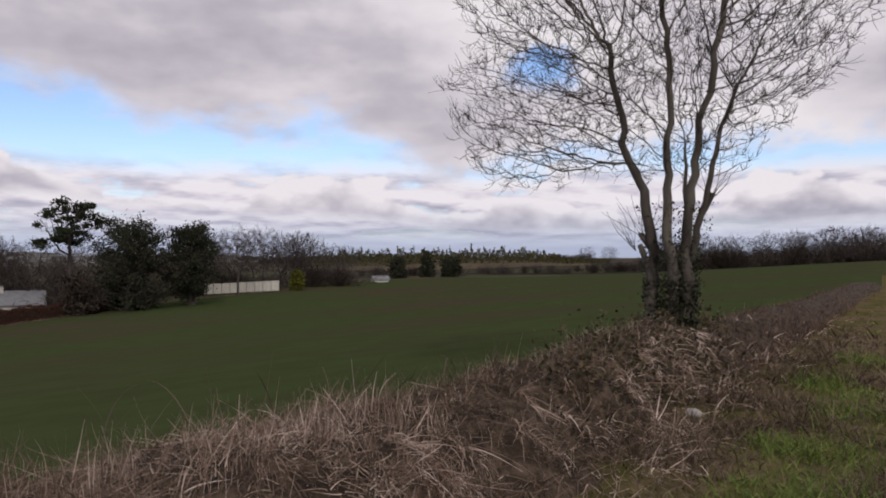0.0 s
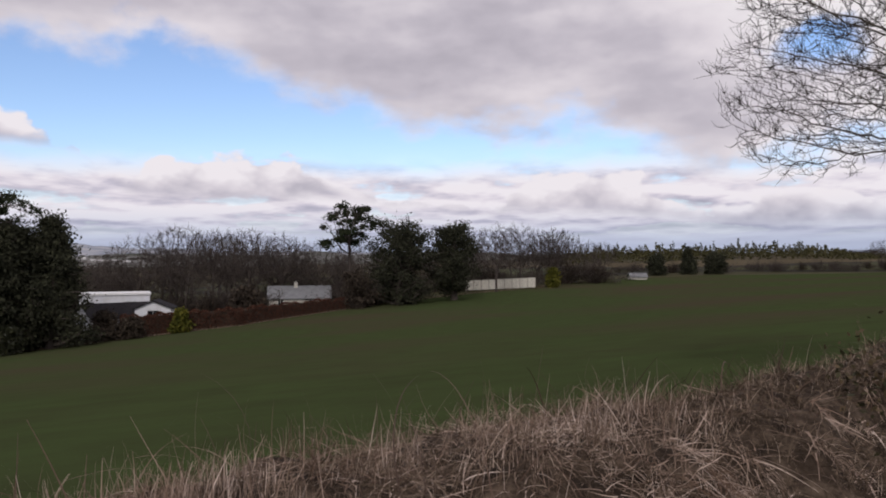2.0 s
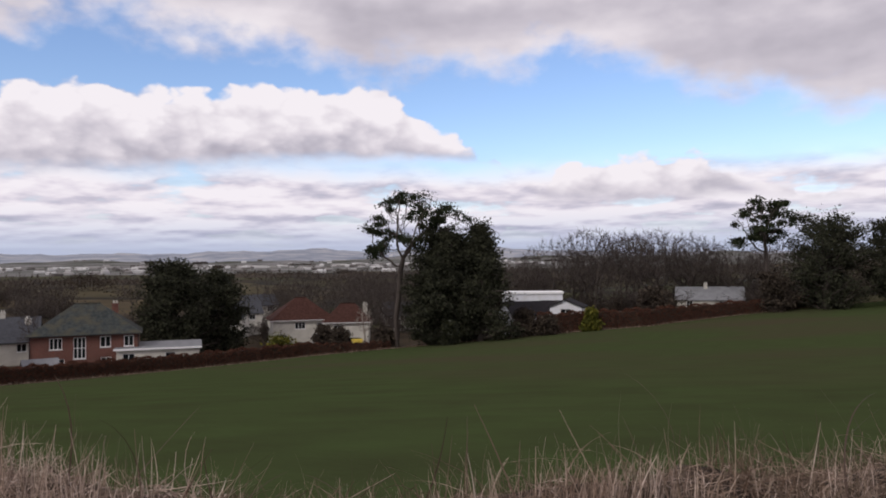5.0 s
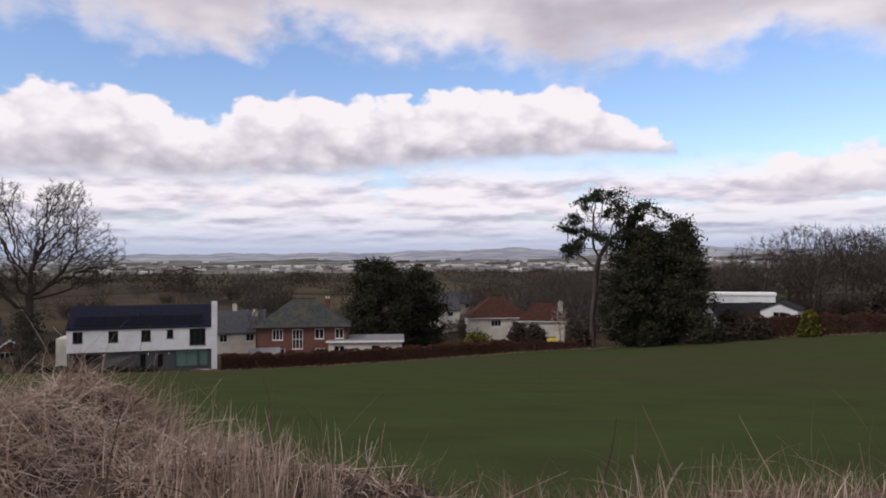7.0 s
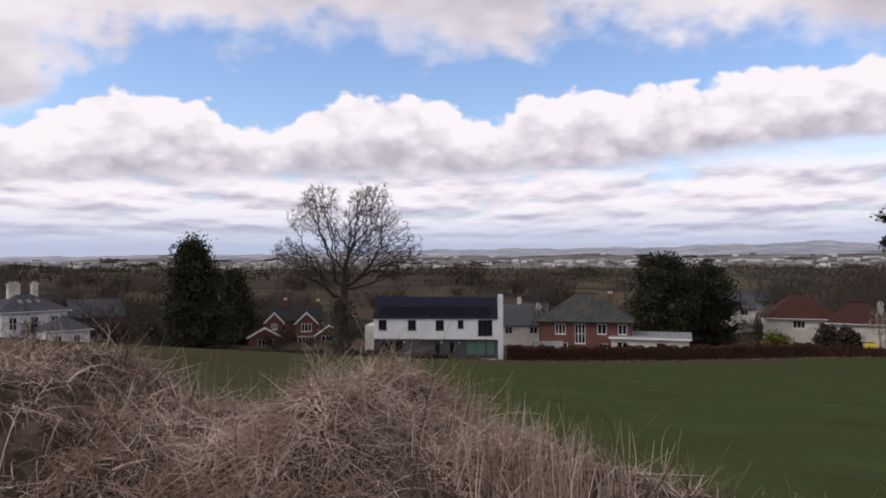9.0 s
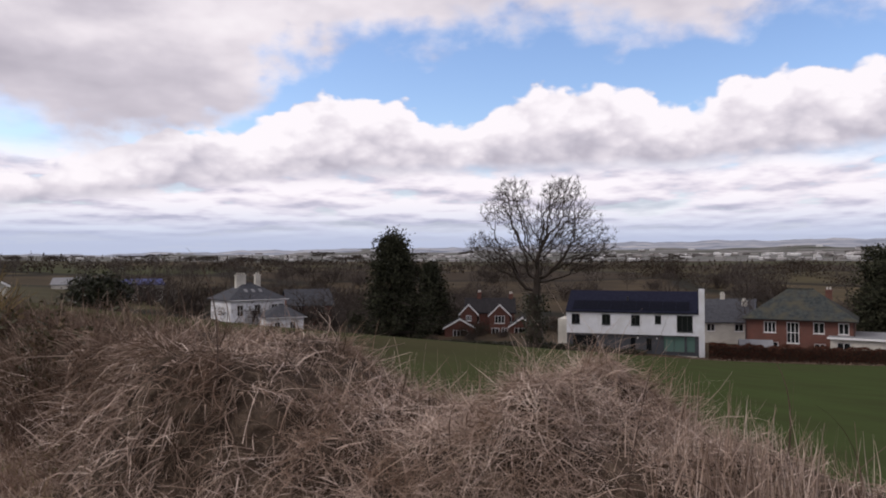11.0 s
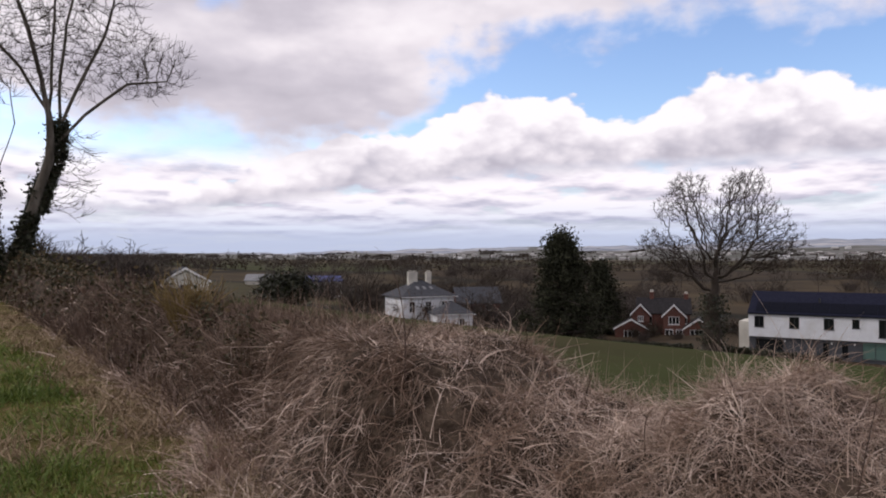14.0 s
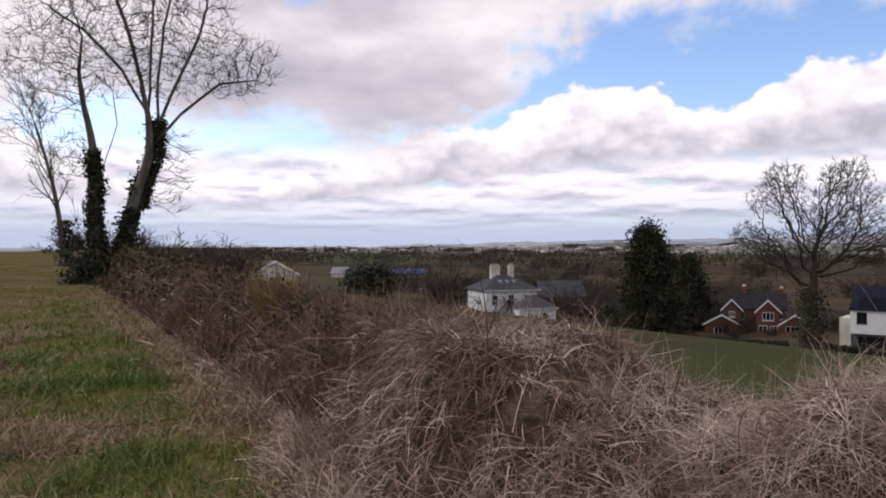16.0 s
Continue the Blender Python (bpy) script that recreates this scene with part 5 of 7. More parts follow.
plain_house("white_house", 15.3, 168, -13.4, -15, 3.4, 7, 4.4, 2.4, CREAM, GREY_ROOF, "white rendered house with a grey slate roof", group="white village houses")
plain_house("white_house", 2.0, 165, -14.0, 10, 4.0, 7, 5.0, 2.8, CREAM, GREY_ROOF, "white rendered house with a grey slate roof", group="white village houses")
plain_house("dark_roofed_house", 60.4, 156, -13.3, 12, 4.6, 8, 5.2, 3.0, BRICK, GREY_ROOF, "brick house with a dark slate roof behind bare trees")
plain_house("farm_building", 72.6, 190, -7.0, 10, 5.5, 7, 2.4, 1.2, CREAM, BLUE_SHEET, "low farm building with blue sheeting", holes=[])
plain_house("farm_building", 77.0, 240, -8.2, -10, 5.0, 8, 2.4, 1.8, CREAM, LEAD, "low farm building with a pale grey roof", holes=[])
plain_house("garden_shed", -46.6, 214, -3.5, 20, 2.2, 3, 1.3, 0.9, CREAM, LEAD, "small pale shed at the field's edge", holes=[])
plain_house("garden_shed", 27.4, 108, -12.4, 5, 1.8, 2.4, 1.9, 0.7, TIMBER, LEAD, "small timber shed by the hedge", holes=[])


def pale_fence():
    f = place("board_fence", -36.2, 183, -4.45, 0, "long pale board fence with posts at the field's edge", "fence")
    for i in range(10):
        x = -8.55 + i * 1.9
        zz = 0.045 * (x + 8.55)
        box_part("post", TIMBER, f, x - 0.07, x + 0.07, -0.09, 0.05, -0.6 + zz, 1.95 + zz)
        if i < 9:
            for j in range(6):
                a = x + 0.08 + j * 0.293
                box_part("board", PALE_FENCE, f, a, a + 0.28, 0.055, 0.08, -0.5 + zz, 1.86 + zz)
            box_part("cap_rail", TIMBER, f, x, x + 1.9, 0.04, 0.11, 1.86 + zz, 1.93 + zz)


def playhouse():
    p = place("playhouse", 5.55, 117.5, -11.9, 10, "small yellow-roofed playhouse on timber legs", "playhouse")
    for x in (-0.75, 0.75):
        for y in (0, 1.4):
            box_part("leg", TIMBER, p, x - 0.06, x + 0.06, y - 0.06, y + 0.06, -0.6, 2.0)
    box_part("floor", TIMBER, p, -0.9, 0.9, -0.15, 1.55, 0.75, 0.83)
    box_part("side", TIMBER, p, -0.85, 0.85, 1.46, 1.5, 0.83, 1.5)
    gable_roof(p, -0.8, 0.8, 0, 1.4, 1.85, 0.45, YELLOW, "x", over=0.08, thick=0.06)
    b = place("garden_table", 2.6, 117, -11.75, 0, "small weathered timber garden table", "table")
    box_part("tabletop", TIMBER, b, -0.8, 0.8, -0.4, 0.4, 0.7, 0.76)
    for x in (-0.7, 0.7):
        for y in (-0.32, 0.32):
            box_part("leg", TIMBER, b, x - 0.05, x + 0.05, y - 0.05, y + 0.05, -0.5, 0.7)


pale_fence()
playhouse()

# ---- trees and hedges ----
def perp(d):
    a = d.cross(Vector((0, 0, 1)))
    if a.length < 0.05:
        a = d.cross(Vector((1, 0, 0)))
    return a.normalized()


class Limbs:
    """Collects branches as polylines with radii and turns them into tubes."""

    def __init__(self, seed):
        self.r = random.Random(seed)
        self.lines = []

    def grow(self, p, d, length, r0, r1, steps, wobble=0.12, up=0.05):
        d = d.normalized()
        pts = [(p.copy(), r0)]
        for i in range(steps):
            d = (d + Vector((self.r.gauss(0, wobble), self.r.gauss(0, wobble), self.r.gauss(0, wobble) + up))).normalized()
            p = p + d * (length / steps)
            pts.append((p.copy(), r0 + (r1 - r0) * (i + 1) / steps))
        self.lines.append(pts)
        return pts

    def fork(self, pts, n, lo, hi, angle, spread=0.25):
        """n side shoots off a branch between lo and hi of its length: place, direction, radius there."""
        out = []
        m = len(pts) - 1
        for k in range(n):
            t = lo + (hi - lo) * (k + self.r.random()) / n
            i = min(int(t * m), m - 1)
            f = t * m - i
            a, b = pts[i], pts[i + 1]
            p = a[0].lerp(b[0], f)
            d = (b[0] - a[0]).normalized()
            ax = Matrix.Rotation(self.r.uniform(0, 2 * math.pi), 3, d) @ perp(d)
            ang = radians(self.r.gauss(angle, angle * spread))
            out.append((p, (d * math.cos(ang) + ax * math.sin(ang)).normalized(), a[1] + (b[1] - a[1]) * f))
        return out

    def mesh(self, name, mat, rmin=0.0, rmax=9.0):
        vs, fs = [], []
        for pts in self.lines:
            r = pts[0][1]
            if not rmin <= r < rmax:
                continue
            k = 8 if r > 0.1 else (5 if r > 0.03 else 3)
            base = len(vs)
            d = (pts[-1][0] - pts[0][0]).normalized()
            a = perp(d)
            b = d.cross(a)
            for p, rad in pts:
                for i in range(k):
                    w = 2 * math.pi * i / k
                    vs.append(p + (a * math.cos(w) + b * math.sin(w)) * rad)
            for j in range(len(pts) - 1):
                for i in range(k):
                    fs.append((base + j * k + i, base + j * k + (i + 1) % k, base + (j + 1) * k + (i + 1) % k, base + (j + 1) * k + i))
        return mesh_np(name, np.array([tuple(v) for v in vs]).reshape(-1, 3), np.array(fs).reshape(-1, 4), (mat,), None, True)


def leaf_mesh(name, centres, size, mat, r, flat=0.0):
    """Small folded leaves or sprays, one at every centre, turned at random."""
    c = np.asarray(centres, dtype=float)
    n = len(c)
    g = np.random.default_rng(r)
    a = g.normal(size=(n, 3))
    a[:, 2] *= 1 - flat
    a /= np.linalg.norm(a, axis=1, keepdims=True)
    b = np.cross(a, g.normal(size=(n, 3)))
    b /= np.linalg.norm(b, axis=1, keepdims=True)
    s = (size * g.uniform(0.6, 1.4, n))[:, None]
    up = np.cross(a, b) * s * 0.25
    v = np.stack([c - a * s, c - b * s * 0.55 + up, c + a * s, c + b * s * 0.55 + up], 1).reshape(-1, 3)
    f = (np.arange(n)[:, None] * 4 + np.array([0, 1, 2, 3]))
    return mesh_np(name, v, f, (mat,))


def shoots(L, parents, n, lo, hi, angle, length, wobble, up, steps, taper=0.55, rmin=0.004, shrink=0.6):
    out = []
    for pts in parents:
        ln = sum((pts[i + 1][0] - pts[i][0]).length for i in range(len(pts) - 1))
        for p, d, r in L.fork(pts, n, lo, hi, angle):
            r0 = max(r * taper, rmin)
            out.append(L.grow(p, d, ln * length * L.r.uniform(0.6, 1.3), r0, max(r0 * 0.3, rmin * 0.6), steps, wobble, up))
    return out


def colony(seed, pull, stems, step, kill, reach, tip, power=2.35, bend=0.12, rise=0.0):
    """A crown that grows towards the points in pull from the polylines in stems; returns its limbs, thick ones first to fork."""
    r = np.random.default_rng(seed)
    pos, par = [], []
    for s in stems:
        base = len(pos)
        for i, p in enumerate(s):
            pos.append(np.array(p, dtype=float))
            par.append(base + i - 1 if i else -1)
    pos = np.array(pos)
    pull = np.asarray(pull, dtype=float)
    dist = np.full(len(pull), 1e9)
    near = np.zeros(len(pull), dtype=int)

    def meet(first):
        new_pos = pos[first:]
        for a in range(0, len(new_pos), 400):
            q = new_pos[a:a + 400]
            m = np.linalg.norm(pull[:, None, :] - q[None], axis=2)
            k = m.argmin(1)
            v = m[np.arange(len(pull)), k]
            better = v < dist
            dist[better], near[better] = v[better], k[better] + first + a

    meet(0)
    grown = {}
    for turn in range(160):
        live = dist < reach
        if not live.any() or len(pos) > 26000:
            break
        way = np.zeros_like(pos)
        d = pull[live] - pos[near[live]]
        np.add.at(way, near[live], d / (np.linalg.norm(d, axis=1, keepdims=True) + 1e-9))
        idx = np.unique(near[live])
        w = way[idx] / (np.linalg.norm(way[idx], axis=1, keepdims=True) + 1e-9) + r.normal(0, bend, (len(idx), 3)) + np.array([0, 0, rise])
        fresh = pos[idx] + step * w / np.linalg.norm(w, axis=1, keepdims=True)
        ok = np.array([grown.get(int(i), 0) < 3 for i in idx])
        for i in idx[ok]:
            grown[int(i)] = grown.get(int(i), 0) + 1
        stuck = idx[~ok]
        if len(stuck):
            dist[np.isin(near, stuck)] = np.where(dist[np.isin(near, stuck)] < reach, 1e8, dist[np.isin(near, stuck)])
        if not ok.any():
            break
        first = len(pos)
        pos = np.concatenate([pos, fresh[ok]])
        par += [int(i) for i in idx[ok]]
        meet(first)
        gone = dist < kill
        pull, dist, near = pull[~gone], dist[~gone], near[~gone]
        if not len(pull):
            break
    n = len(pos)
    acc = np.zeros(n)
    kids = [[] for i in range(n)]
    rad = np.zeros(n)
    for i in range(n - 1, -1, -1):
        rad[i] = max(tip, acc[i] ** (1 / power))
        if par[i] >= 0:
            acc[par[i]] += rad[i] ** power
            kids[par[i]].append(i)
    L = Limbs(seed)
    starts = [(i, None) for i in range(n) if par[i] < 0]
    while starts:
        i, frm = starts.pop()
        line = [(Vector(pos[frm]), rad[i])] if frm is not None else []
        while True:
            line.append((Vector(pos[i]), rad[i]))
            k = sorted(kids[i], key=lambda q: -rad[q])
            starts += [(q, i) for q in k[1:]]
            if not k:
                break
            i = k[0]
        if len(line) > 1:
            L.lines.append(line)
    return L


def feather(L, count, length, r0, limit, wobble=0.2, up=0.1):
    """Fine twigs at the end and along the sides of every thin limb."""
    for line in [q for q in L.lines if q[-1][1] < limit]:
        ends = [j for j in range(1, len(line)) if line[j][1] < limit]
        for j in ends[::2] + [len(line) - 1]:
            p, q = line[j][0], line[j - 1][0]
            d = (p - q).normalized() if (p - q).length > 1e-6 else Vector((0, 0, 1))
            for k in range(count):
                w = (d + Vector((L.r.gauss(0, 0.55), L.r.gauss(0, 0.55), L.r.gauss(0, 0.5) + up))).normalized()
                L.grow(p, w, length * L.r.uniform(0.4, 1.2), r0, r0 * 0.6, 2, wobble, up)


def cloud_of(seed, n, centre, radii, hollow=0.35, floor=-1e9):
    r = np.random.default_rng(seed)
    p = r.normal(size=(n * 2, 3))
    p /= np.linalg.norm(p, axis=1, keepdims=True)
    p *= (hollow ** 3 + (1 - hollow ** 3) * r.random((n * 2, 1))) ** (1 / 3)
    p = p * np.array(radii) + np.array(centre)
    return p[p[:, 2] > floor][:n]


def sink(az, d):
    x, y = polar(az, d)
    return x, y, float(land_z(np.array([x]), np.array([y]))[0])


def tree_thing(name, meshes, x, y, z, label, scale=1.0, turn=0.0, group=""):
    t = new(name)
    t.matrix_world = pose(x, y, z, 0, 0, turn) @ Matrix.Scale(scale, 4)
    for nm, me in meshes:
        ob = new(nm, me)
        ob.parent = t
    return tagged(t, label, "tree", group)


def near_ash():
    """The many-stemmed tree on the bank, ivy about its foot."""
    across, away = Vector((math.cos(radians(-69)), math.sin(radians(-69)), 0)), Vector((-math.sin(radians(-69)), math.cos(radians(-69)), 0))
    r = random.Random(11)
    stems = []
    for off, deep0, lean, deep, top, bow in ((-0.22, 0.05, -0.17, 0.04, 4.6, 0.10), (-0.08, -0.10, -0.10, -0.10, 5.0, -0.04), (0.02, 0.12, 0.0, 0.08, 3.4, 0.06), (0.13, -0.04, 0.10, -0.04, 5.0, -0.08),
                                             (0.24, 0.08, 0.20, 0.08, 3.8, -0.12)):
        line, wx, wy = [], 0.0, 0.0
        for k in range(int((top + 0.4) / 0.2) + 1):
            z = -0.4 + 0.2 * k
            wx, wy = wx + r.gauss(0, 0.032), wy + r.gauss(0, 0.03)
            line.append(tuple(across * (off + lean * z + bow * math.sin(z * 0.9) + wx) + away * (deep0 + deep * z + wy) + Vector((0, 0, z))))
        stems.append(line)

    def seen(p):
        q = np.stack([p[:, 0] * across.x + p[:, 1] * away.x, p[:, 0] * across.y + p[:, 1] * away.y, p[:, 2]], 1)
        return q
    main = cloud_of(12, 6200, (-0.25, 0.1, 5.7), (3.3, 2.8, 4.0), 0.25, 2.3)
    main = main[np.hypot(main[:, 0], main[:, 1]) < 0.45 + 0.8 * (main[:, 2] - 1.4)]
    crown = np.concatenate([seen(main), seen(cloud_of(13, 1400, (-2.0, -0.1, 3.6), (1.7, 1.5, 1.5), 0.1, 2.0)),
                            seen(cloud_of(14, 1100, (1.5, 0.2, 5.0), (1.4, 1.4, 1.7), 0.1, 2.4))])
    L = colony(11, crown, stems, 0.14, 0.19, 1.6, 0.0042, 2.42, 0.18, 0.5)
    for line in L.lines:
        if line[0][0].z < 0:
            line[:] = [(p, r + 0.05 * max(0.0, 1 - p.z / 3.0)) for p, r in line]
    feather(L, 3, 0.25, 0.0040, 0.008, 0.22, 0.25)
    for s, at, lean in ((0, 7, -0.8), (0, 8, -0.5), (4, 11, 0.5)):
        p = Vector(stems[s][at])
        L.grow(p, across * lean + Vector((0, 0, 0.6)), 0.40, 0.055, 0.045, 3, 0.15, 0.1)
        for k in range(9):
            L.grow(p + across * lean * 0.3 + Vector((0, 0, 0.25)), across * lean + Vector((r.gauss(0, 0.5), r.gauss(0, 0.5), 0.9)), r.uniform(0.3, 0.9), 0.006, 0.003, 4, 0.15, 0.1)
    stems = [[(Vector(p), 0.09) for p in s[::3]] for s in stems]
    x, y = polar(-69.0, 12.1)
    z = float(bank_z(*to_uv(np.array([x]), np.array([y])))[0]) - 0.1
    r = np.random.default_rng(3)
    ivy = []
    for s in stems:
        for k in range(3600):
            i = int(min(r.exponential(0.75), 3.2) + 0.1)
            a, b = s[i], s[i + 1]
            p = a[0].lerp(b[0], r.random())
            w = r.uniform(0, 6.28)
            rad = a[1] + abs(r.normal(0, 0.06))
            ivy.append((p.x + math.cos(w) * rad, p.y + math.sin(w) * rad, p.z))
    tree_thing("ash_tree", [("trunk", L.mesh("trunk", BARK, 0.05)), ("bough", L.mesh("bough", BARK, 0.012, 0.05)), ("crown", L.mesh("crown", TWIG, 0, 0.012)),
                            ("ivy", leaf_mesh("ivy", ivy, 0.026, IVY, 4))], x, y, z, "bare many-stemmed ash tree with ivy at its foot")


def clad_trees():
    """The two tall ivy-clad stems further along the bank, and the slim tree behind them."""
    az = 94.6
    across, away = Vector((math.cos(radians(az)), math.sin(radians(az)), 0)), Vector((-math.sin(radians(az)), math.cos(radians(az)), 0))

    def bent(knots, deep=0.0, step=0.35):
        """A stem through knots of (across, up), cut into short steps."""
        line = []
        for (a, b), (c, d) in zip(knots, knots[1:]):
            k = max(1, int(math.hypot(c - a, d - b) / step))
            line += [(a + (c - a) * i / k, b + (d - b) * i / k) for i in range(k)]
        line.append(knots[-1])
        return [tuple(across * (a + 0.05 * math.sin(b * 1.3)) + away * (deep * max(0.0, b) + 0.06 * math.sin(b * 1.7)) + Vector((0, 0, b))) for a, b in line]
    ropes = [bent(((-0.15, -0.4), (-0.1, 2.0), (0.0, 4.2), (-0.25, 6.0), (-0.5, 7.6), (-0.65, 9.0), (-0.6, 10.4)), 0.04), bent(((0.35, -0.4), (0.85, 1.4), (1.4, 3.2), (1.95, 5.4), (1.95, 7.2), (1.75, 8.6), (1.2, 10.4), (0.7, 12.0), (0.4, 13.4)), -0.03),
             bent(((1.55, 3.4), (2.1, 5.2), (2.4, 6.8), (2.45, 9.0), (2.6, 11.2), (3.1, 13.0)), 0.06), bent(((0.1, 4.6), (0.35, 5.6), (0.75, 6.9), (0.65, 8.4)), 0.1), bent(((2.1, 6.0), (3.3, 7.4), (5.0, 8.9), (6.6, 9.2)), 0.02),
             bent(((1.95, 7.0), (2.15, 8.4), (2.1, 10.4), (2.3, 12.8)), 0.08), bent(((2.42, 7.0), (3.2, 8.8), (3.9, 10.6), (4.3, 12.0)), -0.05), bent(((1.9, 7.6), (1.0, 9.2), (-0.6, 10.8), (-1.6, 11.4)), 0.06),
             bent(((-0.2, 1.6), (-0.75, 2.6), (-0.85, 3.4)), 0.05)]

    def seen(p):
        return np.stack([p[:, 0] * across.x + p[:, 1] * away.x, p[:, 0] * across.y + p[:, 1] * away.y, p[:, 2]], 1)
    pull = seen(np.concatenate([cloud_of(211, 1500, (1.6, 0, 12.0), (4.0, 3.2, 4.4), 0.2, 7.0), cloud_of(212, 620, (5.4, 0, 9.6), (2.3, 1.8, 1.5), 0.1), cloud_of(213, 700, (-1.4, 0, 9.4), (2.2, 2.0, 2.8), 0.1),
                                cloud_of(214, 70, (2.9, 0, 4.8), (0.9, 0.9, 2.0), 0.3), cloud_of(215, 90, (-0.9, 0, 5.4), (0.9, 0.9, 1.2), 0.2)]))
    L = colony(21, pull, ropes, 0.26, 0.36, 2.6, 0.011, 2.34, 0.2, 0.12)
    feather(L, 3, 0.6, 0.009, 0.02, 0.12, 0.2)
    for line in L.lines:
        if line[0][0].z < 0:
            line[:] = [(p, max(r, 0.31 - 0.026 * p.z)) for p, r in line]
    stems = [[(Vector(p), 0.27 - 0.012 * i) for i, p in enumerate(rope[::2])] for rope in ropes[:3]]
    ivy = []
    r = np.random.default_rng(8)
    for s, top in ((stems[0], 8), (stems[1], 5), (stems[2], 5)):
        for k in range(4200):
            t = r.random() ** 1.2 * top
            i = int(t)
            a, b = s[i], s[i + 1]
            p = a[0].lerp(b[0], t - i)
            w = r.uniform(0, 6.28)
            rad = a[1] * 0.9 + abs(r.normal(0, 0.16)) * (0.55 + 0.6 * max(0, math.sin(t * 2.1 + w)))
            ivy.append((p.x + math.cos(w) * rad, p.y + math.sin(w) * rad, p.z + r.normal(0, 0.1)))
        for k in range(1800):
            q = stems[0][0][0]
            ivy.append((q.x + r.normal(0, 0.42), q.y + r.normal(0, 0.42), abs(r.normal(0.4, 0.4))))
    x, y = polar(az, 34)
    z = float(bank_z(*to_uv(np.array([x]), np.array([y])))[0]) - 0.15
    tree_thing("ivy_clad_tree", [("trunk", L.mesh("trunk", BARK, 0.08)), ("bough", L.mesh("bough", BARK, 0.022, 0.08)), ("crown", L.mesh("crown", TWIG, 0, 0.022)),
                                 ("ivy", leaf_mesh("ivy", ivy, 0.085, IVY, 9))], x, y, z, "tall bare tree with two stems thickly clad in dark ivy")
    M = Limbs(23)
    s = [M.grow(Vector((0, 0, -0.3)), Vector((0.02, 0, 1)), 11.5, 0.24, 0.03, 16, 0.05, 0.03)]
    b1 = shoots(M, s, 20, 0.36, 1.0, 36, 0.30, 0.1, 0.08, 6, 0.4, 0.03)
    b2 = shoots(M, b1, 7, 0.2, 1.0, 40, 0.4, 0.13, 0.03, 4, 0.5, 0.018)
    shoots(M, b2, 4, 0.2, 1.0, 42, 0.45, 0.15, 0.02, 3, 0.6, 0.012)
    g = np.random.default_rng(5)
    ivy = [(g.normal(0, 0.3), g.normal(0, 0.3), g.uniform(0, 3.4)) for k in range(1500)]
    x, y = polar(96.6, 58)
    z = float(bank_z(*to_uv(np.array([x]), np.array([y])))[0]) - 0.2
    tree_thing("slim_tree", [("trunk", M.mesh("trunk", BARK, 0.08)), ("bough", M.mesh("bough", BARK, 0.02, 0.08)), ("crown", M.mesh("crown", TWIG, 0, 0.02)),
                             ("ivy", leaf_mesh("ivy", ivy, 0.1, IVY, 6))], x, y, z, "slim bare tree standing behind the ivy-clad one")


def field_oak():
    az = 43.3
    across, away = Vector((math.cos(radians(az)), math.sin(radians(az)), 0)), Vector((-math.sin(radians(az)), math.cos(radians(az)), 0))
    stem = [(0.03 * k, 0, -0.6 + 0.6 * k) for k in range(12)]

    def seen(p):
        return np.stack([p[:, 0] * across.x + p[:, 1] * away.x, p[:, 0] * across.y + p[:, 1] * away.y, p[:, 2]], 1)
    g = np.random.default_rng(36)
    heads = np.concatenate([cloud_of(32, 20, (-1.1, 0, 14.6), (4.2, 5.5, 6.2), 0.55, 7.0), cloud_of(33, 15, (2.6, 0, 15.2), (4.0, 4.5, 5.4), 0.55, 7.0), cloud_of(34, 7, (6.4, 0, 11.4), (2.6, 3.0, 2.0), 0.2),
                            cloud_of(35, 7, (-4.8, 0, 10.8), (2.4, 3.2, 2.4), 0.2)])
    crown = seen(np.concatenate([cloud_of(200 + q, 80, c, (1.8, 1.8, 1.6), 0.2) for q, c in enumerate(heads)]))
    L = colony(31, crown, [stem], 0.34, 0.42, 9.0, 0.019, 2.16, 0.36, 0.08)
    feather(L, 4, 0.55, 0.015, 0.034, 0.3, 0.15)
    L.grow(Vector((0, 0, -0.6)), Vector((0.03, 0, 1)), 7.2, 1.2, 0.62, 8, 0.02, 0.02)
    x, y, z = sink(az, 91)
    g = np.random.default_rng(7)
    ivy = [(g.normal(0.15, 0.75), g.normal(0, 0.75), g.uniform(0, 6.5)) for k in range(2200)]
    tree_thing("oak_tree", [("trunk", L.mesh("trunk", TWIG, 0.15)), ("crown", L.mesh("crown", TWIG, 0, 0.15)),
                            ("ivy", leaf_mesh("ivy", ivy, 0.16, IVY, 16))], x, y, z, "large spreading bare oak at the field's edge", 1.06)


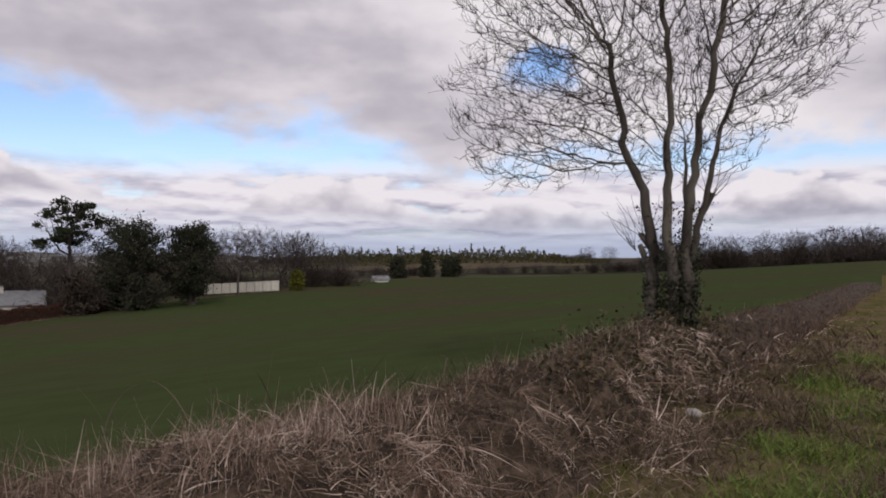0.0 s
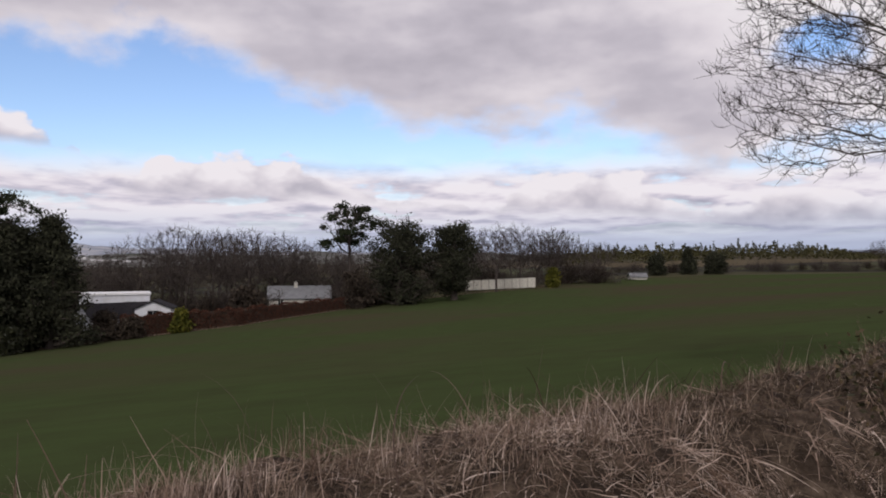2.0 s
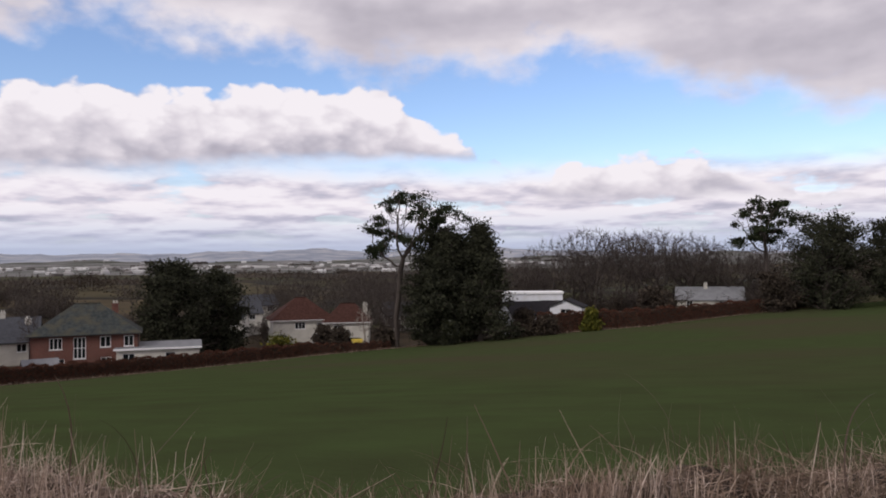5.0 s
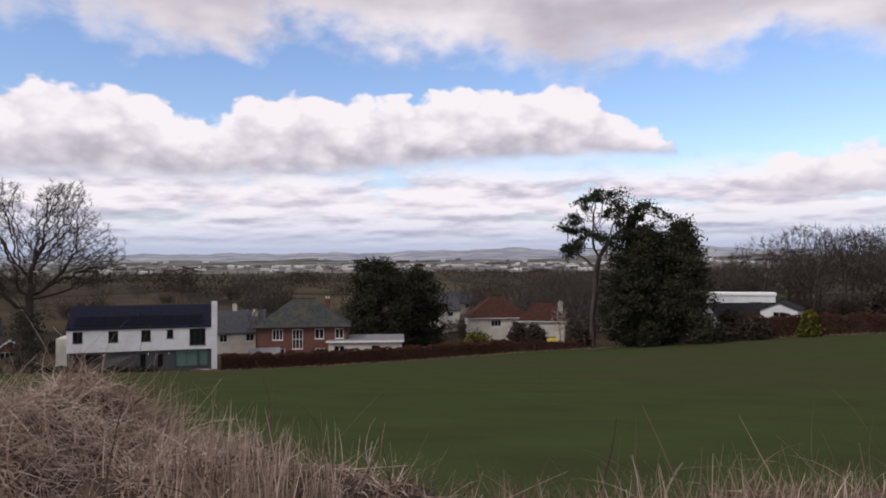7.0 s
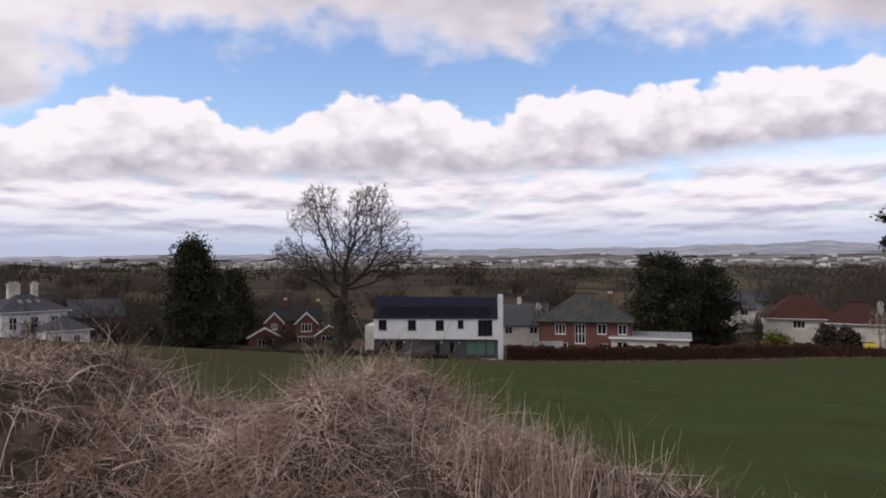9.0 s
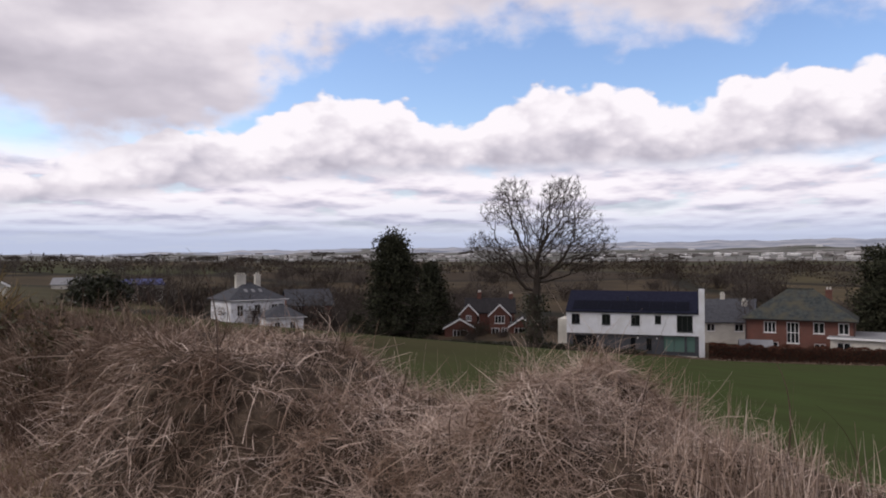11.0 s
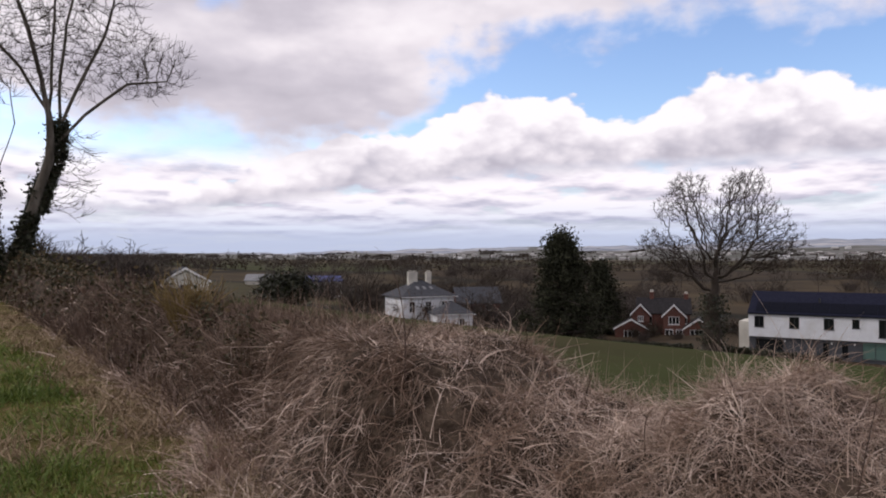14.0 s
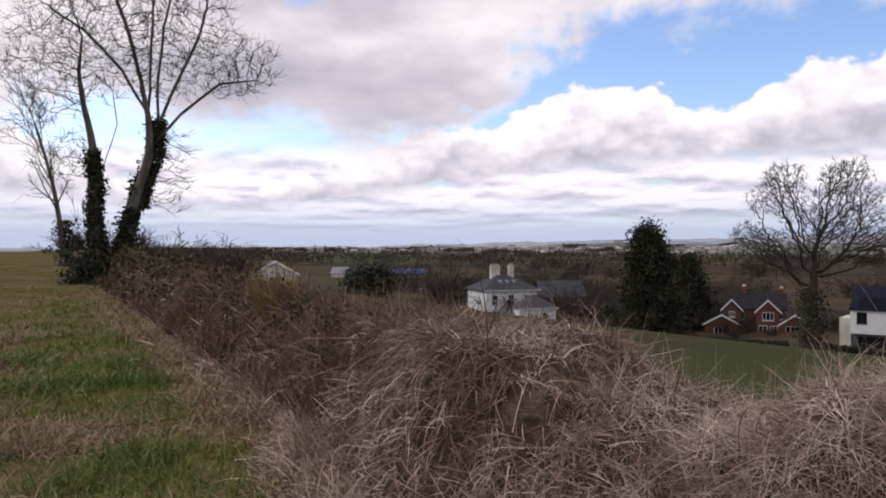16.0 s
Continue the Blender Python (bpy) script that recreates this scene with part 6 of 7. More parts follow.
def evergreen(name, az, d, height, width, kind, seed, label, mat, base=0.12, leaf=0.24, n=7000, z=None, group="", lean=0.0):
    """A dark crown of sprays on real limbs. kind: cone, dome, layered (clumps with gaps)."""
    r = np.random.default_rng(seed)
    if kind == "layered":
        m0 = int(height * 0.55 / 0.6) + 2
        stem = [(lean * 0.35 * (k / m0) ** 2.5 + 0.10 * math.sin(k * 0.5), 0, -1 + 0.6 * k) for k in range(m0)]
        h = width / 2
        heads = np.concatenate([cloud_of(seed + q, m, (lean + cx * h, cy * h, cz * height), (rx * h, rx * h, rz * height), 0.5) for q, (m, cx, cy, cz, rx, rz) in
                                enumerate(((150, 0, 0, 0.88, 0.72, 0.11), (80, 0.5, 0, 0.79, 0.45, 0.10), (80, -0.55, 0.1, 0.77, 0.42, 0.10), (60, -0.3, -0.4, 0.66, 0.45, 0.08), (60, 0.3, 0.4, 0.68, 0.45, 0.08),
                                           (30, -0.75, 0, 0.60, 0.25, 0.06)))])
        L = colony(seed, heads, [stem], 0.45, 0.7, 12.0, 0.045, 2.3, 0.2)
        ends = [q[-1][0] for q in L.lines if r.random() < 0.42]
        per = max(8, n // len(ends))
        pts = []
        for c in ends:
            pts.append(r.normal(size=(per, 3)) * r.uniform(0.30, 0.80) * np.array([1, 1, 0.6]) + np.array(c))
        x, y, zz = sink(az, d)
        return tree_thing(name, [("trunk", L.mesh("trunk", WOOD_TWIG)), ("crown", leaf_mesh("crown", np.concatenate(pts), leaf, mat, seed))], x, y, zz, label, group=group)
    L = Limbs(seed)
    trunk = L.grow(Vector((0, 0, -1.0)), Vector((0.02, 0.02, 1)), height * 0.93 + 1, width * 0.055 + 0.08, 0.05, 14, 0.03, 0.02)
    pts = []
    tips = []
    count = {"cone": 90, "dome": 95}[kind]
    for i in range(count):
        f = base + (0.97 - base) * (i + r.random()) / count
        if kind == "cone":
            reach = width * 0.5 * (1 - f) ** 0.8 * r.uniform(0.7, 1.15) + 0.3
            rise = 0.05
        else:
            reach = width * 0.5 * math.sqrt(max(0.04, 1 - ((f - 0.42) / 0.60) ** 2)) * r.uniform(0.65, 1.12)
            rise = 0.35
        w = r.uniform(0, 6.28)
        p, rad = trunk[min(14, int(f * 14))]
        way = Vector((math.cos(w), math.sin(w), rise))
        b = L.grow(Vector((p.x, p.y, f * height)) - Vector((0, 0, reach * rise * 0.7)), way, reach * 1.05, max(0.03, rad * 0.35), 0.02, 4, 0.1, 0.02)
        tips.append((b, reach))
    per = int(n * 1.5) // len(tips)
    for b, reach in tips:
        for q in range(3):
            t = r.uniform(0.35, 1.0)
            c = b[min(4, int(t * 4))][0]
            cr = 0.35 + 0.075 * width * r.uniform(0.4, 1.2)
            k = per // 3
            g = r.normal(size=(k, 3)) * cr * 0.58 * np.array([1.0, 1.0, 0.8])
            pts.append(g + np.array([c.x, c.y, c.z]))
    x, y, zz = sink(az, d)
    return tree_thing(name, [("trunk", L.mesh("trunk", WOOD_TWIG)), ("crown", leaf_mesh("crown", np.concatenate(pts), leaf, mat, seed))],
                      x, y, zz if z is None else z, label, group=group)


def bare_tree_meshes(seed, height, spread=40, dense=1.0):
    stem = [(0, 0, -1 + 0.5 * k) for k in range(int(height * 0.3 / 0.5) + 2)]
    wide = height * (0.24 + spread / 260)
    crown = np.concatenate([cloud_of(seed, 330, (0, 0, height * 0.68), (wide, wide, height * 0.33), 0.3), cloud_of(seed + 1, 90, (wide * 0.3, 0, height * 0.45), (wide * 0.8, wide * 0.8, height * 0.16), 0.3)])
    L = colony(seed, crown, [stem], 0.5, 0.75, 4.5, 0.026, 2.4, 0.15)
    feather(L, 4, 1.0, 0.019, 0.04, 0.15, 0.25)
    return [("trunk", L.mesh("trunk", WOOD_TWIG, 0.12)), ("crown", L.mesh("crown", WOOD_TWIG, 0, 0.12))]


def shrub_mesh(seed, height, mat, n=260):
    """Brush: many twigs that fan up from the ground, with finer ones on them."""
    r = np.random.default_rng(seed)
    L = Limbs(seed)
    for i in range(n // 10):
        a, rr = r.uniform(0, 6.28), abs(r.normal(0, 0.55))
        s = [L.grow(Vector((math.cos(a) * rr, math.sin(a) * rr, -0.3)) * (height * 0.4), Vector((math.cos(a) * rr, math.sin(a) * rr, 1.3)), height * r.uniform(0.6, 1.05), 0.05, 0.02, 4, 0.15, 0.03)]
        b = shoots(L, s, 7, 0.2, 1.0, 40, 0.4, 0.15, 0.05, 3, 0.7, 0.03)
        shoots(L, b, 3, 0.2, 1.0, 40, 0.5, 0.15, 0.05, 2, 0.8, 0.026)
    return L.mesh("brush", mat)


near_ash()
clad_trees()
field_oak()
evergreen("gum_tree", 2.6, 119, 25.2, 18.5, "layered", 41, "tall dark gum tree with open clumped crown", GUM_LEAF, leaf=0.22, n=8000, lean=3.6)
evergreen("cypress_tree", -0.4, 117, 18.0, 12.0, "dome", 42, "broad dark cypress beside the gum tree", EVERGREEN, base=0.0, n=16000)
evergreen("cypress_tree", -3.9, 118, 18.6, 15.0, "cone", 43, "pointed dark cypress beside the gum tree", EVERGREEN, base=0.0, n=13000)
evergreen("cypress_tree", -2.2, 119, 17.4, 14.0, "dome", 63, "dark cypress filling the clump by the gum tree", EVERGREEN, base=0.0, n=12000)
evergreen("gum_tree", -24.6, 152, 21.6, 13.0, "layered", 44, "gum tree with a flat open crown", GUM_LEAF, leaf=0.27, n=4500)
evergreen("holm_oak", -28.4, 152, 17.0, 19.0, "dome", 45, "dark evergreen oak with a ragged crown", EVERGREEN, base=0.06, n=12000)
evergreen("pine_tree", -32.6, 156, 16.0, 14.5, "dome", 46, "dark rounded pine at the field's edge", EVERGREEN, base=0.15, n=11000)
evergreen("yew_tree", 18.9, 134, 16.0, 15.0, "dome", 47, "large dark yew with uneven top behind the houses", EVERGREEN, base=0.0, n=17000)
evergreen("yew_tree", 15.8, 140, 14.6, 13.0, "dome", 48, "dark yew beside a larger one", EVERGREEN, base=0.0, n=12000)
evergreen("pine_tree", 54.3, 124, 17.8, 17.5, "cone", 49, "tall dark pine beyond the field", EVERGREEN, base=0.0, n=15000)
evergreen("pine_tree", 51.2, 142, 13.6, 12.5, "cone", 50, "lower dark pine beyond the field", EVERGREEN, base=0.0, n=8000)
evergreen("cypress_tree", -50.1, 246, 8.4, 5.5, "cone", 51, "small dark cypress on the skyline", EVERGREEN, base=0.02, leaf=0.4, n=3500)
evergreen("cypress_tree", -47.9, 240, 6.2, 7.0, "dome", 52, "low dark cypress on the skyline", EVERGREEN, base=0.02, leaf=0.4, n=3500)
evergreen("cypress_tree", -52.0, 248, 6.2, 8.5, "dome", 53, "low dark cypress on the skyline", EVERGREEN, base=0.02, leaf=0.4, n=3500)
evergreen("yellow_bush", -40.2, 186, 4.6, 4.2, "dome", 55, "yellow-green bush beside the board fence", GORSE, base=0.02, leaf=0.3, n=2200)
evergreen("yellow_bush", -12.2, 124, 3.6, 3.0, "cone", 56, "yellow-green conifer by the bungalow", GORSE, base=0.02, leaf=0.25, n=2000)
evergreen("garden_bush", 8.2, 121, 4.2, 4.6, "dome", 57, "brown leafless garden bush by the cream house", SCRUB, base=0.02, leaf=0.22, n=2600)
evergreen("garden_bush", -17.0, 142, 6.0, 7.0, "dome", 58, "brown garden bush by the copper hedge", SCRUB, base=0.02, leaf=0.3, n=2600)
evergreen("garden_bush", 11.4, 119, 3.0, 6.0, "dome", 59, "low olive garden bush", GORSE, base=0.02, leaf=0.22, n=1600)
evergreen("garden_bush", -1.4, 113.5, 3.6, 3.6, "dome", 60, "low dark bush at the foot of the cypress", IVY, base=0.02, leaf=0.22, n=1800)
evergreen("skyline_holly", 75.2, 120, 5.0, 12.0, "dome", 62, "dark low holly behind the bank", IVY, base=0.02, leaf=0.26, n=4200)


evergreen("garden_bush", -7.3, 121.5, 4.4, 5.0, "dome", 64, "dark garden shrub before the white bungalow", SCRUB, base=0.02, leaf=0.22, n=2600)
evergreen("garden_bush", -9.0, 121, 3.0, 4.4, "dome", 65, "low brown garden shrub by the copper hedge", SCRUB, base=0.02, leaf=0.22, n=2200)
evergreen("garden_bush", -25.4, 149, 7.0, 8.0, "dome", 68, "brown shrubs under the gum tree", SCRUB, base=0.02, leaf=0.26, n=3200)
evergreen("garden_bush", 6.9, 118.5, 3.8, 4.0, "dome", 66, "brown leafless bush before the cream house", SCRUB, base=0.02, leaf=0.20, n=2200)
evergreen("garden_bush", 3.6, 119.5, 3.2, 4.4, "dome", 67, "dark bush beside the gum tree's trunk", SCRUB, base=0.02, leaf=0.22, n=2200)


def woodland():
    """Leafless trees beyond the field, each a copy of one of four grown trees, and brush beneath them."""
    r = random.Random(9)
    kinds = [bare_tree_meshes(70 + i, 12.0, 34 + 6 * i) for i in range(4)]
    protos, label = [], ["bare broadleaf tree in the wood beyond the field", "bare upright tree in the wood beyond the field", "bare spreading tree in the wood beyond the field",
                         "bare wide-crowned tree in the wood beyond the field"]
    rows = []
    for az, d, h in ((-14.5, 182, 13.5), (-24.0, 200, 13), (-15.5, 196, 14), (-12.4, 188, 14), (-37.0, 198, 13.0), (-39.0, 200, 12.0), (-42.6, 216, 11.8), (-41.0, 205, 10), (-44.0, 230, 9), (-11.0, 190, 10), (-8.6, 200, 9.5), (-5.6, 190, 9),
                     (-19.0, 190, 11), (-21.5, 186, 11), (-17.0, 178, 10), (5.0, 165, 10.0), (3.2, 150, 10.5), (8.4, 175, 9.5), (6.6, 168, 10), (11, 190, 8), (27.2, 128, 10), (-62.4, 300, 9), (-64, 300, 9), (48.2, 155, 9),
                     (57.6, 138, 8.5), (59.2, 142, 9), (56.2, 140, 9), (61, 165, 10), (70.3, 210, 9), (68.6, 230, 10), (66.2, 260, 10), (76, 260, 10), (73.8, 280, 11), (71.2, 270, 10), (87.5, 160, 6), (85.6, 170, 6.5), (81.2, 240, 9)):
        rows.append((az, d, h))
    for i in range(40):
        rows.append((r.uniform(-44, -4), r.uniform(175, 250), r.uniform(11.5, 14.5)))
    for i in range(52):
        rows.append((r.uniform(-94, -67), r.uniform(255, 300), r.uniform(8.5, 12.0)))
    for i in range(16):
        rows.append((r.uniform(52, 84), r.uniform(280, 420), r.uniform(8, 11)))
    for i in range(26):
        az, d = r.uniform(20, 67), r.uniform(190, 380)
        rows.append((az, d, max(5.0, 1.6 + d * math.tan(radians(r.uniform(-1.6, -0.2))) - sink(az, d)[2])))
    for i in range(46):
        az, d = r.uniform(-9, 12.5), r.uniform(185, 300)
        rows.append((az, d, max(5.0, 1.6 + d * math.tan(radians(r.uniform(-0.5, 0.75) - 0.055 * (az + 9))) - sink(az, d)[2])))
    for az, d in ((3.6, 138), (2.4, 142), (4.4, 146), (1.4, 140)):
        rows.append((az, d, 10.0))
    made = {}
    for i, (az, d, h) in enumerate(rows):
        k = i % 4
        x, y, z = sink(az, d)
        if -46 < az < -9:
            h = 1.6 + d * math.tan(radians(r.uniform(0.5, 2.6) + (0.4 if az < -34 else 0))) - z
        if az < -66:
            h = 1.6 + d * math.tan(radians(r.uniform(1.1, 2.3) + 0.03 * (-az - 66))) - z
        m = pose(x, y, z - 0.3, 0, 0, r.uniform(0, 360))
        s = h / 11.6
        if k not in made:
            made[k] = tree_thing("bare_tree", kinds[k], x, y, z - 0.3, label[k], s, 0, "leafless trees beyond the field")
        else:
            c = copy_thing(made[k], m)
            c.scale = (s * r.uniform(0.9, 1.2), s * r.uniform(0.9, 1.2), s)
    # brush under and between the trees
    brush = [shrub_mesh(90 + i, 4.0, WOOD_TWIG if i < 2 else SCRUB) for i in range(3)]
    first = {}
    rows = []
    for i in range(70):
        rows.append((r.uniform(-44, -3), r.uniform(150, 215), r.uniform(0.8, 1.7)))
    for i in range(60):
        rows.append((r.uniform(-95, -66), r.uniform(253, 285), r.uniform(1.2, 2.1)))
    for i in range(30):
        rows.append((r.uniform(-66, -42), r.uniform(255, 285), r.uniform(0.5, 0.9)))
    for i in range(54):
        rows.append((r.uniform(-8, 31), r.uniform(150, 215), r.uniform(0.7, 1.5)))
    for i in range(26):
        rows.append((r.uniform(20, 68), r.uniform(200, 420), r.uniform(1.0, 2.0)))
    for i in range(60):
        rows.append((r.uniform(46, 78), r.uniform(140, 230), r.uniform(0.8, 1.6)))
    for i in range(18):
        rows.append((r.uniform(30, 62), r.uniform(121, 140), r.uniform(0.3, 0.7)))
    for i in range(16):
        rows.append((r.uniform(84.5, 96), r.uniform(60, 130), r.uniform(0.5, 0.9)))
    for i, (az, d, s) in enumerate(rows):
        if -12.5 < az < -4 and d < 158:
            d += 30
        if -39.6 < az < -32.8:
            d = max(d, 187 + 4 * s)
        if -24 < az < -17 and d < 184:
            s *= 0.85
        if -48 < az < -45:
            d = max(d, 222)
        if az < -39.6 and az > -45:
            d = max(d, 200)
        x, y, z = sink(az, d)
        k = i % 3
        m = pose(x, y, z - 0.1, 0, 0, r.uniform(0, 360))
        if k not in first:
            first[k] = new("brush_shrub", brush[k])
            first[k].matrix_world = m @ Matrix.Scale(s, 4)
            tagged(first[k], "brown leafless shrub in the undergrowth", "shrub", "undergrowth shrubs")
        else:
            c = copy_thing(first[k], m)
            c.scale = (s * 1.5, s * 1.5, s)


woodland()


def garden_birch():
    crown = cloud_of(301, 260, (0, 0, 4.6), (1.6, 1.6, 2.4), 0.2)
    L = colony(301, crown, [[(0, 0, -0.6 + 0.4 * k) for k in range(7)]], 0.3, 0.45, 3.0, 0.03, 2.3, 0.2, 0.2)
    feather(L, 2, 0.5, 0.024, 0.05, 0.2, 0.2)
    x, y, z = sink(5.0, 121)
    tree_thing("birch_tree", [("trunk", L.mesh("trunk", BIRCH, 0.06)), ("crown", L.mesh("crown", BIRCH, 0, 0.06))], x, y, z, "small pale bare birch beside the cream house")


def willow_shrub():
    L = Limbs(303)
    for k in range(70):
        a, rr = L.r.uniform(0, 6.28), L.r.uniform(0, 0.10)
        foot = Vector((math.cos(a) * rr, math.sin(a) * rr, -0.1))
        q = L.grow(foot, Vector((math.cos(a) * 0.6, math.sin(a) * 0.6, 1.3)), L.r.uniform(0.45, 0.88), 0.011, 0.004, 6, 0.12, 0.03)
        for p, d, r in L.fork(q, 4, 0.4, 1.0, 30):
            L.grow(p, d, L.r.uniform(0.12, 0.3), 0.005, 0.003, 3, 0.12, 0.05)
    for k in range(6):
        L.grow(Vector((L.r.gauss(0, 0.05), L.r.gauss(0, 0.05), -0.5)), Vector((L.r.gauss(0, 0.1), L.r.gauss(0, 0.1), 1)), 0.75, 0.035, 0.02, 4, 0.05, 0.02)
    x, y = (float(q) for q in to_xy(np.float64(-9.8), np.float64(2.62)))
    ob = new("willow_shrub", L.mesh("willow_shrub", WILLOW))
    ob.location = (x, y, float(bank_z(*to_uv(np.array([x]), np.array([y])))[0]) - 0.05)
    tagged(ob, "yellowish cut willow shrub growing in the bank", "shrub")


garden_birch()
willow_shrub()


def hedge(name, az0, az1, height0, height1, thick, mat, leaf, n, label, back=0.6, seed=1):
    """A clipped hedge that follows the field's edge: twiggy core and many small leaves."""
    r = np.random.default_rng(seed)
    t = r.random(n)
    az = az0 + (az1 - az0) * t
    h = (height0 + (height1 - height0) * t) * (1 + 0.07 * np.sin(t * 61) + 0.05 * np.sin(t * 170))
    # leaves sit on the skin of the hedge
    side = r.random(n)
    dv = np.where(side < 0.62, r.normal(-thick / 2, 0.14, n), r.uniform(-thick / 2, thick / 2, n))
    zz = np.where(side < 0.62, r.random(n) * h, h + r.normal(0, 0.09, n))
    d = edge_r(az) + back + thick / 2 + dv
    x, y = -d * np.sin(np.radians(az)), d * np.cos(np.radians(az))
    z = land_z(x, y) + zz
    ob = new(name, leaf_mesh(name, np.stack([x, y, z], 1), leaf, mat, seed))
    tagged(ob, label, "hedge")
    # core
    m = 60
    rows = []
    for a, hh in zip(np.linspace(az0, az1, m), np.linspace(height0, height1, m)):
        for off, up in ((-thick / 2 + 0.12, -0.4), (-thick / 2 + 0.12, 1), (thick / 2, 1), (thick / 2, -0.4)):
            d = float(edge_r(a)) + back + thick / 2 + off
            x, y = polar(float(a), d)
            rows.append((x, y, float(land_z(np.array([x]), np.array([y]))[0]) + (hh - 0.12 if up > 0 else -0.4)))
    f = [(i * 4 + k, i * 4 + k + 1, i * 4 + k + 5, i * 4 + k + 4) for i in range(m - 1) for k in range(3)]
    c = new("hedge_core", mesh_np("hedge_core", rows, f, (SCRUB,)))
    c.parent = ob
    return ob


hedge("copper_hedge", -8.2, -30.0, 3.3, 1.8, 1.6, BEECH, 0.11, 28000, "clipped copper beech hedge along the field's edge", seed=2)
hedge("copper_hedge", 30.6, 8.6, 1.9, 1.9, 1.4, BEECH, 0.10, 22000, "clipped copper beech hedge before the houses", seed=3)
hedge("copper_hedge", 8.6, 3.0, 1.6, 1.0, 1.2, BEECH, 0.10, 3500, "low copper beech hedge before the cream house", seed=4)
hedge("dark_hedge", 44.6, 66.0, 0.8, 0.9, 1.2, IVY, 0.12, 9000, "low dark clipped hedge along the field's edge", seed=5)
hedge("dark_hedge", 43.0, 35.0, 0.9, 0.6, 1.0, IVY, 0.12, 4000, "low dark garden hedge before the white house", seed=6, back=1.0)


def edge_grass():
    """Pale dead grass along the foot of the far hedges."""
    n = 9000
    az = rng.uniform(-40, 60, n)
    d = edge_r(az) + rng.normal(-0.3, 0.45, n)
    x, y = -d * np.sin(np.radians(az)), d * np.cos(np.radians(az))
    roots = np.stack([x, y, land_z(x, y)], 1)
    aim = np.stack([rng.normal(0, 0.4, n), rng.normal(0, 0.4, n), np.ones(n)], 1)
    ob = blades("edge_grass", roots, aim, rng.uniform(0.15, 0.5, n), rng.uniform(0.04, 0.09, n), rng.uniform(0.3, 1.2, n), STRAW, 2, 0.4)
    tagged(ob, "pale dead grass along the field's edge", "grass", kind="stuff")


edge_grass()


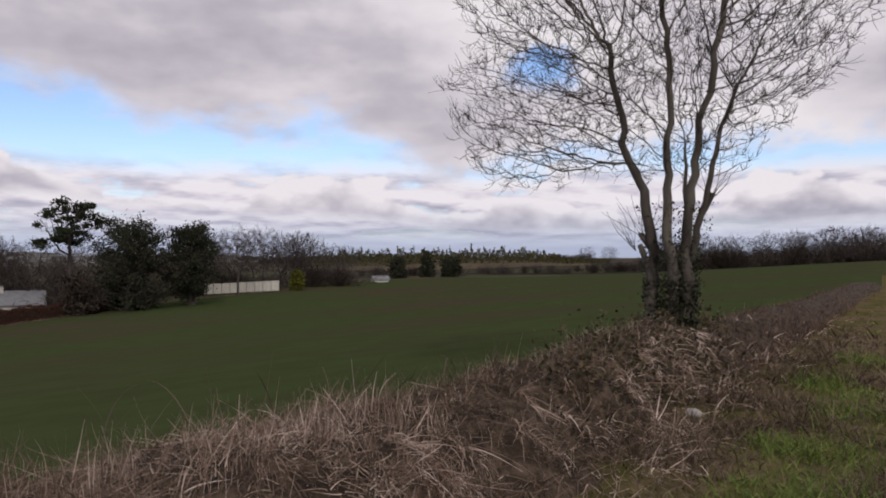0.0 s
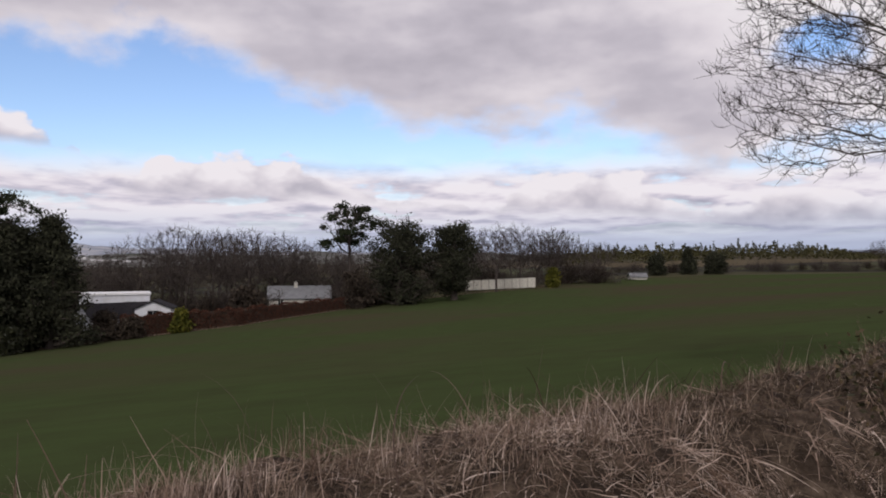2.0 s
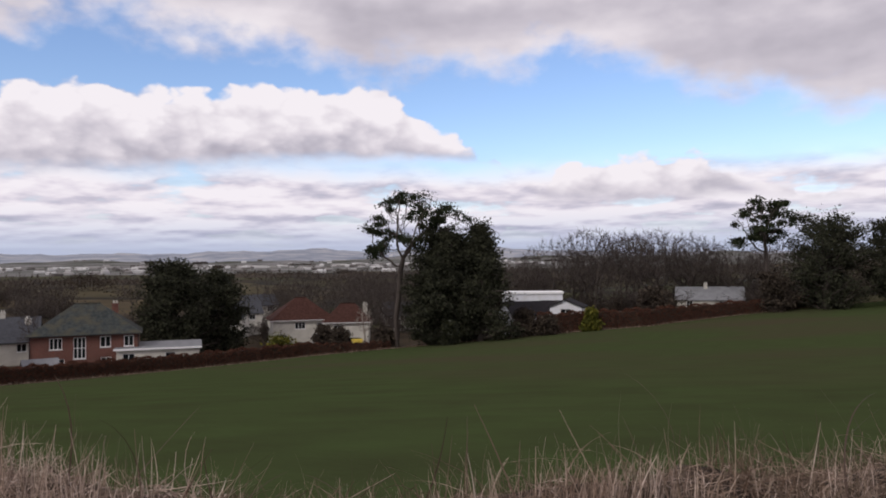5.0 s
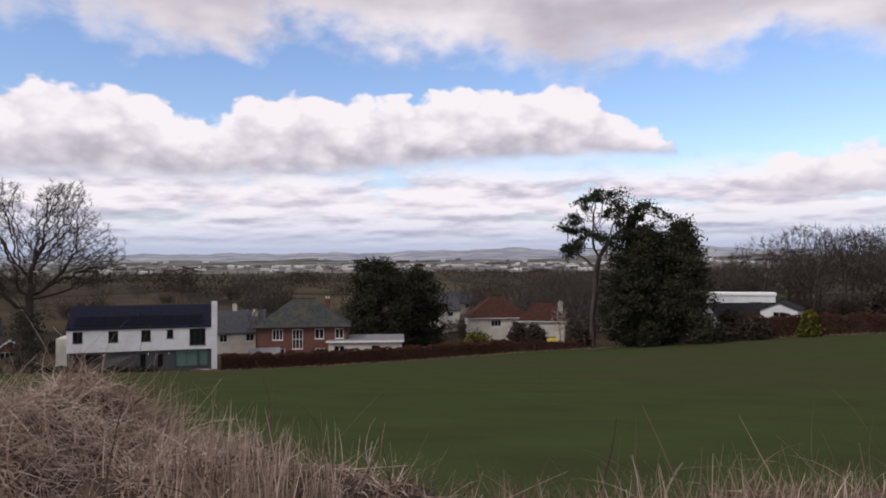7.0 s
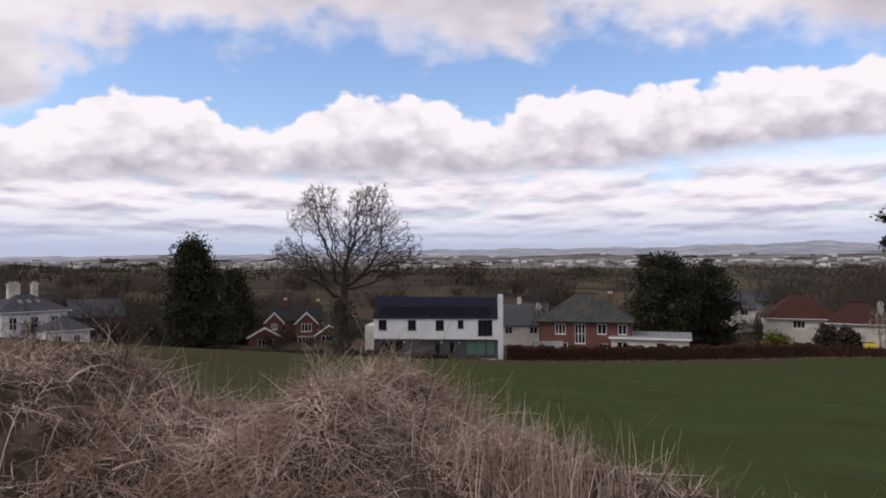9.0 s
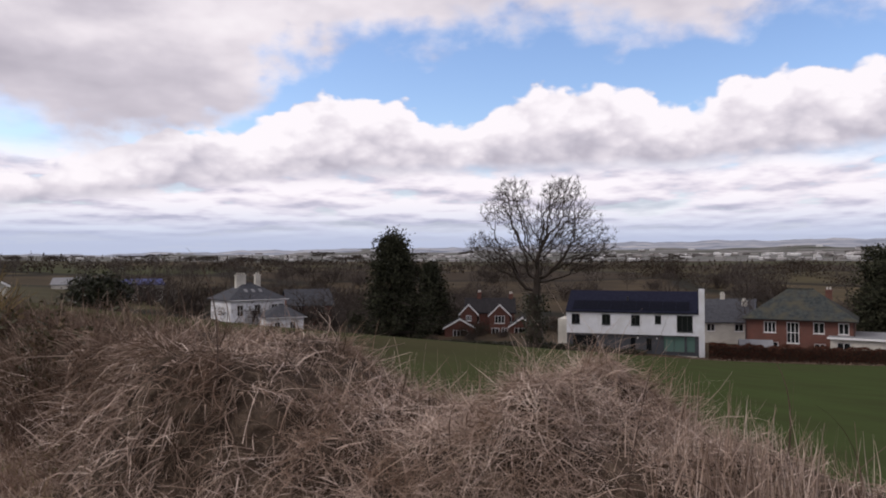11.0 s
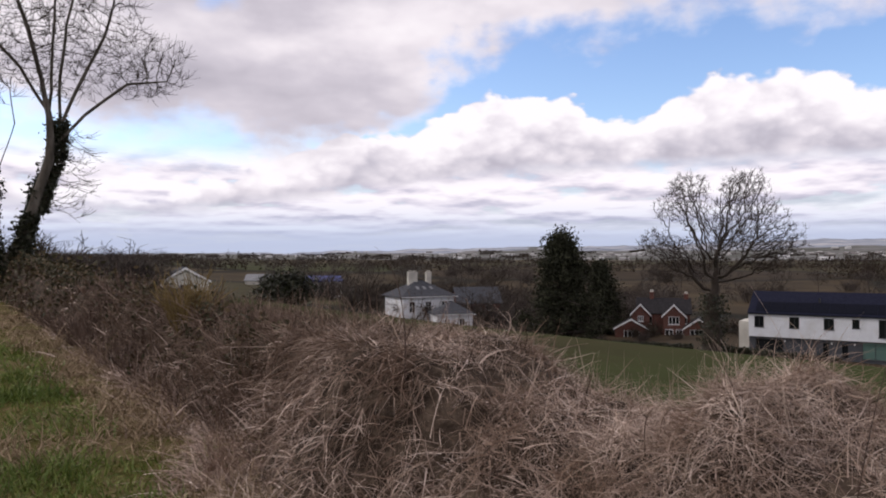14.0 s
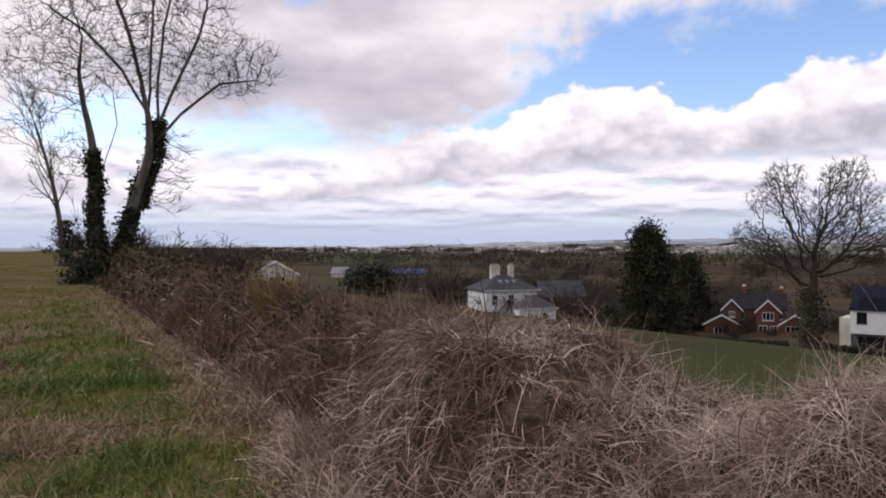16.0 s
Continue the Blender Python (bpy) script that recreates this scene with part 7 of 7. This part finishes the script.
def far_country():
    """Hedgerow trees, plantations and pale buildings strewn over the valley."""
    r = np.random.default_rng(77)
    # tree belts: short lines of crowns made of sprays
    pts = []
    for k in range(150):
        az, d = r.uniform(-62, 100), math.exp(r.uniform(math.log(330), math.log(3600)))
        if az < -35 and d < 700:
            d += 500
        ln, turn = r.uniform(12, 60) * (0.5 + d / 1800), r.normal(0, 0.25)
        m = 480
        s = r.uniform(-0.5, 0.5, m) * ln
        hgt = r.uniform(5, 9) * (0.8 + d / 5000)
        a = radians(az)
        bx, by = -d * math.sin(a), d * math.cos(a)
        tx, ty = math.cos(a) * math.cos(turn) - math.sin(a) * math.sin(turn), math.sin(a) * math.cos(turn) + math.cos(a) * math.sin(turn)
        x, y = bx + tx * s + r.normal(0, 3, m), by + ty * s + r.normal(0, 3, m)
        bump = 0.65 + 0.35 * np.sin(s / ln * 31 + k) * np.sin(s / ln * 12 + 2 * k)
        z = land_z(x, y) + hgt * bump * r.random(m) ** 0.6
        pts.append(np.stack([x, y, z, np.full(m, 0.28 + d * 0.0006)], 1))
    for az0, az1, d, hgt in ((16, 34, 520, 8), (34, 50, 560, 9), (48, 66, 460, 10), (62, 80, 520, 9), (78, 98, 420, 6), (-6, 14, 620, 9)):
        m = 2600
        az = r.uniform(az0, az1, m)
        dd = d + r.normal(0, 8, m)
        x, y = -dd * np.sin(np.radians(az)), dd * np.cos(np.radians(az))
        top = hgt * (0.62 + 0.25 * np.sin(az * 7.3) + 0.25 * np.sin(az * 17.1 + 1))
        pts.append(np.stack([x, y, land_z(x, y) + np.maximum(top, 1.0) * r.random(m) ** 0.6, np.full(m, 0.6)], 1))
    pts = np.concatenate(pts)
    ob = new("far_trees", leaf_mesh("far_trees", pts[:, :3], pts[:, 3], SCRUB, 78))
    tagged(ob, "dark tree belts and hedgerows over the valley", "trees", kind="stuff")
    # conifer plantation on the near hill
    n = 15000
    az, d = r.uniform(-64, -40, n), r.uniform(470, 900, n)
    x, y = -d * np.sin(np.radians(az)), d * np.cos(np.radians(az))
    cell = np.floor(az * 9)
    hgt = 6 + 7 * ((np.sin(cell * 12.9898) * 43758.5453) % 1)
    f = r.random(n)
    x = x + r.normal(0, 1, n) * 2.2 * (1 - f)
    z = land_z(x, y) + hgt * f * smooth(-64, -56, az)
    ob = new("plantation", leaf_mesh("plantation", np.stack([x, y, z], 1), np.full(n, 0.85), OLIVE, 79))
    tagged(ob, "sunlit olive plantation on the low hill", "trees", kind="stuff")
    # the town: pale blocks, most of them along the valley floor
    vs, fs = [], []
    for k in range(420):
        az = r.normal(16, 18) if k % 3 else r.uniform(-8, 85)
        if not -12 < az < 92:
            continue
        d = math.exp(r.uniform(math.log(1100), math.log(4200)))
        if k % 2 == 0:
            d = r.uniform(2000, 2500)
        x, y = polar(az, d)
        z = float(land_z(np.array([x]), np.array([y]))[0])
        w, dp, h = r.uniform(3, 7.5) * (1 + d / 3500) * (2.2 if k % 11 == 0 else 1), r.uniform(4, 8), r.uniform(2.0, 4.2) * (0.8 + d / 4500)
        a = radians(az) + r.normal(0, 0.3)
        c, s = math.cos(a), math.sin(a)
        b = len(vs)
        for zz in (z - 2, z + h):
            for px, py in ((-w, -dp), (w, -dp), (w, dp), (-w, dp)):
                vs.append((x + px * c - py * s, y + px * s + py * c, zz))
        vs += [(x - w * c, y - w * s, z + h * 1.35), (x + w * c, y + w * s, z + h * 1.35)]
        fs += [(b, b + 1, b + 5, b + 4), (b + 1, b + 2, b + 6, b + 5), (b + 2, b + 3, b + 7, b + 6), (b + 3, b, b + 4, b + 7), (b + 4, b + 5, b + 9, b + 8), (b + 6, b + 7, b + 8, b + 9)]
    ob = new("far_town", mesh_np("far_town", vs, fs, (TOWN,)))
    tagged(ob, "pale houses and sheds of a distant town", "town", kind="stuff")


far_country()


def distant_hills():
    """The range that closes the valley, seen from kilometres off; a backdrop with haze put into its colour and glow."""
    m = bpy.data.materials.new("hills_painted_haze")
    m.use_nodes = True
    t = m.node_tree
    b = t.nodes["Principled BSDF"]
    b.inputs["Roughness"].default_value, b.inputs["Specular IOR Level"].default_value = 1.0, 0.0
    co = t.nodes.new("ShaderNodeTexCoord")
    mp = t.nodes.new("ShaderNodeMapping")
    mp.inputs["Scale"].default_value = (0.006, 0.006, 0.05)
    n = t.nodes.new("ShaderNodeTexNoise")
    n.inputs["Scale"].default_value, n.inputs["Detail"].default_value, n.inputs["Roughness"].default_value = 1.0, 6.0, 0.62
    t.links.new(co.outputs["Object"], mp.inputs[0]), t.links.new(mp.outputs[0], n.inputs["Vector"])
    # distance haze is mixed into these blue-grey tones and lifted by a faint glow
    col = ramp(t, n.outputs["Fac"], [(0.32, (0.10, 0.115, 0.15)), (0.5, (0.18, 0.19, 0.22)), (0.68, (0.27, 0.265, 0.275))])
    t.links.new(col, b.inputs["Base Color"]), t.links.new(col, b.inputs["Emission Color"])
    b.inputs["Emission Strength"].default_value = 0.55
    az = np.arange(-40, 112, 0.5)
    top = np.interp(az, [-40, -15, -5, 3, 8, 20, 35, 50, 62, 75, 90, 112], [0.75, 0.95, 1.45, 1.15, 1.5, 1.2, 1.12, 0.72, 0.62, 0.32, 0.22, 0.2])
    top = top + 0.05 * np.sin(az * 0.9) + 0.035 * np.sin(az * 2.3 + 1) + 0.02 * np.sin(az * 5.1)
    vs = []
    for k, f in enumerate((-0.6, 0.35, 0.8, 1.0)):
        d = 3000 + 500 * k
        el = top * f if f > 0 else np.full_like(top, f)
        vs.append(np.stack([-d * np.sin(np.radians(az)), d * np.cos(np.radians(az)), 1.6 + d * np.tan(np.radians(el))], 1))
    vs = np.concatenate(vs)
    k = len(az)
    fs = [(r * k + i, r * k + i + 1, (r + 1) * k + i + 1, (r + 1) * k + i) for r in range(3) for i in range(k - 1)]
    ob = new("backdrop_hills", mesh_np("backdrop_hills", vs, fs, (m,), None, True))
    tagged(ob, "hazy blue-grey hills on the horizon", "hills", kind="structure")


distant_hills()
